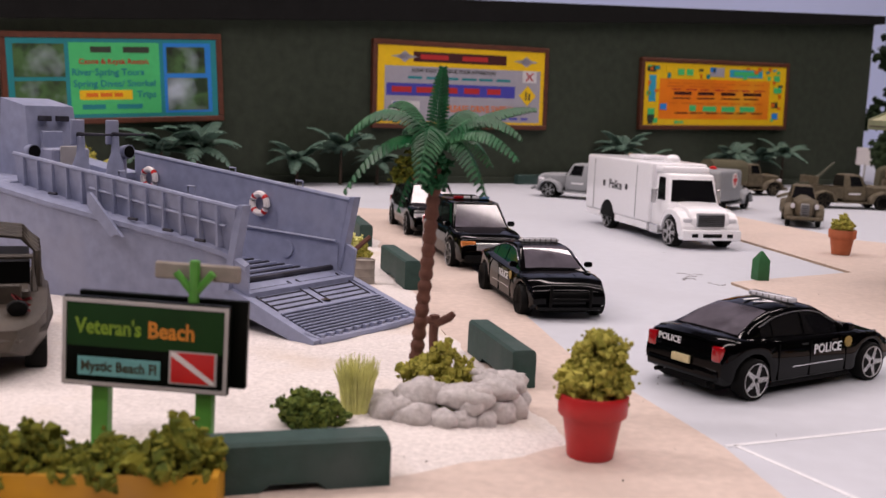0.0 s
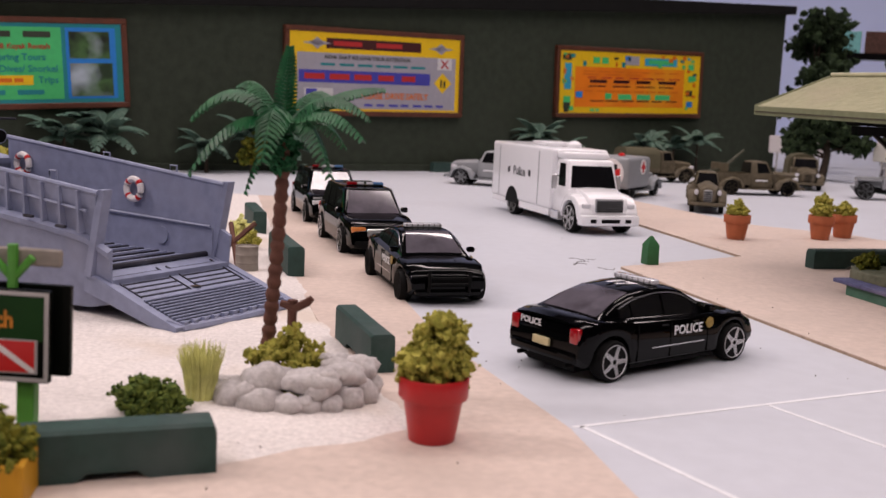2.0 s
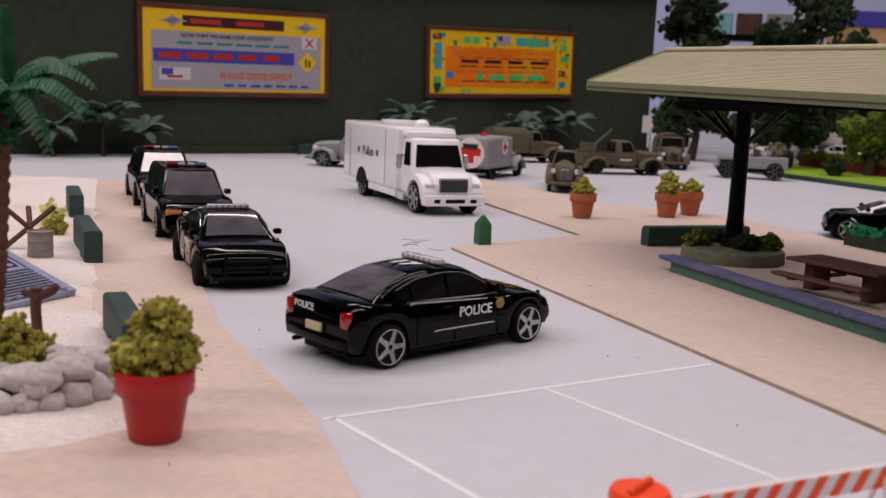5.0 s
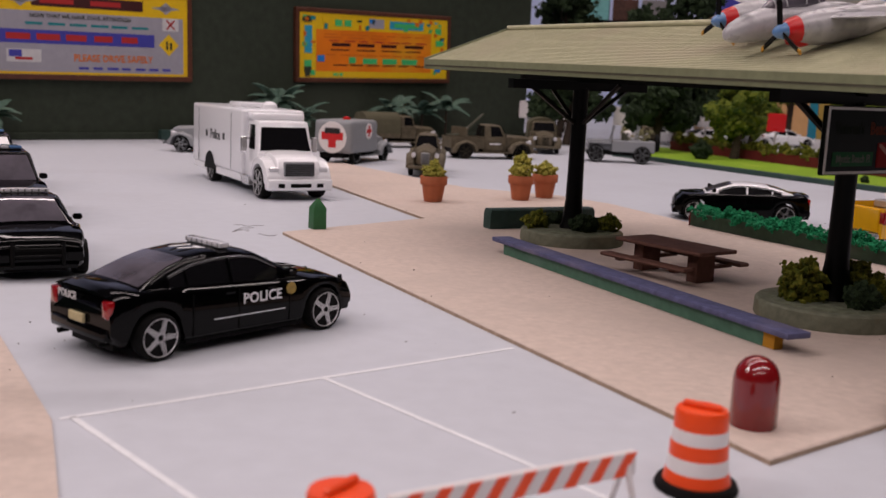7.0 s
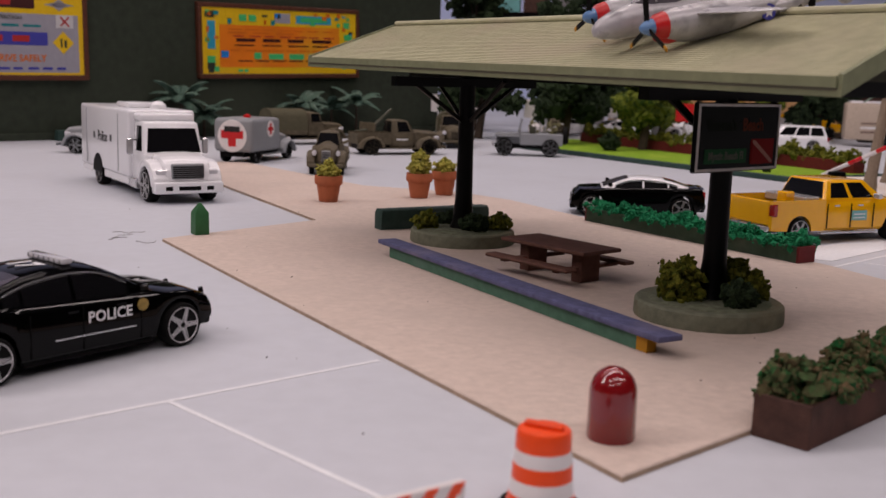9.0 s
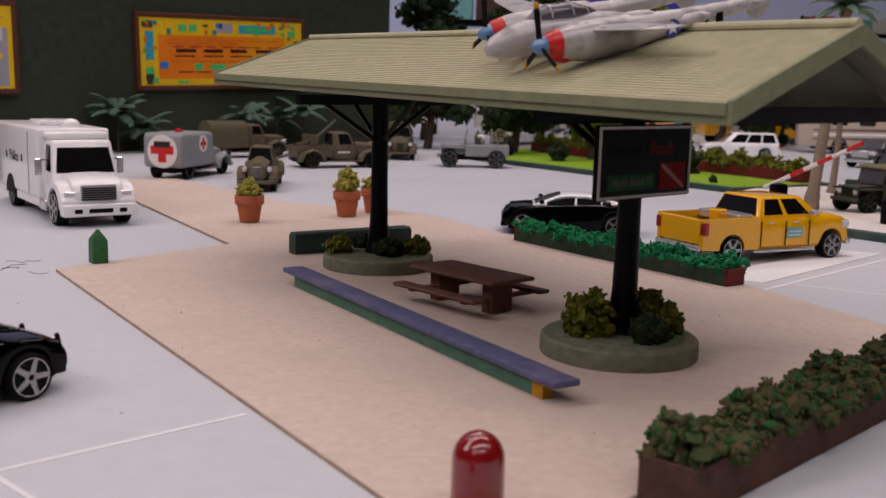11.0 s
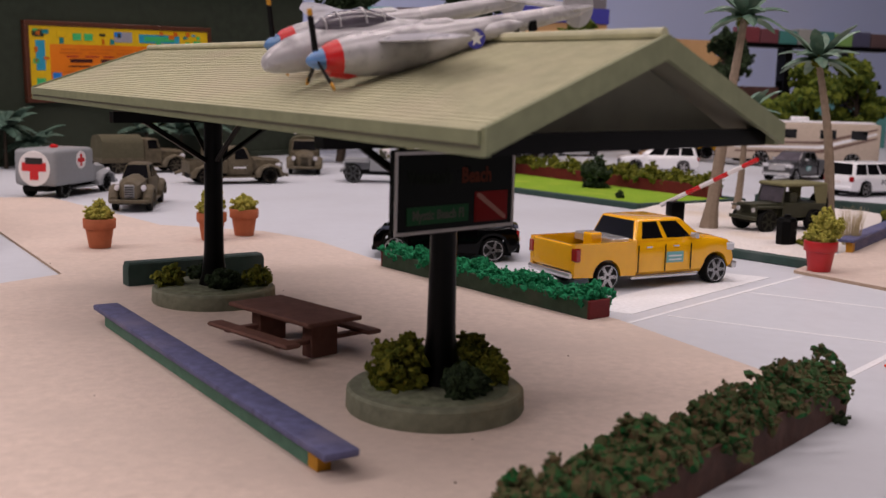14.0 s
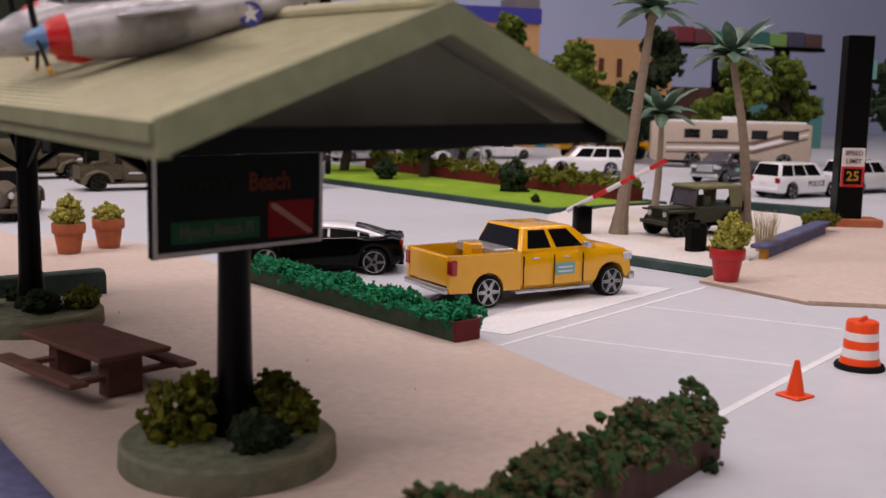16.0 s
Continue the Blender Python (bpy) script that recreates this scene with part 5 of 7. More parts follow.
for tip, sag, width in FRONDS:
    part("frond", frond(bmesh.new(), (C[0], C[1], C[2] + 0.05), (C[0] + tip[0], C[1] + tip[1], C[2] + tip[2]), sag, width * 0.92, 21, 0.55, 0.56, 0.03), M_FROND, palm)
part("crown", blob_mesh("crown", *lump_cloud(60, 0.34, 0.34, 0.62, 0.12, (C[0], C[1], C[2] - 0.38)), M_CROWN), M_CROWN, palm)
part("moss", blob_mesh("moss", *lump_cloud(50, 0.35, 0.3, 0.4, 0.09, (C[0] - 0.62, C[1] - 0.25, C[2] - 0.42)), M_MOSS), M_MOSS, palm, "olive moss clump among the leaves")

stump = thing("palm_stump", -2.05, 25.0, 0.15, 0, "short bare brown palm trunk with a crosspiece", "tree stump")
part("trunk", tube([(0, 0, 0), (0.03, 0, 0.5), (0.0, 0, 1.05), (0.02, 0, 1.55)], [0.13, 0.12, 0.12, 0.13], 9), M_TRUNK, stump)
part("crosspiece", tube([(-0.28, 0, 1.45), (0.1, -0.05, 1.36), (0.38, 0, 1.5), (0.5, 0, 1.62)], [0.09, 0.12, 0.11, 0.08], 8), M_TRUNK, stump)


def small_palm(x, y, z, height, spread, label, fronds=9, material=None, lean=0.0, group="palms", n=11, trunk=True, bend=0.0, r=0.18, sag=0.35, base=None):
    t = thing("palm_tree", x, y, z, rng.uniform(0, 360) if base is None else 0, label, "palm tree", group)
    top = Vector((lean, 0, height))
    if trunk:
        pts, rad = [], []
        for k in range(25):
            u = k / 24
            pts.append((lean * u + bend * math.sin(math.pi * u), 0, height * u))
            rad.append(r * (1.25 - 0.5 * u) + 0.012 * (k % 2) + r * 0.7 * max(0, 0.1 - u) * 6)
        part("trunk", tube(pts, rad, 9), M_BARK, t)
    for k in range(fronds):
        a = 2 * math.pi * k / fronds + rng.uniform(-0.25, 0.25)
        lift = rng.uniform(-0.35, 0.75)
        tip = top + Vector((math.cos(a) * spread, math.sin(a) * spread, lift * spread))
        part("frond", frond(bmesh.new(), top, tip, sag * spread * 0.5, 0.27 * spread, n), material or M_FRONDGREY, t)
    return t


def wide_frond(bm, base, tip, sag, width):
    """A broad folded leaf of the taller model palms."""
    b, t = Vector(base), Vector(tip)
    side = Vector((t.x - b.x, t.y - b.y, 0)).normalized().cross(Vector((0, 0, 1)))
    if side.length < 0.1:
        side = Vector((1, 0, 0))
    rows = []
    for k in range(9):
        u = k / 8
        p = b.lerp(t, u)
        p.z += sag * 4 * u * (1 - u)
        w = width * math.sin(math.pi * min(1, 0.12 + 0.86 * u)) ** 0.7 * (1 if k % 2 else 0.86)
        rows.append([p - side * w - Vector((0, 0, w * 0.35)), p + Vector((0, 0, 0.03)), p + side * w - Vector((0, 0, w * 0.35)), p - Vector((0, 0, 0.04))])
    return loft(rows, bm)


def tall_palm(x, y, z, height, lean, bend, spread, label, r=0.30):
    t = thing("palm_tree", x, y, z, 0, label, "palm tree", "tall palms")
    pts, rad = [], []
    for k in range(41):
        u = k / 40
        pts.append((lean * u + bend * math.sin(math.pi * u), 0, height * u))
        rad.append(r * (1.05 - 0.5 * u) + 0.02 * (k % 2) + r * 0.5 * max(0, 0.12 - u) * 8)
    part("trunk", tube(pts, rad, 10), M_TRUNKGREY, t)
    top = Vector((lean, 0, height))
    for k in range(18):
        a = 2 * math.pi * k / 18 + rng.uniform(-0.2, 0.2)
        lift = (-0.30, 0.15, 0.75)[k % 3] + rng.uniform(-0.1, 0.1)
        tip = top + Vector((math.cos(a), math.sin(a), lift)) * spread
        part("frond", wide_frond(bmesh.new(), top, tip, 0.16 * spread, 0.185 * spread), M_FRONDGREY, t)
    part("crown", blob_mesh("crown", *lump_cloud(24, 0.35, 0.35, 0.4, 0.15, tuple(top)), M_MOSS), M_MOSS, t)
    return t


tall_palm(48.0, 56.2, 0.4, 11.3, 1.4, -0.05, 2.2, "tall grey-trunked model palm beside the barrier gate", 0.34)
tall_palm(55.2, 55.5, 0.4, 9.2, -1.5, 0.35, 2.1, "leaning grey-trunked model palm behind the red pot", 0.30)
tall_palm(55.2, 64.5, 0.4, 6.0, 0.2, 0.1, 2.1, "shorter grey-trunked model palm beside the jeep", 0.24)

for s, crown, sp in ((-19.0, 2.6, 2.2), (-16.2, 2.8, 2.4), (-7.9, 2.0, 1.8), (-4.0, 2.9, 2.0), (-0.6, 1.9, 1.6)):
    m = on_wall(s, 2.2, 0)
    small_palm(m.translation.x / CM, m.translation.y / CM, 0, crown, sp * 1.3, "dull grey-green model palm along the hall wall", 13, M_FRONDDULL, n=8, r=0.12)
for s, crown, sp in ((25.8, 3.4, 2.0), (28.3, 2.0, 1.9), (40.0, 2.9, 1.9), (44.0, 2.7, 1.8), (47.5, 3.2, 1.9)):
    m = on_wall(s, 2.2, 0)
    small_palm(m.translation.x / CM, m.translation.y / CM, 0, crown, sp * 1.3, "dull grey-green model palm below the map billboard", 14, M_FRONDDULL, n=8, r=0.12)

# stone ring with its shrub
STONES = [(-3.05, 21.45, 0.42, 0.30), (-2.55, 21.1, 0.50, 0.42), (-1.95, 20.85, 0.52, 0.42), (-1.35, 20.7, 0.40, 0.34), (-0.95, 20.75, 0.34, 0.30), (-0.55, 20.95, 0.36, 0.34), (-0.2, 21.3, 0.42, 0.40), (0.05, 21.8, 0.44, 0.42), (0.1, 22.4, 0.42, 0.40),
          (-0.3, 22.9, 0.5, 0.4), (-1.9, 21.15, 0.55, 0.40, 0.55), (-1.0, 21.15, 0.72, 0.36, 0.52), (-0.35, 21.6, 0.60, 0.34, 0.62), (-0.15, 22.3, 0.55, 0.36, 0.60), (-2.9, 21.9, 0.45, 0.36), (-0.5, 22.2, 0.36, 0.28, 0.72), (-2.2, 21.3, 0.36, 0.3, 0.5), (-0.75, 20.85, 0.3, 0.26, 0.45), (-1.55, 20.75, 0.3, 0.25, 0.1), (-2.25, 20.85, 0.28, 0.24, 0.1)]
r_ = random.Random(5)
STONES += [(x + r_.uniform(-0.3, 0.3), y + r_.uniform(-0.15, 0.2), q * 0.62, hh * 0.7, (rest[0] if rest else 0.12) + r_.uniform(0.0, 0.25)) for x, y, q, hh, *rest in STONES[:16]]
for row in STONES:
    x, y, r, h = row[0], row[1], row[2] * 0.80, row[3] * 0.80
    z = row[4] if len(row) > 4 else 0.12
    bm = bmesh.new()
    bmesh.ops.create_icosphere(bm, subdivisions=3, radius=1.0)
    sd = rng.uniform(0, 50)
    for v in bm.verts:
        k = 1 + 0.30 * noise.noise(v.co * 1.6 + Vector((sd, 0, 0))) + 0.06 * noise.noise(v.co * 5 + Vector((0, sd, 0)))
        v.co = Vector((v.co.x * r * 1.15 * k, v.co.y * r * 0.85 * k, max(v.co.z, -0.75) * h * k))
    single("stone", bm, M_STONE, "rounded pale grey stone of the palm's stone ring", "stone", at=place(x, y, z + h * 0.6, rng.uniform(-25, 25)), group="stone ring", angle=80)
bush(-1.55, 22.1, 0.15, 0.85, 0.7, 0.8, 260, 0.13, M_MOSSLIGHT, "olive-green moss shrub inside the stone ring")
bush(-4.2, 20.2, 0.15, 0.62, 0.5, 0.42, 150, 0.13, M_SHRUB, "dark green clump of model shrub on the sand")
bush(-3.62, 20.25, 0.15, 0.25, 0.25, 0.25, 40, 0.10, M_SHRUB, "small dark green clump of model shrub on the sand")


def tuft(x, y, z, h, r, n, material, label):
    bm = bmesh.new()
    for k in range(n):
        a, d = rng.uniform(0, 6.28), r * 0.6 * math.sqrt(rng.uniform())
        b = Vector((math.cos(a) * d, math.sin(a) * d, 0))
        lean = Vector((math.cos(a), math.sin(a), 0)) * rng.uniform(0, 0.35) * r * 1.5
        tube([b, b + lean * 0.4 + Vector((0, 0, h * 0.55)), b + lean + Vector((0, 0, h * rng.uniform(0.75, 1.05)))], [0.018, 0.014, 0.004], 4, bm)
    return single("grass_tuft", bm, material, label, "grass tuft", at=place(x, y, z))


tuft(-3.35, 21.3, 0.1, 1.25, 0.50, 420, M_TUFT, "pale yellow-green tuft of dry model grass")
tuft(52.2, 49.9, 0.35, 1.9, 0.7, 90, M_STRAW, "straw-coloured tuft of dry model grass")

# ---- barriers, posts, cones ----
def barrier(a, b, h, label="dark green concrete-style road barrier", w=0.62, z=0.06):
    a, b = Vector(a), Vector(b)
    d = b - a
    n = d.length
    pts = [(0, 0), (n * 0.30, 0), (n * 0.36, h * 0.16), (n * 0.60, h * 0.16), (n * 0.66, 0), (n, 0), (n, h * 0.85), (n - 0.05, h), (0.05, h), (0, h * 0.85)]
    bm = bmesh.new()
    rings = []
    for y, k in ((-w / 2, 0.0), (-w / 2 + 0.07, 1.0), (w / 2 - 0.07, 1.0), (w / 2, 0.0)):
        rings.append([(x, y, zz if k or zz < h * 0.8 else zz - 0.06) for x, zz in pts])
    loft(rings, bm)
    return single("road_barrier", bm, M_BARRIER, label, "barrier", at=place(a.x, a.y, z, math.degrees(math.atan2(d.y, d.x))), group="green barriers")


barrier((-5.3, 16.35), (-2.15, 17.6), 0.92, "dark green road barrier in front of the beach sign", 0.75)
barrier((-1.05, 28.2), (0.30, 24.6), 0.95)
barrier((-5.6, 41.7), (-4.05, 37.5), 1.1)
barrier((-8.9, 52.2), (-7.6, 48.2), 1.1)
barrier((17.5, 46.0), (22.6, 47.6), 0.85, "dark green road barrier behind the shelter post", z=0.12)
barrier((-1.5, 97.0), (5.0, 101.4), 0.9, "long dark green barrier at the foot of the hall", z=0.0)

post = thing("green_post", 10.2, 44.75, 0.12, 20, "green pointed bollard post on the pavement corner", "bollard")
part("post", loft([[(sx * k, sy * k, z) for sx, sy in ((-1, -1), (1, -1), (1, 1), (-1, 1))] for k, z in ((0.27, 0), (0.28, 0.02), (0.27, 0.86), (0.04, 1.24))]), M_POSTGREEN, post)

bm = lathe([(0.001, 0), (0.43, 0), (0.45, 0.04), (0.44, 0.85)] + [(0.44 * math.cos(a), 0.88 + 0.48 * math.sin(a)) for a in np.linspace(0.05, 1.5, 9)] + [(0.001, 1.365)], 32)
single("red_bollard", bm, M_BOLLARD, "glossy dark red domed bollard on the pavement corner", "bollard", at=place(17.5, 20.25, 0.12))


def barrel(x, y, z, label):
    t = thing("traffic_barrel", x, y, z, rng.uniform(0, 360), label, "traffic barrel", "traffic barrels")
    part("base", lathe([(0.001, 0), (0.66, 0), (0.68, 0.05), (0.64, 0.14), (0.5, 0.16), (0.001, 0.16)], 28), M_RUBBER, t, "black rubber base ring")
    zs, rs = [0.14, 0.34, 0.58, 0.82, 1.04, 1.30], [0.55, 0.50, 0.475, 0.455, 0.435, 0.42]
    for k in range(5):
        part("band", lathe([(rs[k] - 0.1, zs[k]), (rs[k], zs[k]), (rs[k] - 0.006, zs[k] + 0.03), (rs[k + 1] + 0.008, zs[k + 1] - 0.02), (rs[k + 1], zs[k + 1]), (rs[k + 1] - 0.1, zs[k + 1])], 28), M_ORANGE if k % 2 == 0 else M_WHITEBAND, t, "orange band" if k % 2 == 0 else "white reflective band")
    part("lid", lathe([(0.42, 1.28), (0.40, 1.34), (0.30, 1.35), (0.001, 1.34)], 28), M_ORANGE, t)
    part("handle", box(-0.32, 0.32, -0.06, 0.06, 1.33, 1.44, 0.03), M_ORANGE, t)
    return t


barrel(15.25, 17.55, 0.0, "orange and white traffic barrel near the pavement corner")
barrel(9.3, 14.5, 0.0, "orange and white traffic barrel beside the striped barricade")
barrel(41.85, 32.1, 0.0, "orange and white traffic barrel on the far parking bay")

cone = thing("traffic_cone", 38.2, 30.25, 0, 15, "small orange traffic cone on the floor", "traffic cone")
part("foot", box(-0.34, 0.34, -0.34, 0.34, 0, 0.07, 0.02), M_ORANGE, cone)
part("cone", lathe([(0.24, 0.06), (0.22, 0.12), (0.06, 0.92), (0.03, 0.94), (0.001, 0.94)], 20), M_ORANGE, cone)

bar = thing("barricade", 11.75, 15.3, 0, 22, "white barricade with slanting orange stripes", "barricade")
part("rail", box(-2.0, 2.0, -0.06, 0.06, 0.86, 1.22, 0.02), M_WHITEBAND, bar)
for k in range(9):
    x = -1.95 + 0.44 * k
    part("stripe", slab([(x, -0.068, 0.87), (x + 0.2, -0.068, 0.87), (min(1.99, x + 0.42), -0.068, 1.21), (x + 0.22, -0.068, 1.21)], 0.012), M_ORANGE, bar)
for x in (-1.6, 1.85):
    for s in (-1, 1):
        part("leg", tube([(x, 0, 1.1), (x, s * 0.4, 0.0)], 0.05, 6), M_WHITEBAND, bar)

# ---- planters ----
def planter(a, b, w, h, material, foliage, n, label, z=0.12, end=None, lump=0.17, high=0.55, over=0.0):
    a, b = Vector(a), Vector(b)
    d = b - a
    t = thing("planter_box", a.x, a.y, z, math.degrees(math.atan2(d.y, d.x)), label, "planter", "planter boxes")
    L = d.length
    for y0, y1 in ((-w / 2, -w / 2 + 0.08), (w / 2 - 0.08, w / 2)):
        part("side_board", box(0, L, y0, y1, 0, h, 0.02), material, t)
    for x0, x1 in ((-0.06, 0.06), (L - 0.06, L + 0.06)):
        part("end_board", box(x0, x1, -w / 2 - 0.01, w / 2 + 0.01, 0, h, 0.02), end or material, t, "maroon end board" if end else "")
    part("soil", box(0.06, L - 0.06, -w / 2 + 0.08, w / 2 - 0.08, 0.0, h * 0.8), M_BARK, t)
    c = np.stack([rng.uniform(0.05, L - 0.05, n), rng.normal(0, w * 0.27, n), np.zeros(n)], 1)
    bumpy = 0.7 + 0.3 * np.sin(c[:, 0] * 2.1 + 1) + 0.25 * np.sin(c[:, 0] * 5.3)
    c[:, 2] = h * 0.85 + rng.uniform(0, 1, n) * high * bumpy * np.exp(-(c[:, 1] / w) ** 2 * 1.5)
    if over:
        k = rng.uniform(size=n) < over
        c[k, 1] = -w / 2 - rng.uniform(0, 0.12, k.sum())
        c[k, 2] = h * rng.uniform(0.55, 1.0, k.sum())
    part("foliage", blob_mesh("foliage", c, rng.uniform(0.55, 1.25, n) * lump, foliage), foliage, t)
    return t


planter((20.75, 19.85), (33.3, 27.35), 1.15, 0.86, M_BOXBROWN, M_HEDGE, 1500, "long brown wooden planter box full of mottled green shrubs", 0.0, lump=0.17, high=0.75)
planter((32.3, 37.5), (28.2, 48.75), 0.95, 0.62, M_BOXGREEN, M_EMERALD, 1300, "long dark green planter box with bright emerald foliage", 0.12, end=M_BOXEND, lump=0.13, high=0.5, over=0.18)
planter((-11.5, 14.55), (-4.75, 15.75), 1.2, 0.72, M_BOXYELLOW, M_MOSS, 700, "yellow planter box with olive moss bushes", 0.06, lump=0.17, high=0.75)

# ---- picnic shelter ----
SX, SY = 22.4, 36.4
sh = thing("picnic_shelter", SX, SY, 0.12, 0, "open picnic shelter with a sage ribbed gable roof on posts", "shelter")


def rel(x, y, z):
    return Vector((x - SX, y - SY, z - 0.12))


EN, AP, ER = rel(22.13, 21.18, 6.78), rel(26.2, 23.3, 8.35), rel(30.35, 25.65, 6.80)
EL, RL, EF = rel(14.55, 46.1, 7.10), rel(18.55, 48.6, 8.62), rel(22.8, 50.7, 7.05)
DZ = Vector((0, 0, 1))
for lo0, hi0, lo1, hi1, s in ((EN, AP, EL, RL, 1), (ER, AP, EF, RL, -1)):
    n = 30
    for k in range(n):
        u0, u1 = k / n, (k + 1.12) / n
        q = [lo0.lerp(hi0, u0) + DZ * 0.055, lo1.lerp(hi1, u0) + DZ * 0.055, lo1.lerp(hi1, min(1, u1)) + DZ * 0.02, lo0.lerp(hi0, min(1, u1)) + DZ * 0.02]
        part("roof_board", loft([[p - DZ * 0.07 for p in q], q]), M_ROOF, sh)
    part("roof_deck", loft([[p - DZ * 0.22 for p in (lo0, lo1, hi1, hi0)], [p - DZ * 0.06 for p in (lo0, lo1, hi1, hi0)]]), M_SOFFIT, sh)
    # eave trim and rake boards
    d = (lo0 - hi0)
    d.z = 0
    d.normalize()
    for drop0, drop1, out in ((0.06, -0.16, 0.06), (-0.16, -0.34, -0.02)):
        part("eave_trim", loft([[lo0 + d * o + DZ * zz for o, zz in ((out, drop0), (out, drop1), (out - 0.2, drop1), (out - 0.2, drop0))], [lo1 + d * o + DZ * zz for o, zz in ((out, drop0), (out, drop1), (out - 0.2, drop1), (out - 0.2, drop0))]]), M_EAVE, sh, "sage green eave trim")
    for p0, p1, side in ((lo0, hi0, 1), (lo1, hi1, -1)):
        ax = (AP - RL).normalized() * side * 0.12
        part("rake_board", loft([[p0 + DZ * 0.10, p0 - DZ * 0.33, p1 - DZ * 0.33, p1 + DZ * 0.10], [p + ax for p in (p0 + DZ * 0.10, p0 - DZ * 0.33, p1 - DZ * 0.33, p1 + DZ * 0.10)]]), M_EAVE, sh)
cap = [AP + DZ * 0.12, RL + DZ * 0.12]
part("ridge_cap", tube([cap[0], cap[1]], 0.10, 8), M_ROOF, sh)
AX = (AP - RL).normalized()
for e0, a0, r0, k in ((EN, AP, ER, -1.0), (EL, RL, EF, 1.0)):
    pts = [p + AX * k - DZ * 0.2 for p in (e0.lerp(r0, 0.06), a0, r0.lerp(e0, 0.06))]
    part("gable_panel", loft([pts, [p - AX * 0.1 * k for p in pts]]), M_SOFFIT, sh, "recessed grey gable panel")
    p0, p1 = e0.lerp(r0, 0.03) + AX * k * 0.5, r0.lerp(e0, 0.03) + AX * k * 0.5
    part("tie_beam", loft([[p0 - DZ * 0.35, p0 - DZ * 0.02, p0 - DZ * 0.02 + AX * 0.3, p0 - DZ * 0.35 + AX * 0.3], [p1 - DZ * 0.35, p1 - DZ * 0.02, p1 - DZ * 0.02 + AX * 0.3, p1 - DZ * 0.35 + AX * 0.3]]), M_POSTBLK, sh)
POSTS = (rel(24.28, 29.48, 0.12), rel(20.36, 42.82, 0.12))
for P in POSTS:
    part("post", loft([[(P.x + r * math.cos(a), P.y + r * math.sin(a), z) for a in np.linspace(0.26, 6.54, 13)[:-1]] for r, z in ((0.55, 0.5), (0.42, 0.9), (0.34, 1.7), (0.31, 3.5), (0.31, 6.1))]), M_POSTBLK, sh, "black flared post")
    across = (ER - EN).normalized()
    for v, far in ((-AX, 2.6), (across, 3.0), (-across, 3.0)) if P is POSTS[0] else ((AX, 2.6), (-AX, 2.6), (across, 3.0), (-across, 3.0)):
        part("brace", tube([P + DZ * 4.6, P + v * far + DZ * 6.35], [0.09, 0.09], 6), M_POSTBLK, sh)
    part("cross_beam", loft([[P + across * t + v2 for v2 in (DZ * 6.05 + AX * 0.2, DZ * 6.4 + AX * 0.2, DZ * 6.4 - AX * 0.2, DZ * 6.05 - AX * 0.2)] for t in (-3.7, 3.7)]), M_POSTBLK, sh)
P0, P1 = POSTS[0] + AX * 0.6 + DZ * 6.3, POSTS[1] - AX * 4.5 + DZ * 6.35
part("long_beam", loft([[p + v for v in (across * 0.22 + DZ * 0.35, across * 0.22, -across * 0.22, -across * 0.22 + DZ * 0.35)] for p in (P0, P1)]), M_POSTBLK, sh)
for x, y, lbl in ((24.15, 29.42, "round mossy concrete base with shrubs under the near post"), (20.36, 42.82, "round mossy concrete base with shrubs under the far post")):
    rb = thing("round_base", x, y, 0.12, 0, lbl, "planter base", "round bases")
    part("disc", lathe([(0.001, 0), (2.06, 0), (2.08, 0.05), (2.06, 0.44), (2.0, 0.50), (1.8, 0.49), (0.001, 0.49)], 56), M_DISC, rb)
    part("soil_top", lathe([(0.001, 0.49), (1.72, 0.49), (1.6, 0.525), (0.9, 0.55), (0.001, 0.56)], 40), M_SOIL, rb, "green-grey mossy soil")
for x, y, r, mm in ((23.4, 29.5, 0.72, M_MOSS), (25.3, 29.9, 0.66, M_MOSS), (25.65, 29.5, 0.45, M_MOSS), (24.65, 28.5, 0.42, M_DKGREEN), (24.0, 30.4, 0.55, M_MOSS), (25.0, 28.7, 0.28, M_DKGREEN)):
    bush(x - 0.2, y - 0.18, 0.62, r * 0.9, r * 0.8, r * 0.95, 150, 0.13, mm, "dark olive shrub on the round base", group="base shrubs")
for x, y, r, mm in ((19.0, 43.3, 0.5, M_MOSS), (21.9, 42.9, 0.48, M_MOSS), (20.65, 42.2, 0.5, M_DKGREEN), (20.1, 44.3, 0.4, M_DKGREEN), (20.9, 42.4, 0.4, M_DKGREEN)):
    bush(x - 0.09, y - 0.28, 0.62, r, r * 0.9, r * 0.8, 90, 0.12, mm, "small dark shrub on the round base", group="base shrubs")


M_SIGNLIME = mat("lime_print", (0.20, 0.34, 0.012), 0.4, var=0.5, scale=120)
M_SIGNORANGE = mat("orange_print", (0.62, 0.22, 0.01), 0.4, var=0.4, scale=120)
SIGN_PRINT = (M_SIGNLIME, M_SIGNORANGE, M_TURQ, M_RED, M_WHITEBAND)
# the same inks darkened: shade under the shelter roof put into the print
SHADED_PRINT = (plain("shaded_green_print", (0.003, 0.006, 0.002), 0.95), plain("shaded_red_print", (0.075, 0.016, 0.006), 0.95), plain("shaded_teal_print", (0.012, 0.065, 0.025), 0.95), plain("shaded_flag_red", (0.16, 0.008, 0.008), 0.95), plain("shaded_pink_print", (0.30, 0.15, 0.12), 0.95))


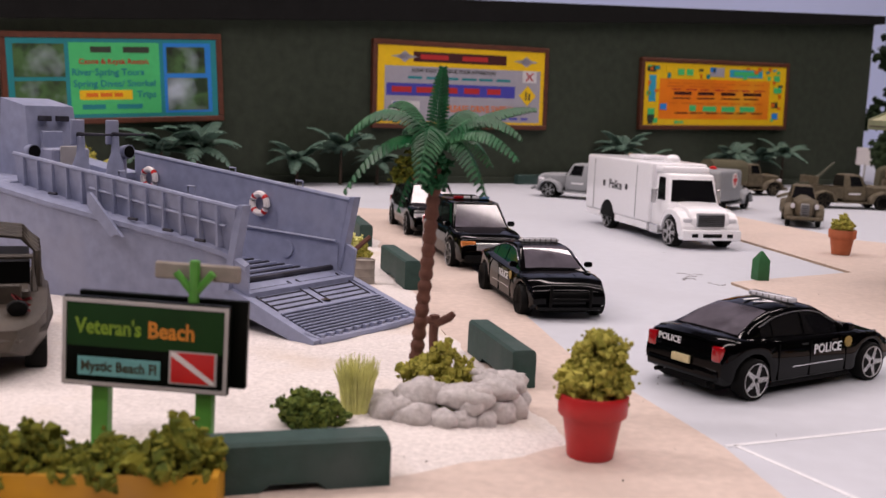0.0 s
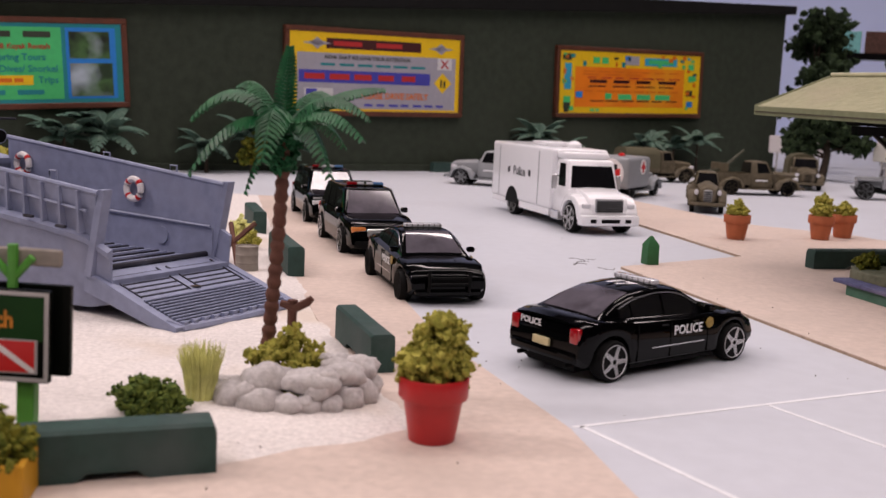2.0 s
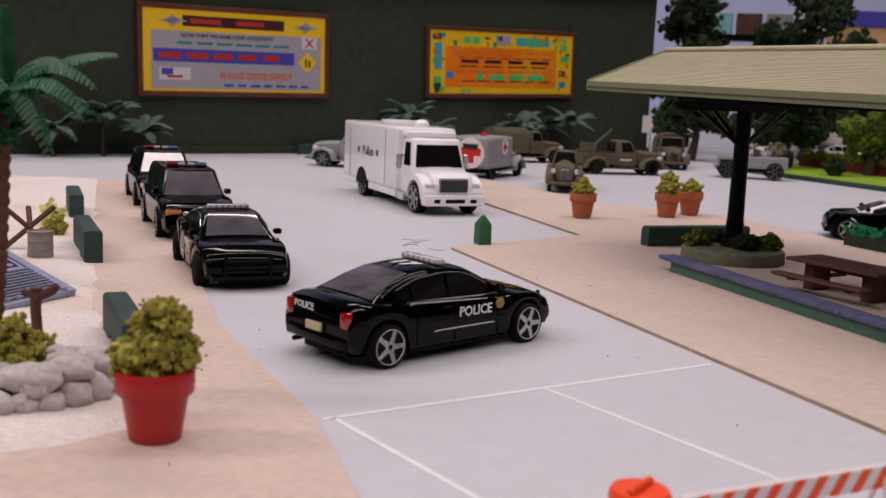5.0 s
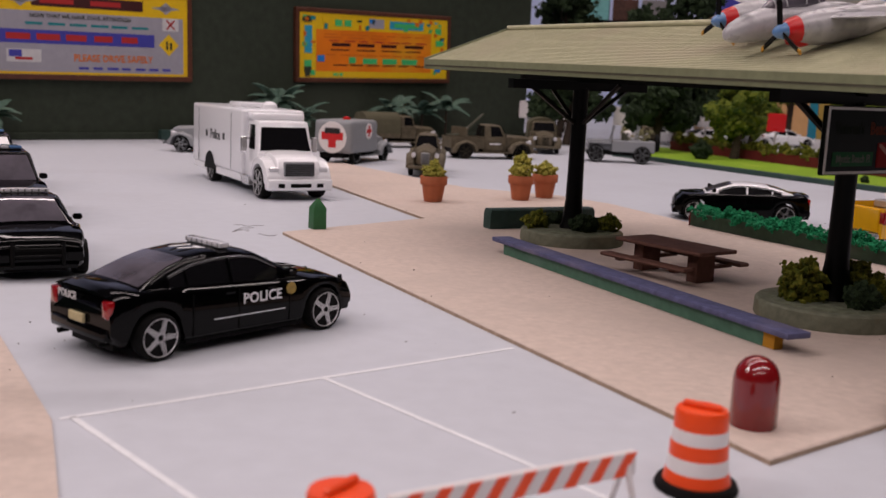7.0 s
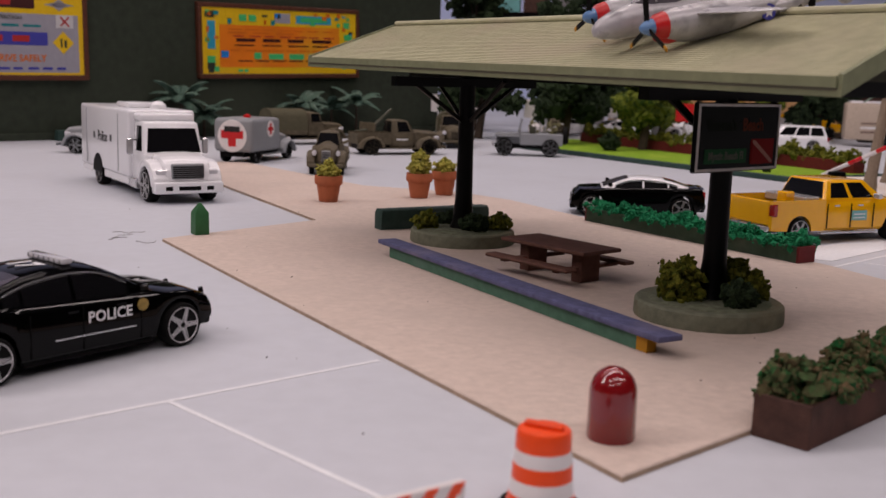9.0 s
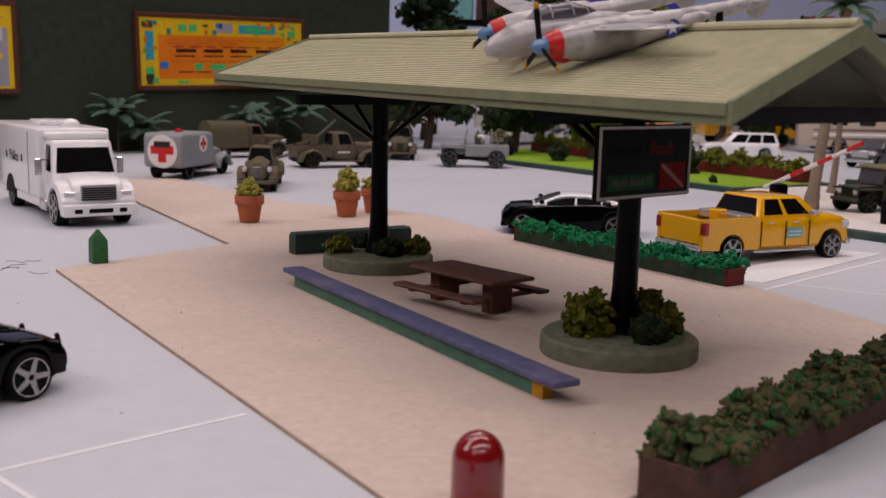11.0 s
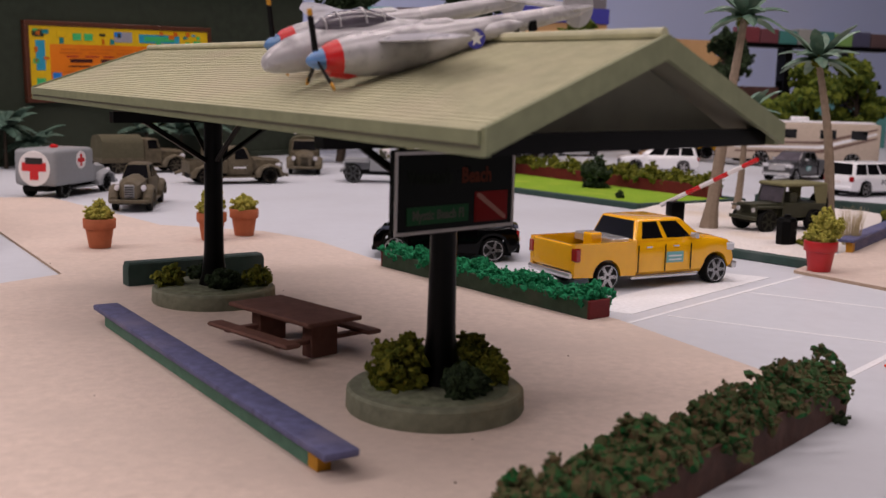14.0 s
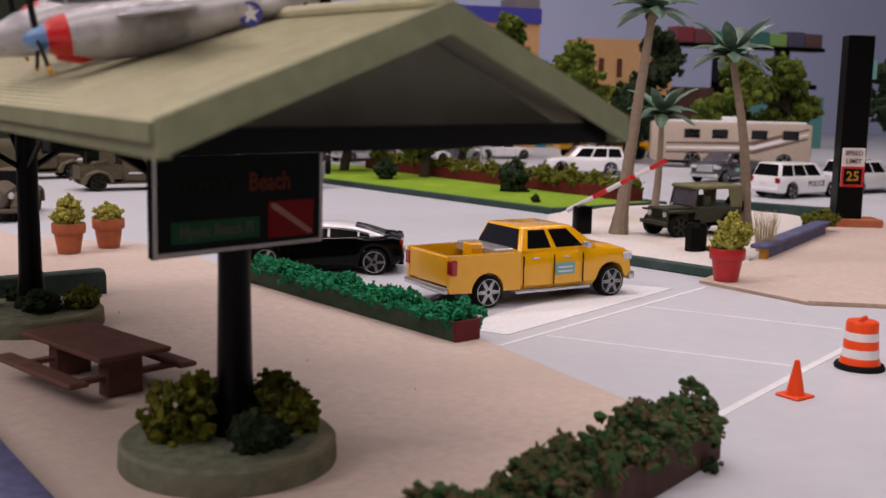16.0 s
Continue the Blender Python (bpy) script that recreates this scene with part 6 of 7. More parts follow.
def beach_sign(t, w, h, ink=SIGN_PRINT, thick=0.16):
    """The printed face of the beach sign; x runs along it, its lower left corner is the origin."""
    part("board", box(-0.08, w + 0.08, 0.0, thick, -0.08, h + 0.08, 0.03), M_SIGNBLK, t)
    for b in ((-0.06, w + 0.06, h - 0.02, h + 0.05), (-0.06, w + 0.06, -0.05, 0.02), (-0.06, 0.01, 0.02, h - 0.02), (w - 0.01, w + 0.06, 0.02, h - 0.02)):
        part("frame", box(b[0], b[1], -0.03, 0.0, b[2], b[3]), M_SIGNFRAME, t, "thin grey frame")
    # on the shelter sign the green face turns black, as its shade
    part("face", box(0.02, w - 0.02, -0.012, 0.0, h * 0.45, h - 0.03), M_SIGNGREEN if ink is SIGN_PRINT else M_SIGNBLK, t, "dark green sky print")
    part("lettering", text_mesh("Veteran's", 0.19 * h, ink[0], wide=0.80, bold=0.025), ink[0], t, at=place(0.27 * w, -0.02, 0.69 * h, 0, 90))
    part("lettering", text_mesh("Beach", 0.20 * h, ink[1], wide=0.86, bold=0.03), ink[1], t, at=place(0.665 * w, -0.02, 0.69 * h, 0, 90))
    part("name_panel", box(0.08 * w, 0.60 * w, -0.02, 0.0, 0.09 * h, 0.32 * h), ink[2], t, "turquoise name panel")
    part("lettering", text_mesh("Mystic Beach Fl", 0.125 * h, M_DKOLIVE, wide=0.86, bold=0.025), M_DKOLIVE, t, at=place(0.34 * w, -0.028, 0.205 * h, 0, 90))
    part("flag_border", box(0.655 * w, 0.955 * w, -0.02, 0.0, 0.06 * h, 0.47 * h), M_SIGNFRAME if ink is SIGN_PRINT else ink[3], t)
    part("flag", box(0.67 * w, 0.94 * w, -0.028, 0.0, 0.08 * h, 0.45 * h), ink[3], t, "red dive flag")
    part("flag_stripe", slab([(0.67 * w, -0.034, 0.45 * h), (0.67 * w, -0.034, 0.405 * h), (0.915 * w, -0.034, 0.08 * h), (0.94 * w, -0.034, 0.08 * h), (0.94 * w, -0.034, 0.12 * h), (0.70 * w, -0.034, 0.45 * h)], 0.01), ink[4], t)


sg = thing("beach_sign", -8.30, 17.60, 1.52, 2, "black beach sign with coloured lettering and a red dive flag", "sign", "beach signs", ry=1.2)
beach_sign(sg, 3.02, 1.55)
part("back_board", box(0.10, 3.35, 0.35, 0.5, -0.02, 1.68, 0.02), M_SIGNBLK, sg)
for x in (0.62, 2.62):
    part("leg", box(x - 0.16, x + 0.16, 0.12, 0.4, -1.45, 0.3, 0.02), M_BRIGHTGREEN, sg, "green post")
part("plank", box(1.55, 3.18, 0.30, 0.42, 2.02, 2.34, 0.03), M_WOOD, sg, "grey wooden plank")
part("plank_post", box(2.2, 2.35, 0.34, 0.46, 1.5, 2.1), M_WOOD, sg)
bm = tube([(2.35, 0.2, 1.6), (2.35, 0.2, 2.42)], 0.10, 8)
tube([(2.35, 0.2, 1.78), (2.0, 0.2, 2.18)], 0.075, 8, bm)
tube([(2.35, 0.2, 1.78), (2.70, 0.2, 2.2)], 0.075, 8, bm)
part("arrow", bm, M_BRIGHTGREEN, sg, "green downward arrow")

sg2 = thing("beach_sign", 22.72, 27.93, 4.38, 27.0, "beach sign on the shelter post, its print darkened as in shade", "sign", "beach signs")
beach_sign(sg2, 3.62, 1.68, SHADED_PRINT)
part("bracket", box(1.5, 2.0, 0.16, 0.85, 0.6, 1.0), M_POSTBLK, sg2)

# bench and picnic table under the shelter
A, B = Vector((16.9, 39.68)), Vector((20.97, 25.52))
d = B - A
bench = thing("long_bench", A.x, A.y, 0.12, math.degrees(math.atan2(d.y, d.x)), "long low bench with a worn blue top and green side", "bench")
L = d.length
part("top", box(-0.35, L + 0.25, -0.36, 0.40, 0.40, 0.56, 0.04, seg=2), M_BENCHTOP, bench, "worn blue plank")
part("support", box(0.3, L - 0.75, -0.20, 0.10, 0.0, 0.40, 0.01), M_BENCHSIDE, bench, "green upright plank")
part("end_block", box(L - 0.75, L - 0.35, -0.20, 0.10, 0.0, 0.40, 0.01), M_BENCHEND, bench, "yellow end block")

tb = thing("picnic_table", 21.9, 35.7, 0.12, -63, "dark brown wooden picnic table with attached benches", "picnic table")
part("tabletop", box(-1.9, 1.9, -0.93, 0.93, 0.98, 1.10, 0.03), M_TABLE, tb)
for s in (-1, 1):
    part("seat", box(-1.9, 1.9, s * 1.4 - 0.26, s * 1.4 + 0.26, 0.50, 0.62, 0.05), M_TABLE, tb)
for x in (-1.2, 1.2):
    part("seat_beam", box(x - 0.12, x + 0.12, -1.45, 1.45, 0.40, 0.51), M_TABLE, tb)
    part("leg", box(x - 0.22, x + 0.22, -0.45, 0.45, 0.0, 0.98, 0.02), M_TABLE, tb)

# ---- twin-boom aeroplane on the roof ----
pl = thing("model_aeroplane", 21.80, 29.17, 8.30, 186.5, "silver twin-boom propeller aeroplane model with red cowls on the roof", "aeroplane", rx=-7.5, ry=10)


def round_body(stations, seg=18, squash=1.0):
    return loft([[(x, y + r * math.cos(a), z + r * squash * math.sin(a)) for a in np.linspace(0, 2 * math.pi, seg + 1)[:-1]] for x, y, z, r in stations])


def aerofoil(root, tip, n=9):
    """A wing from root to tip; each end is leading x, trailing x, y, z, thickness."""
    rings = []
    for k in range(n):
        u = k / (n - 1)
        le, te, y, z, th = [p + (q - p) * u for p, q in zip(root, tip)]
        if u > 0.85:
            w = (u - 0.85) / 0.15
            le, te, th = le - 0.35 * w * w * abs(le - te), te + 0.15 * w * w * abs(le - te), th * (1 - 0.7 * w)
        c = te - le
        rings.append([(le + c * f, y, z + th * t) for f, t in ((0, 0), (0.06, 0.45), (0.25, 0.8), (0.5, 0.7), (1, 0.05), (1, -0.05), (0.5, -0.35), (0.2, -0.45), (0.05, -0.3))])
    return loft(rings)


ENGINE_Y, FIN_X = 1.5, -4.9
for s in (-1, 1):
    y = s * ENGINE_Y
    boom = part("boom", round_body([(0.66, y, 0, 0.335), (0.5, y, 0, 0.38), (0.1, y, -0.02, 0.45), (-0.6, y, -0.02, 0.47), (-1.4, y, 0.02, 0.41), (-2.0, y, 0.07, 0.33), (-2.6, y, 0.11, 0.27), (-3.6, y, 0.18, 0.21), (FIN_X, y, 0.25, 0.15), (FIN_X - 0.35, y, 0.27, 0.06)]), M_SILVER, pl)
    part("cowl", round_body([(0.95, y, 0, 0.23), (0.85, y, 0, 0.30), (0.62, y, 0, 0.355), (0.55, y, 0, 0.25)]), M_RED, boom, "red cowl ring")
    part("chin_scoop", round_body([(0.86, y, -0.2, 0.16), (0.5, y, -0.28, 0.19), (0.1, y, -0.3, 0.12), (-0.2, y, -0.3, 0.03)], 12), M_RED, boom, "red chin scoop")
    part("spinner", round_body([(1.30, y, 0, 0.02), (1.26, y, 0, 0.09), (1.18, y, 0, 0.15), (1.05, y, 0, 0.20), (0.93, y, 0, 0.23)]), M_BLUELAMP, boom, "blue spinner")
    part("turbo_fairing", round_body([(-1.0, y, 0.30, 0.05), (-1.3, y, 0.34, 0.16), (-1.8, y, 0.32, 0.16), (-2.2, y, 0.28, 0.04)], 12), M_SILVER, boom)
    part("radiator", round_body([(-2.5, y + s * 0.2, 0.09, 0.10), (-2.7, y + s * 0.22, 0.10, 0.17), (-3.1, y + s * 0.2, 0.13, 0.16), (-3.5, y + s * 0.15, 0.16, 0.06)], 12), M_SILVER, boom)
    for k in range(3):
        a = math.radians(90 + 120 * k + 4 * s)
        bl = box(-0.025, 0.025, -0.085, 0.085, 0.1, 0.86, 0.02)
        tp = box(-0.027, 0.027, -0.07, 0.07, 0.86, 1.0, 0.02)
        m = Matrix.Translation((1.08, y, 0)) @ Matrix.Rotation(a - math.pi / 2, 4, "X") @ Matrix.Rotation(0.35, 4, "Z")
        blade = part("propeller_blade", turned(bl, m), M_UNDER, boom)
        part("blade_tip", turned(tp, m), M_BENCHEND, blade, "yellow blade tip")
    part("tail_fin", loft([[(FIN_X - 0.05 - kk * 0.38 * math.cos(a), y + o, 0.33 + kk * 0.47 * math.sin(a)) for a in np.linspace(0, 2 * math.pi, 21)[:-1]] for o, kk in ((-0.05, 0.8), (-0.03, 1.0), (0.03, 1.0), (0.05, 0.8))]), M_SILVER, pl, "rounded tail fin")
    for x in (-3.15, -3.6):
        rr = 0.232 - 0.05 * (-x - 3.2)
        side = sorted((y + s * rr * 0.72, y + s * (rr + 0.012)))
        part("dark_stripe", box(x - 0.2, x, side[0], side[1], -0.04, 0.19, 0.02), M_UNDER, pl, "dark square on the boom")
    for x in (-2.75, -2.95):
        part("bar", box(x - 0.13, x, y + s * 0.268 - 0.02, y + s * 0.268 + 0.02, 0.02, 0.24), M_AMBGREY, pl)
    part("wing", aerofoil((0.1, -1.75, 0.0, 0.06, 0.15), (-0.4, -0.95, s * 4.5, 0.50, 0.07)), M_SILVER, pl)
    mark = part("roundel", turned(lathe([(0.001, 0), (0.21, 0), (0.21, 0.02), (0.001, 0.02)], 18), Matrix.Rotation(radians(-90 * s), 4, "X")), P_NVY, pl, "navy roundel with a white star", at=place(-2.3, y + s * 0.27, 0.0))
    star = [(0.17 * (1 if k % 2 == 0 else 0.42) * math.sin(k * math.pi / 5), 0.0, 0.17 * (1 if k % 2 == 0 else 0.42) * math.cos(k * math.pi / 5)) for k in range(10)]
    part("star", loft([[(x, s * 0.012, z) for x, _, z in star], [(x, s * 0.03, z) for x, _, z in star]]), M_LETTER, mark)
part("nacelle", round_body([(1.80, 0, -0.16, 0.04), (1.75, 0, -0.15, 0.15), (1.58, 0, -0.12, 0.26), (1.2, 0, -0.06, 0.37), (0.6, 0, 0.0, 0.44), (0.0, 0, 0.02, 0.46), (-1.0, 0, 0.02, 0.42), (-1.8, 0, 0.05, 0.27), (-2.5, 0, 0.08, 0.05)]), M_SILVER, pl, "central cockpit pod")
canopy = part("canopy", round_body([(0.75, 0, 0.33, 0.03), (0.4, 0, 0.40, 0.22), (0.1, 0, 0.42, 0.29), (-0.5, 0, 0.42, 0.30), (-1.0, 0, 0.36, 0.20), (-1.4, 0, 0.30, 0.04)]), M_GLASSLIGHT, pl, "glazed canopy")
for x, r, z in ((0.38, 0.23, 0.40), (0.08, 0.297, 0.42), (-0.5, 0.307, 0.42), (-0.95, 0.22, 0.36)):
    part("canopy_frame", tube([(x, r * math.cos(a), z + r * math.sin(a)) for a in np.linspace(0.0, math.pi, 11)], 0.022, 5), M_SILVER, canopy)
part("tailplane", box(FIN_X - 0.3, FIN_X + 0.22, -1.75, 1.75, 0.26, 0.34, 0.03), M_SILVER, pl)


# ---- landing craft on the beach ----
lc = thing("landing_craft", -4.3, 29.45, 0.0, -29, "blue-grey landing craft model with its bow ramp down on the sand", "landing craft")


def sheer(x, bow, stern, reach=15.0):
    return bow + (stern - bow) * min(1.5, max(0, (-x - 3.0) / (reach - 3.0)))


# hull with flared near side: rings from bow to stern
rings = []
for x in (-2.7, -3.6, -5, -7, -9, -11, -13, -15, -18, -21, -23):
    beam = 2.55 + 0.95 * min(1, max(0, (-x - 2.7) / 9))
    zt = min(sheer(x, 2.48, 3.85), 2.12 + 0.42 * (-x - 2.7))
    zc = 0.55 if x > -3 else max(0.12, 0.5 - 0.04 * (-x))
    rings.append([(x, -beam * 0.92, zc), (x, -beam, zt - 0.25), (x, -beam - 0.06, zt - 0.2), (x, -beam - 0.06, zt - 0.06), (x, -beam + 0.06, zt), (x, -2.42, zt), (x, -2.42, 1.25), (x, 2.42, 1.25), (x, 2.42, zt), (x, beam, zt), (x, beam * 0.92, zc)])
part("hull", loft(rings), M_NAVY, lc)
for s in (-1, 1):
    top = [(-3.0, sheer(-3.0, 3.75, 4.80)), (-13.6, sheer(-13.6, 3.75, 4.80))]
    pts = [(-3.35, 2.1), (-3.0, top[0][1]), (-13.6, top[1][1]), (-13.6, 2.2)]
    y = s * 2.42
    lean = [0.0, -0.30, -0.30, 0.0] if s < 0 else [0.0] * 4
    part("bulwark", loft([[(x, y - 0.05 + e, z) for (x, z), e in zip(pts, lean)], [(x, y + 0.05 + e, z) for (x, z), e in zip(pts, lean)]]), M_NAVY, lc, "tall side bulwark")
    part("top_rail", tube([(-2.95, y + lean[1], top[0][1]), (-8.3, y + lean[1], (top[0][1] + top[1][1]) / 2), (-13.7, y + lean[1], top[1][1])], 0.085, 8), M_NAVY, lc)
    n = 13
    for k in range(n):
        x = -3.7 - 0.78 * k
        zt = sheer(x, 3.75, 4.80)
        zb = sheer(x, 2.48, 3.85)
        part("stiffener", loft([[(x - 0.05, -2.80, zb), (x + 0.05, -2.80, zb), (x + 0.05, -2.5, zb), (x - 0.05, -2.5, zb)], [(x - 0.05, -2.86, zt - 0.04), (x + 0.05, -2.86, zt - 0.04), (x + 0.05, -2.7, zt - 0.04), (x - 0.05, -2.7, zt - 0.04)]]) if s < 0 else box(x - 0.04, x + 0.04, 2.46, 2.68, sheer(x, 2.48, 3.85), zt - 0.05), M_NAVY, lc)
    if s < 0:
        part("mid_rail", tube([(-3.4, -2.74, 3.2), (-6.5, -2.74, 3.5), (-9.6, -2.74, 3.82)], 0.05, 6), M_NAVY, lc)
        for x in (-4.2, -5.6, -7.2, -9.0, -11.2):
            part("deck_cleat", tube([(x - 0.2, -2.98, sheer(x, 2.48, 3.85) + 0.1), (x + 0.2, -2.98, sheer(x, 2.48, 3.85) + 0.1)], 0.05, 6), M_NAVYDK, lc, "small dark deck cleat")
    part("bow_frame", loft([[(x, s * 2.38, z), (x, s * 2.70, z), (x - 0.26, s * 2.70, z), (x - 0.26, s * 2.38, z)] for x, z in ((-3.3, 1.3), (-2.75, 3.85))]), M_NAVY, lc, "heavy ramp frame")
    part("inner_wall", box(-13.5, -3.35, s * 2.36 - 0.04, s * 2.36 + 0.04, 1.3, 2.3), M_NAVY, lc)
    part("inner_rail", tube([(-3.4, s * 2.28, 2.35), (-13.4, s * 2.28, 2.55)], 0.05, 6), M_NAVY, lc)
    for x in (-5.2, -8.4):
        part("cleat", tube([(x - 0.15, s * 2.42, 3.95 + 0.07 * (-x - 5)), (x - 0.15, s * 2.42, 4.2 + 0.07 * (-x - 5)), (x + 0.15, s * 2.42, 4.2 + 0.07 * (-x - 5)), (x + 0.15, s * 2.42, 3.95 + 0.07 * (-x - 5))], 0.035, 6), M_NAVY, lc)
part("bracket", side_plate([(-7.6, 2.55), (-7.35, 2.5), (-8.9, 3.75), (-9.05, 3.7), (-9.0, 3.3), (-7.9, 2.45)], -3.28, 0.1), M_NAVY, lc)
part("cargo_floor", box(-13.6, -3.5, -2.4, 2.4, 1.2, 1.3), M_NAVY, lc)
for k in range(26):
    x = -3.75 - 0.36 * k
    part("floor_slat", box(x - 0.06, x + 0.06, -1.0, 2.1, 1.3, 1.37), M_NAVYDK if k % 2 else M_NAVY, lc)
    part("floor_slat", box(x - 0.06, x + 0.06, -2.2, -1.25, 1.3, 1.37), M_NAVYDK if k % 2 else M_NAVY, lc)


def on_ramp(x, y, z):
    """A point on the lowered ramp: x runs from the bow edge back to the hinge."""
    u = x / 3.85
    return (-3.65 * u, y, 0.24 + 1.16 * u + z)


ramp_bm = loft([[on_ramp(0.15, -2.4, -0.2), on_ramp(0.15, 2.4, -0.2), on_ramp(3.8, 2.4, -0.35), on_ramp(3.8, -2.4, -0.35)], [on_ramp(0.15, -2.4, 0.0), on_ramp(0.15, 2.4, 0.0), on_ramp(3.8, 2.4, 0.0), on_ramp(3.8, -2.4, 0.0)]])
ramp = part("ramp", ramp_bm, M_NAVY, lc, "lowered bow ramp")
for y0, y1 in ((-2.62, -2.34), (2.34, 2.62)):
    part("ramp_beam", loft([[on_ramp(0.1, y0, -0.28), on_ramp(0.1, y1, -0.28), on_ramp(3.85, y1, -0.55), on_ramp(3.85, y0, -0.55)], [on_ramp(0.0, y0, 0.06), on_ramp(0.0, y1, 0.06), on_ramp(3.85, y1, 0.06), on_ramp(3.85, y0, 0.06)]]), M_NAVY, ramp)
part("ramp_edge", tube([on_ramp(0.5, -2.5, 0.0), on_ramp(0.08, -2.3, -0.05), on_ramp(0.0, 0, -0.05), on_ramp(0.08, 2.3, -0.05), on_ramp(0.5, 2.5, 0.0)], 0.13, 8), M_NAVY, ramp)
# dark sheet below the bars: shade of the gaps given as colour
part("grating_bed", loft([[on_ramp(0.2, -2.25, 0.0), on_ramp(0.2, 2.25, 0.0), on_ramp(1.72, 2.25, 0.0), on_ramp(1.72, -2.25, 0.0)], [on_ramp(0.2, -2.25, 0.02), on_ramp(0.2, 2.25, 0.02), on_ramp(1.72, 2.25, 0.02), on_ramp(1.72, -2.25, 0.02)]]), M_NAVYDK, ramp)
for k in range(10):
    x = 0.22 + 0.157 * k
    part("grating_bar", tube([on_ramp(x, -2.3, 0.06), on_ramp(x, 2.3, 0.06)], 0.038, 6), M_NAVY, ramp)
for k in range(12):
    part("ramp_tooth", box(-0.09, 0.09, -0.08, 0.08, -0.05, 0.14), M_NAVY, ramp, at=place(*on_ramp(0.12, -2.2 + 0.4 * k, 0.0)))
for y0, y1 in ((-2.1, -0.25), (0.25, 2.1)):
    for k in range(6):
        x = 1.95 + 0.26 * k
        part("ramp_groove", loft([[on_ramp(x, y0, 0.0), on_ramp(x, y1, 0.0), on_ramp(x + 0.05, y1, 0.0), on_ramp(x + 0.05, y0, 0.0)], [on_ramp(x, y0, 0.025), on_ramp(x, y1, 0.025), on_ramp(x + 0.05, y1, 0.025), on_ramp(x + 0.05, y0, 0.025)]]), M_NAVYDK, ramp)
    for y in (y0 - 0.05, y1 + 0.05):
        part("ramp_seam", tube([on_ramp(1.9, y, 0.02), on_ramp(3.45, y, 0.02)], 0.025, 5), M_NAVYDK, ramp)
part("hinge", tube([(-3.62, -2.4, 1.42), (-3.62, 2.4, 1.42)], 0.11, 8), M_NAVYDK, lc)
part("rust_patch", lathe([(0.001, 0), (0.16, 0), (0.001, 0.012)], 12), M_BARK, ramp, at=place(*on_ramp(2.05, 0.1, 0.02)))


def life_ring(x, y, z):
    seg, bm_r, bm_w = 28, bmesh.new(), bmesh.new()
    for k in range(4):
        for off, wide, bm in ((0, 0.30, bm_r), (0.30, math.pi / 2 - 0.30, bm_w)):
            a = np.linspace(0, wide, 7) + off + k * math.pi / 2 + 0.6
            tube([(x + 0.34 * math.cos(t), y, z + 0.34 * math.sin(t)) for t in a], 0.115, 8, bm)
    ring = part("life_ring", bm_w, M_WHITEBAND, lc, "white and red life ring")
    part("red_band", bm_r, M_RED, ring)


life_ring(-6.85, 2.22, 3.3)
life_ring(-12.6, 2.22, 3.75)
part("porthole", turned(lathe([(0.20, 0), (0.30, 0), (0.30, 0.08), (0.20, 0.08)], 20), Matrix.Translation((-5.6, 2.34, 1.85)) @ Matrix.Rotation(radians(90), 4, "X")), M_NAVY, lc)
part("stern_deck", box(-22.5, -13.5, -3.0, 3.0, 3.3, 3.75, 0.05), M_NAVY, lc)
part("bulkhead", box(-13.7, -13.5, -2.42, 2.42, 1.25, 3.9), M_NAVY, lc)
wh = part("wheelhouse", loft([[(-16.9, -1.25, 3.7), (-14.9, -1.25, 3.7), (-14.9, 0.9, 3.7), (-16.9, 0.9, 3.7)], [(-16.8, -1.2, 6.55), (-15.3, -1.2, 6.3), (-15.3, 0.85, 6.3), (-16.8, 0.85, 6.55)]]), M_NAVY, lc, "boxy armoured wheelhouse")
for y in (-0.75, 0.0):
    part("vision_slot", box(-15.2, -14.95, y, y + 0.42, 5.75, 5.95), M_NAVYDK, wh)
part("door", box(-14.98, -14.86, -0.8, 0.1, 3.9, 5.4, 0.03), M_NAVY, wh)
part("front_box", box(-14.9, -14.1, -0.9, 0.7, 3.7, 4.8, 0.06), M_NAVY, lc)
part("front_plate", box(-14.12, -14.04, -0.6, 0.3, 4.2, 4.9, 0.02), M_SIGNFRAME, lc)
for x, y, z in ((-13.9, -2.1, 4.6), (-13.2, 1.4, 4.6)):
    part("vent_pipe", tube([(x, y, 3.6), (x, y, z), (x + 0.15, y, z + 0.15), (x + 0.45, y, z + 0.15)], [0.2, 0.2, 0.22, 0.27], 12), M_NAVY, lc, "cowl vent")
    part("vent_mouth", turned(lathe([(0.001, 0), (0.23, 0), (0.23, 0.02), (0.001, 0.02)], 14), Matrix.Translation((x + 0.455, y, z + 0.15)) @ Matrix.Rotation(radians(90), 4, "Y")), M_UNDER, lc)
for y in (-0.6, 0.9):
    part("gun_mount", lathe([(0.36, 3.7), (0.30, 4.3), (0.16, 4.7), (0.12, 5.3), (0.001, 5.35)], 14), M_NAVY, lc, at=place(-12.9, y, 0.0))
    part("gun_barrel", tube([(-13.2, y, 5.35), (-12.7, y, 5.40), (-11.2, y, 5.45)], [0.12, 0.06, 0.035], 8), M_NAVYDK, lc)
    part("gun_shield", box(-13.15, -13.05, y - 0.28, y + 0.28, 5.0, 5.9, 0.03), M_NAVY, lc)
bm = tube([(-15.2, -3.0, 3.4), (-15.2, -3.0, 3.75)], 0.1, 8)
tube([(-15.7, -3.0, 3.4), (-15.7, -3.0, 3.75)], 0.1, 8, bm)
part("bollard_pair", bm, M_NAVY, lc)
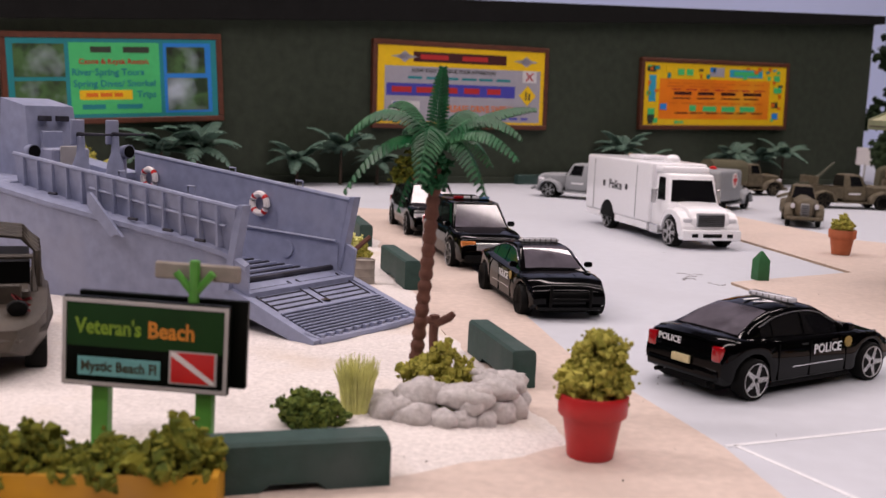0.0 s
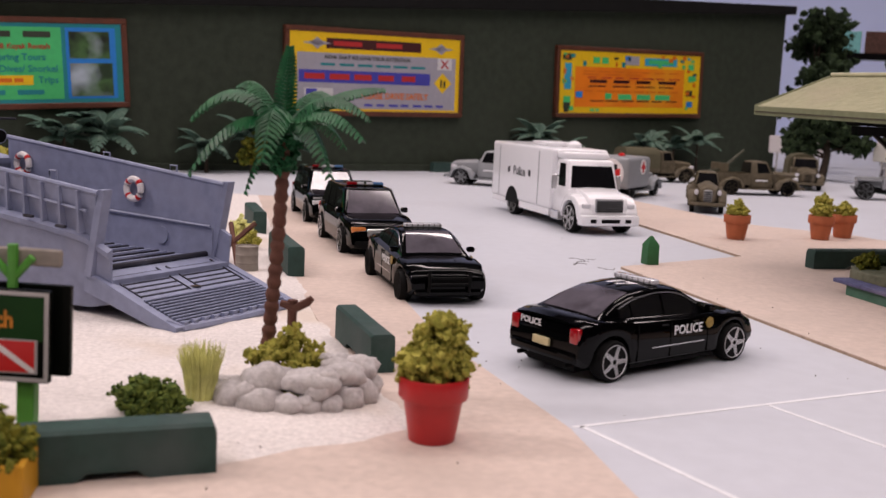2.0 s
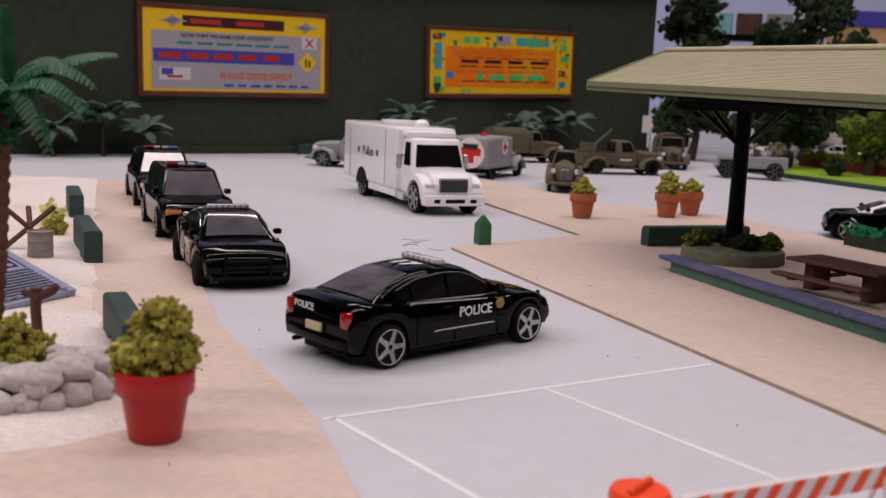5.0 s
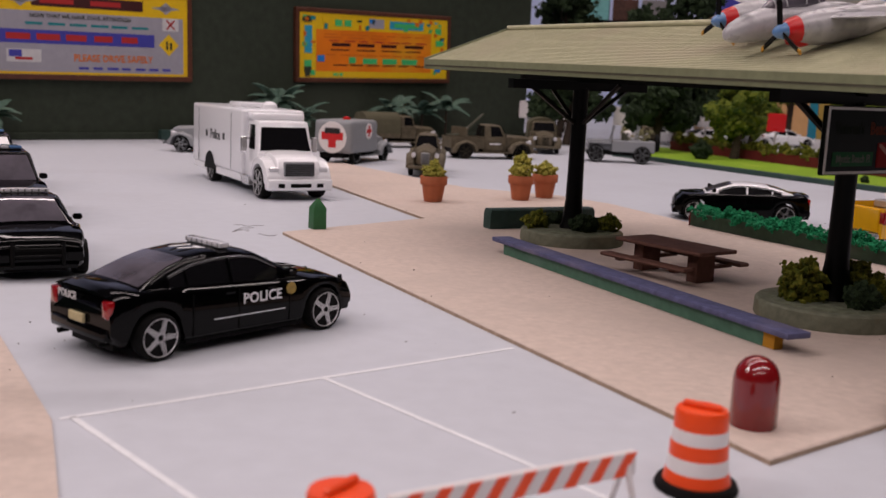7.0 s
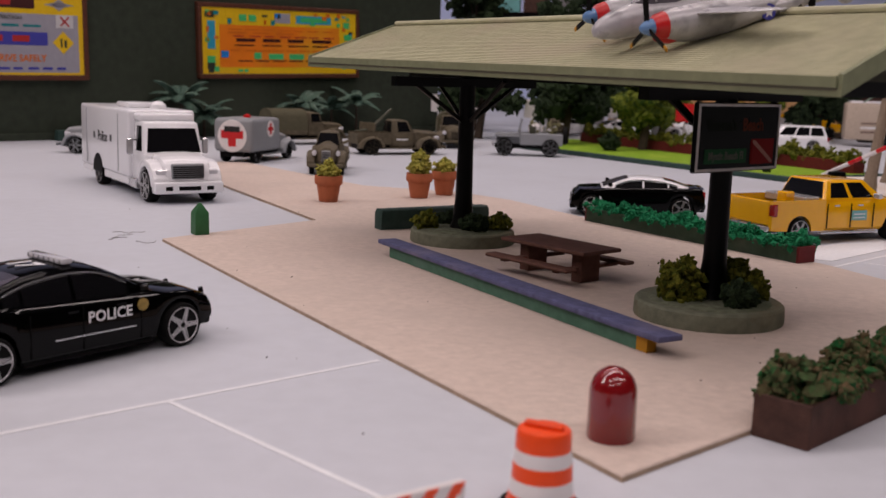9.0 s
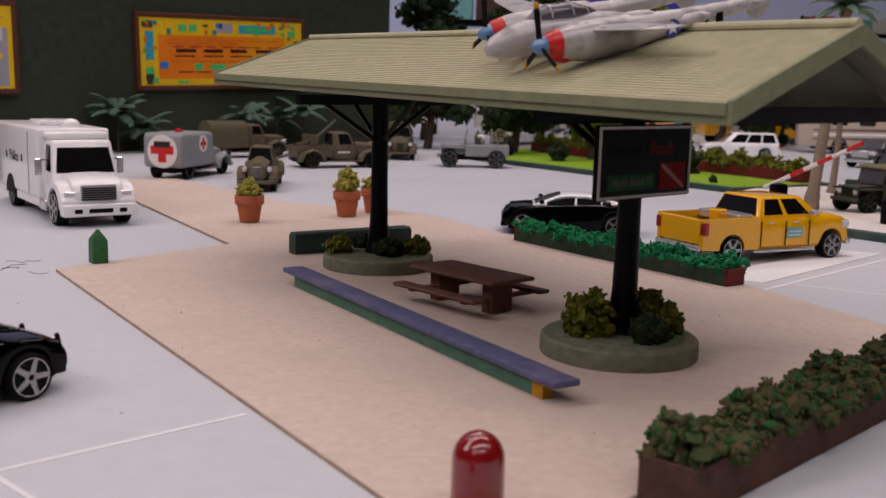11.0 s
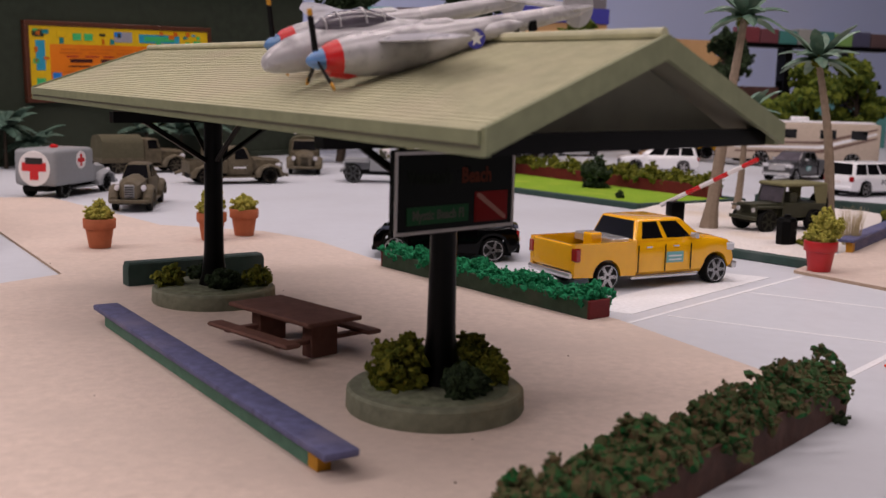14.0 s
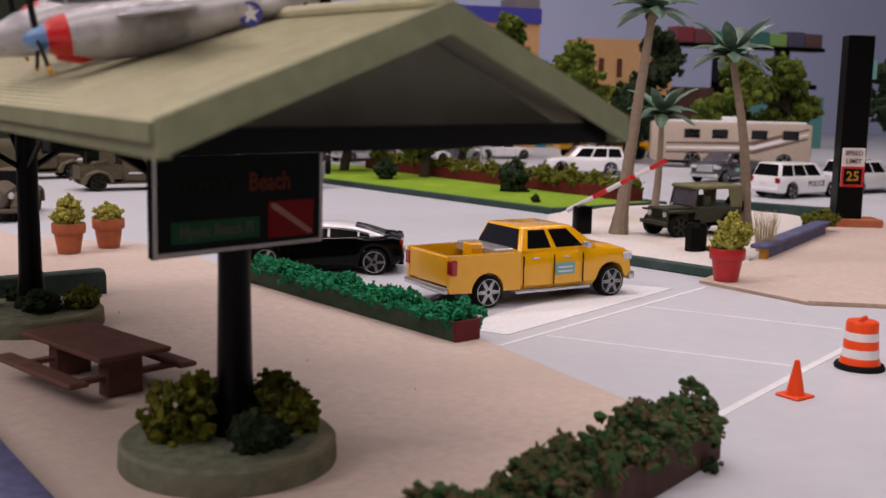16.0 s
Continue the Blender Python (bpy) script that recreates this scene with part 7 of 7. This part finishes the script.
single("cargo_bundle", blob_mesh("cargo_bundle", *lump_cloud(60, 1.5, 0.6, 0.45, 0.2, (0, 0, 0.3)), M_WOOD), M_WOOD, "brown bundle of model debris behind the landing craft", "debris", at=place(-17.5, 52.0, 0.6))
bush(-19.0, 52.0, 0.2, 0.5, 0.4, 0.6, 40, 0.16, M_CORAL, "orange coral-like model flower clump")
bush(-27, 58, 0.1, 2.4, 1.8, 2.4, 220, 0.4, M_MOSSLIGHT, "yellow-green model bush behind the landing craft")
bush(-33, 60, 0.1, 2.6, 1.8, 3.2, 220, 0.4, M_DKGREEN, "dark model bush behind the landing craft")
bush(-7.0, 43.0, 0.15, 0.5, 0.5, 0.45, 70, 0.13, M_MOSSLIGHT, "yellow-green clump of model shrub beside the ramp")
bush(-7.9, 45.5, 0.15, 0.5, 0.4, 0.6, 70, 0.13, M_TUFT, "pale clump of model shrub on the sand")
can = thing("rusty_can", -6.0, 38.0, 0.12, 0, "tan ribbed oil drum standing on the sand", "drum")
part("drum", lathe([(0.001, 0), (0.42, 0), (0.44, 0.03), (0.42, 0.28), (0.44, 0.31), (0.42, 0.34), (0.42, 0.58), (0.44, 0.61), (0.42, 0.64), (0.42, 0.9), (0.44, 0.93), (0.40, 0.93), (0.39, 0.88), (0.001, 0.88)], 22), M_WOOD, can)
hog = thing("beach_obstacle", -6.9, 39.6, 0.15, 25, "crossed brown timber beach obstacle", "obstacle")
for k, (a, b) in enumerate((((-0.9, 0, 0), (0.9, 0.1, 1.5)), ((0.8, 0, 0), (-0.8, 0.1, 1.5)), ((0, -0.8, 0), (0.1, 0.9, 1.4)))):
    part("timber", tube([a, b], 0.1, 6), M_TRUNK, hog)

# ---- amphibious truck at the beach edge ----
dk = thing("amphibious_truck", -14.2, 24.66, 0.1, -63, "brown-olive amphibious army truck with canvas hoops", "army vehicle")
M_DUK = mat("dusty_olive", (0.038, 0.030, 0.022), 0.5, var=0.3, scale=300, stain_or_sheen=(0.075, 0.060, 0.046), bump=0.1)
bm = loft([[(x, -w * 0.85, zb), (x, -w, zb + 0.5), (x, -w, zt), (x, w, zt), (x, w, zb + 0.5), (x, w * 0.85, zb)] for x, w, zb, zt in ((-2.9, 1.85, 0.5, 2.05), (1.2, 1.9, 0.45, 2.05), (2.6, 1.85, 0.5, 1.85), (3.6, 1.6, 0.75, 1.7), (4.0, 1.2, 1.0, 1.6))])
part("hull", bm, M_DUK, dk)
part("rub_rail", tube([(-2.9, -1.92, 1.5), (1.5, -1.95, 1.45), (3.0, -1.78, 1.35), (3.9, -1.2, 1.3), (4.08, 0, 1.3), (3.9, 1.2, 1.3), (3.0, 1.78, 1.35), (1.5, 1.95, 1.45), (-2.9, 1.92, 1.5)], 0.09, 6), M_DUK, dk)
part("deck_box", box(0.9, 1.9, -1.5, 1.5, 2.0, 2.3, 0.06), M_DUK, dk)
part("windscreen_frame", tube([(1.0, -1.6, 2.0), (0.7, -1.55, 3.1), (0.7, 1.55, 3.1), (1.0, 1.6, 2.0)], 0.09, 6), M_DUK, dk)
part("wave_board", box(2.0, 2.1, -1.3, 1.3, 1.8, 2.5, 0.04), M_DUK, dk)
for k in range(4):
    x = 0.2 - 0.75 * k
    part("canvas_hoop", tube([(x, -1.7, 2.0), (x, -1.68, 3.2), (x, -1.3, 3.65), (x, 0, 3.8), (x, 1.3, 3.65), (x, 1.68, 3.2), (x, 1.7, 2.0)], 0.10, 6), M_DUK, dk, "olive canvas hoop")
# black block added in place of the shade beneath the hoops
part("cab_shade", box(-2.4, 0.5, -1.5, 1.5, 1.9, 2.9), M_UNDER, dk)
for s in (-1, 1):
    part("headlight", turned(lathe([(0.001, 0.1), (0.22, 0.06), (0.25, -0.1), (0.1, -0.4), (0.001, -0.42)], 16), Matrix.Translation((3.0, s * 1.2, 1.98)) @ Matrix.Rotation(radians(90), 4, "Y")), M_UNDER, dk, "black headlight")
    part("guard", tube([(2.2, s * 1.5, 1.85), (2.6, s * 1.1, 2.3), (2.9, s * 1.45, 1.9), (2.3, s * 1.0, 1.9), (2.6, s * 1.5, 2.2)], 0.05, 5), M_BOXEND, dk, "red-brown headlight guard")
add_wheels(dk, (-1.8, 2.3), 1.6, 0.6, 0.5, 6, M_DUK)
dk.scale = (1, 1, 0.82)


# ---- distance ----
def tree(x, y, z, height, spread, label, material, clumps=16, lump=0.55, per=34, trunk=0.5, base=0.35):
    t = thing("tree", x, y, z, 0, label, "tree", "trees")
    r = random.Random(int(x * 10 + y))
    limbs = tube([(0, 0, 0), (0.1 * spread, 0, height * 0.3), (0, 0.05 * spread, height * 0.85)], [trunk, trunk * 0.75, trunk * 0.25], 8)
    cs, rs = [], []
    for k in range(clumps):
        a, u = r.uniform(0, 6.28), (k + 0.5) / clumps
        zz = height * (base + (0.98 - base) * u)
        rad = spread * (1.0 - 0.65 * max(0, (u - 0.35) / 0.65) ** 1.2) * (0.7 + 0.3 * r.random()) * (0.75 if u < 0.12 else 1)
        d = rad * (0.45 + 0.55 * r.random())
        c = (math.cos(a) * d, math.sin(a) * d, zz)
        tube([(0, 0, zz * 0.75), c], [trunk * 0.3, trunk * 0.1], 5, limbs)
        q, w = lump_cloud(per, spread * 0.42, spread * 0.42, spread * 0.34, lump, c, 0.3)
        cs.append(q), rs.append(w)
    part("trunk", limbs, M_BARK, t)
    part("crown", blob_mesh("crown", np.concatenate(cs), np.concatenate(rs), material), material, t)
    return t


DARK, BRIGHT = "dark green foam-leaved model tree", "yellow-green foam-leaved model tree"
for x, y, h, sp, m in ((43.0, 128, 19, 5.6, M_DKGREEN), (55.0, 120, 22, 5.5, M_DKGREEN), (46.0, 103, 8.5, 3.6, M_DKGREEN), (52.0, 112, 9, 3.4, M_DKGREEN), (51.0, 95, 8.0, 2.6, M_TREEGREEN), (39.5, 112, 9, 4.0, M_DKGREEN),
                       (58, 128, 10, 4, M_TREEGREEN), (65, 132, 15, 5, M_DKGREEN), (78.5, 120, 13.2, 3.6, M_TREEGREEN), (92.5, 126, 15.5, 4.2, M_DKGREEN), (94, 111, 11.5, 4.2, M_TREEGREEN), (103, 113, 12.2, 3.6, M_TREEGREEN), (101, 92, 13, 4.5, M_DKGREEN), (88, 75, 11, 3.5, M_DKGREEN),
                       (84, 118, 8, 3.4, M_DKGREEN), (73, 128, 17, 3.0, M_TREEGREEN), (63.5, 118, 7, 2.6, M_TREEGREEN)):
    tree(x, y, 0, h, sp, DARK if m is M_DKGREEN else BRIGHT, m)


def hedge(a, b, w, h, label, n, z=0.28):
    return planter(a, b, w, h, M_BOXEND, M_MOSS, n, label, z, lump=0.26, high=1.1)


hedge((49.5, 106), (55.2, 86.0), 1.2, 0.9, "reddish planter with an olive hedge along the grass", 500)
hedge((55.4, 85.2), (59.0, 73.0), 1.2, 0.9, "reddish planter with a clipped olive hedge beside the grass", 420)
bush(53.2, 81.0, 0.28, 1.0, 1.0, 1.3, 150, 0.28, M_DKGREEN, "dark round model bush on the grass")
bush(47.0, 93.0, 0.28, 0.9, 0.9, 1.0, 120, 0.26, M_DKGREEN, "dark round model bush on the grass strip")
bush(51.4, 73.2, 0.28, 0.3, 0.3, 0.3, 30, 0.12, M_DKGREEN, "small dark model bush near the grass edge")
bush(61.4, 57.0, 0.5, 1.1, 0.6, 0.5, 120, 0.18, M_MOSS, "low olive shrub beside the kerb")
bush(49.0, 49.5, 0.3, 0.4, 0.35, 0.3, 60, 0.11, M_MOSS, "small shrub at the foot of the grey bin")
bush(33.1, 26.4, 0.0, 0.22, 0.2, 0.14, 24, 0.08, M_DKGREEN, "fallen scrap of green foliage on the floor")

bin_ = thing("litter_bin", 48.4, 49.9, 0.3, 30, "dark grey litter bin on the sand edge", "bin")
part("body", loft([[(k * math.cos(a), k * math.sin(a), z) for a in np.linspace(0, 2 * math.pi, 9)[:-1]] for k, z in ((0.50, 0), (0.52, 1.3), (0.40, 1.45), (0.18, 1.5), (0.16, 1.62))]), M_POSTBLK, bin_)

gt = thing("barrier_gate", 45.95, 56.3, 0.35, 0, "red and white striped barrier gate with a black motor post", "barrier gate")
part("motor_post", box(-0.42, 0.42, -0.35, 0.35, 0, 1.55, 0.12, seg=2), M_POSTBLK, gt, "black motor post")
G0, G1 = Vector((-0.45, 0.75, 1.25)), Vector((1.95, -4.35, 4.1))
for k in range(7):
    part("arm_band", tube([G0.lerp(G1, k / 7), G0.lerp(G1, (k + 1) / 7)], 0.12, 8), M_RED if k % 2 == 0 and k else M_WHITEBAND, gt, "red arm band" if k % 2 == 0 and k else "white arm band")

A, B = Vector((51.2, 48.9)), Vector((61.0, 56.4))
d = B - A
bb = thing("long_bench", A.x, A.y, 0.16, math.degrees(math.atan2(d.y, d.x)), "long low blue-grey bench with a yellow end", "bench")
part("top", box(-0.3, d.length, -0.4, 0.4, 0.50, 0.68, 0.04), M_BENCHTOP, bb)
part("support", box(0.5, d.length - 0.3, -0.25, 0.05, 0, 0.5), M_BENCHTOP, bb)
part("end_block", box(0.0, 0.5, -0.25, 0.05, 0, 0.5), M_BENCHEND, bb, "yellow end block")

sp = thing("speed_sign_post", 64.9, 59.1, 0.0, -22, "tall black post with a speed limit sign on a brown plinth", "sign post")
part("plinth", box(-1.9, 1.9, -1.0, 1.0, 0, 0.62, 0.05), M_TERRA, sp, "brown plinth")
part("post", box(-0.75, 0.75, -0.6, 0.6, 0.62, 11.2, 0.06), M_POSTBLK, sp)
part("side_lamp", box(0.75, 1.05, -0.4, 0.4, 8.7, 9.8, 0.04), M_TURQ, sp)
sign = part("speed_sign", box(-0.66, 0.66, -0.68, -0.6, 2.5, 4.75, 0.02), M_WHITEBAND, sp, "white speed limit sign")
part("number_frame", box(-0.66, 0.66, -0.70, -0.67, 2.5, 3.68), M_RED, sign, "red number frame")
part("number_field", box(-0.52, 0.52, -0.72, -0.69, 2.64, 3.56), M_POSTBLK, sign)
for words_, z, hh, m in (("SPEED", 4.45, 0.27, P_MAR), ("LIMIT", 3.98, 0.27, P_MAR), ("25", 3.10, 0.56, M_BENCHEND)):
    part("lettering", text_mesh(words_, hh, m), m, sign, at=place(0, -0.735, z, 0, 90))

# motorhome
rv = thing("motorhome", 92.2, 108.2, 0.0, -29, "beige and brown motorhome in the far car park", "motorhome")
part("body", box(-9.2, 8.0, -1.9, 1.9, 0.8, 5.0, 0.2, seg=2), mat("beige_panel", (0.50, 0.41, 0.33), 0.45, var=0.08), rv)
part("roof", box(-8.8, 7.4, -1.7, 1.7, 5.0, 5.25, 0.08), M_WHITE, rv)
part("roof_unit", box(-1.5, 0.5, -0.8, 0.8, 5.2, 5.7, 0.1), M_WHITE, rv)
M_SWOOSH = mat("brown_swoosh", (0.16, 0.10, 0.08), 0.45, var=0.1)
for k in range(3):
    part("side_stripe", side_plate([(-7.5, 1.6 + 0.5 * k), (2.0, 1.7 + 0.5 * k), (7.6, 3.4 + 0.5 * k), (7.6, 3.6 + 0.5 * k), (1.5, 2.0 + 0.5 * k), (-7.5, 1.8 + 0.5 * k)], -1.915, 0.02), M_SWOOSH if k != 1 else M_WHITE, rv)
for x in (-5.6, -2.6, 1.6, 4.9):
    part("window", box(x, x + 1.7, -1.93, -1.88, 3.3, 4.3, 0.0), M_DKGLASS, rv)
add_wheels(rv, (-4.6, 5.2), 1.7, 0.9, 0.5, 6)
part("chassis", box(-7.5, 7.5, -1.5, 1.5, 0.5, 0.9), M_UNDER, rv)

van = thing("yellow_truck", 84.0, 124.5, 0, -8, "yellow utility truck in the far car park", "truck")
part("body", box(-5.5, 3.2, -1.6, 1.6, 1.2, 3.2, 0.2, seg=2), M_YELLOW, van)
part("cab", cabin_bm(2.8, 5.6, 3.0, 4.7, 1.5, 1.3, 1.2, 1.2, 3.6), M_YELLOW, van)
part("bonnet", box(5.0, 6.6, -1.4, 1.4, 1.0, 2.1, 0.2, seg=2), M_YELLOW, van)
part("decal", box(-2.0, 0.5, -1.62, -1.58, 1.7, 2.7), M_WHITEBAND, van)
add_wheels(van, (-3.4, 4.9), 1.4, 0.85, 0.5, 6)
M_GREYCAR = mat("dark_grey_paint", (0.05, 0.05, 0.055), 0.3, coat=0.4, var=0.05)
pickup("grey_pickup", (79.3, 91.3, 205), M_GREYCAR, "dark grey pickup parked before the motorhome")


def block(name, x, y, rz, w, d, h, material, label, windows=(), band=None, glass=None):
    t = thing(name, x, y, 0, rz, label, "building", "far buildings")
    part("wall", box(0, w, 0, d, 0, h), material, t)
    if band:
        part("parapet", box(-0.2, w + 0.2, -0.2, d, h, h + band[0]), band[1], t)
    for x0, x1, z0, z1 in windows:
        win = part("window", box(x0, x1, -0.06, 0.02, z0, z1), glass or M_BROWNWOOD, t)
        part("sill", box(x0 - 0.15, x1 + 0.15, -0.14, 0.0, z0 - 0.2, z0), material, win)
    return t


M_PEACH = mat("peach_wall", (0.56, 0.34, 0.16), 0.8, var=0.06, scale=80)
M_GREYB = mat("grey_tower", (0.20, 0.19, 0.20), 0.8, var=0.05)
block("yellow_building", 73.5, 151, -4, 14.2, 10, 17.9, M_PEACH, "peach model building with narrow windows and a blue parapet", [(x, x + 1.1, z, z + 4.2) for x in (2.2, 5.0, 7.8, 10.8) for z in (5.0, 11.4)], (2.2, P_NVY))
block("grey_building", 88.3, 160, 0, 4.0, 6, 22.5, M_GREYB, "plain grey model tower block")
block("small_shop", 87.0, 152, 0, 3.2, 4, 12.8, plain("cyan_wall", (0.02, 0.30, 0.48)), "small bright blue model shop")
block("small_shop", 90.3, 152, 0, 3.4, 4, 12.4, plain("yellow_wall", (0.55, 0.40, 0.10)), "small yellow model shop")
block("peach_building", 91.0, 141, -3, 9.6, 8, 15.7, M_PEACH, "peach model building with a stepped roof and narrow windows", [(x, x + 0.8, z, z + 2.6) for x in (1.6, 4.4) for z in (4.6, 10.4)])
block("peach_building", 101, 150, -3, 9.0, 8, 14.0, M_PEACH, "peach model building with a blue roof edge", (), (1.4, P_BLU))
block("brown_building", 107, 150, 0, 11.0, 8, 9.5, M_BOXBROWN, "dark brown model warehouse behind the trees")
block("teal_building", 132, 152, 0, 9.0, 8, 8.5, plain("teal_wall", (0.10, 0.30, 0.28)), "teal model warehouse behind the trees")
block("grey_building", 64, 152, 0, 6.0, 8, 17.0, M_GREYB, "grey model building behind the dark trees")

ct = thing("container_gantry", 118.0, 149.0, 0.0, 0, "row of coloured shipping containers on a dark raised gantry", "gantry", "far buildings")
part("deck", box(-8, 20, 0, 3, 15.6, 16.2), M_POSTBLK, ct)
for x in (0.5, 12.2):
    part("leg", box(x, x + 1.3, 0.4, 2.6, 0, 15.6), M_POSTBLK, ct)
part("cross_beam", box(0.5, 19.5, 0.8, 2.2, 9.6, 10.4), M_POSTBLK, ct)
for k, c in enumerate(((0.20, 0.04, 0.05), (0.16, 0.05, 0.06), (0.06, 0.22, 0.20), (0.30, 0.30, 0.28), (0.05, 0.16, 0.14), (0.20, 0.36, 0.10), (0.07, 0.07, 0.12), (0.10, 0.06, 0.06))):
    x = -7.8 + 3.45 * k
    cont = part("container", box(x, x + 3.2, 0.2, 2.8, 16.2, 18.6 - 0.2 * (k % 3), 0.05), plain("container_paint", c), ct)
    for j in range(7):
        part("rib", box(x + 0.3 + 0.4 * j, x + 0.42 + 0.4 * j, 0.15, 0.22, 16.4, 18.0), cont.data.materials[0], cont)
tower = thing("container_gantry", 50.5, 140.0, 0.0, -20, "elevated dark walkway with grey containers behind the hall", "gantry", "far buildings")
part("deck", box(-6, 10, 0, 3, 14.4, 15.2), M_POSTBLK, tower)
for k in range(4):
    part("container", box(-5.5 + 3.8 * k, -2.2 + 3.8 * k, 0.2, 2.8, 15.2, 18.0, 0.06), (M_GREYB, M_TURQ, M_BOXBROWN, M_GREYB)[k], tower)
for x in (-4, 7):
    part("leg", box(x, x + 1.2, 0.5, 2.5, 0, 14.4), M_POSTBLK, tower)

gunt = thing("field_gun", 25.2, 96.5, 0.0, 25, "olive field gun on a two-wheeled carriage", "field gun")
part("barrel", tube([(-1.6, 0, 1.3), (0, 0, 1.5), (2.4, 0, 3.4)], [0.22, 0.2, 0.12], 8), M_DKOLIVE, gunt)
part("shield", box(-0.3, -0.1, -1.2, 1.2, 0.7, 2.2, 0.03), M_OLIVE, gunt)
part("trail", tube([(-3.2, 0.4, 0.2), (0, 0, 1.1)], 0.14, 6), M_OLIVE, gunt)
add_wheels(gunt, (0.0,), 1.1, 0.75, 0.3, 6, M_OLIVE)
for x, y, c in ((45.0, 110.0, M_WHITEBAND), (48.5, 118.0, M_RED), (56.5, 115.0, M_WHITEBAND), (60.0, 122.0, M_WHITEBAND), (41.0, 118.0, M_WHITEBAND), (62.5, 110.0, M_RED), (37.5, 122.0, M_WHITEBAND)):
    t = thing("roadside_sign", x, y, 0, -15, "small coloured roadside sign on a thin pole", "sign", "far signs")
    part("pole", tube([(0, 0, 0), (0, 0, 4.2)], 0.12, 6), M_SIGNFRAME, t)
    part("panel", box(-1.0, 1.0, -0.12, 0.0, 2.4, 4.4, 0.1), c, t)
for x, y, rz in ((58.0, 117.0, 10), (64.0, 121.5, -10), (52.5, 121.0, 30)):
    sedan("white_car", (x, y, rz), M_WHITE, "small white saloon among the far trees", "white cars", bar="")

# loose grit on the pavements and the floor
for name, n, box_, label in (("pavement_grit", 30, (10, 32, 21, 52), "tiny dark specks of grit on the tan pavement"), ("floor_grit", 40, (4, 45, 18, 60), "tiny dark specks of grit on the grey floor"), ("strip_grit", 40, (-6, 6, 8, 30), "tiny dark specks of grit on the pavement strip")):
    c = np.stack([rng.uniform(box_[0], box_[1], n), rng.uniform(box_[2], box_[3], n), np.full(n, 0.13 if name != "floor_grit" else 0.015)], 1)
    single(name, blob_mesh(name, c, rng.uniform(0.010, 0.032, n), M_BARK, fine=0.0), M_BARK, label, "grit", kind="stuff")
r_ = random.Random(3)
for k in range(5):
    x, y = 7.4 + r_.uniform(-1.2, 1.4), 45.2 + r_.uniform(-1.8, 3.0)
    a = r_.uniform(-0.5, 0.9)
    pts = [(x + 0.17 * j * math.cos(a + 0.5 * math.sin(j * 1.7 + k)), y + 0.17 * j * math.sin(a + 0.6 * math.sin(j * 1.3 + k)), 0.008) for j in range(r_.randint(3, 6))]
    single("floor_crack", tube(pts, 0.009, 4), M_BARK, "thin dark scratch in the floor paint", "scratch", kind="structure")
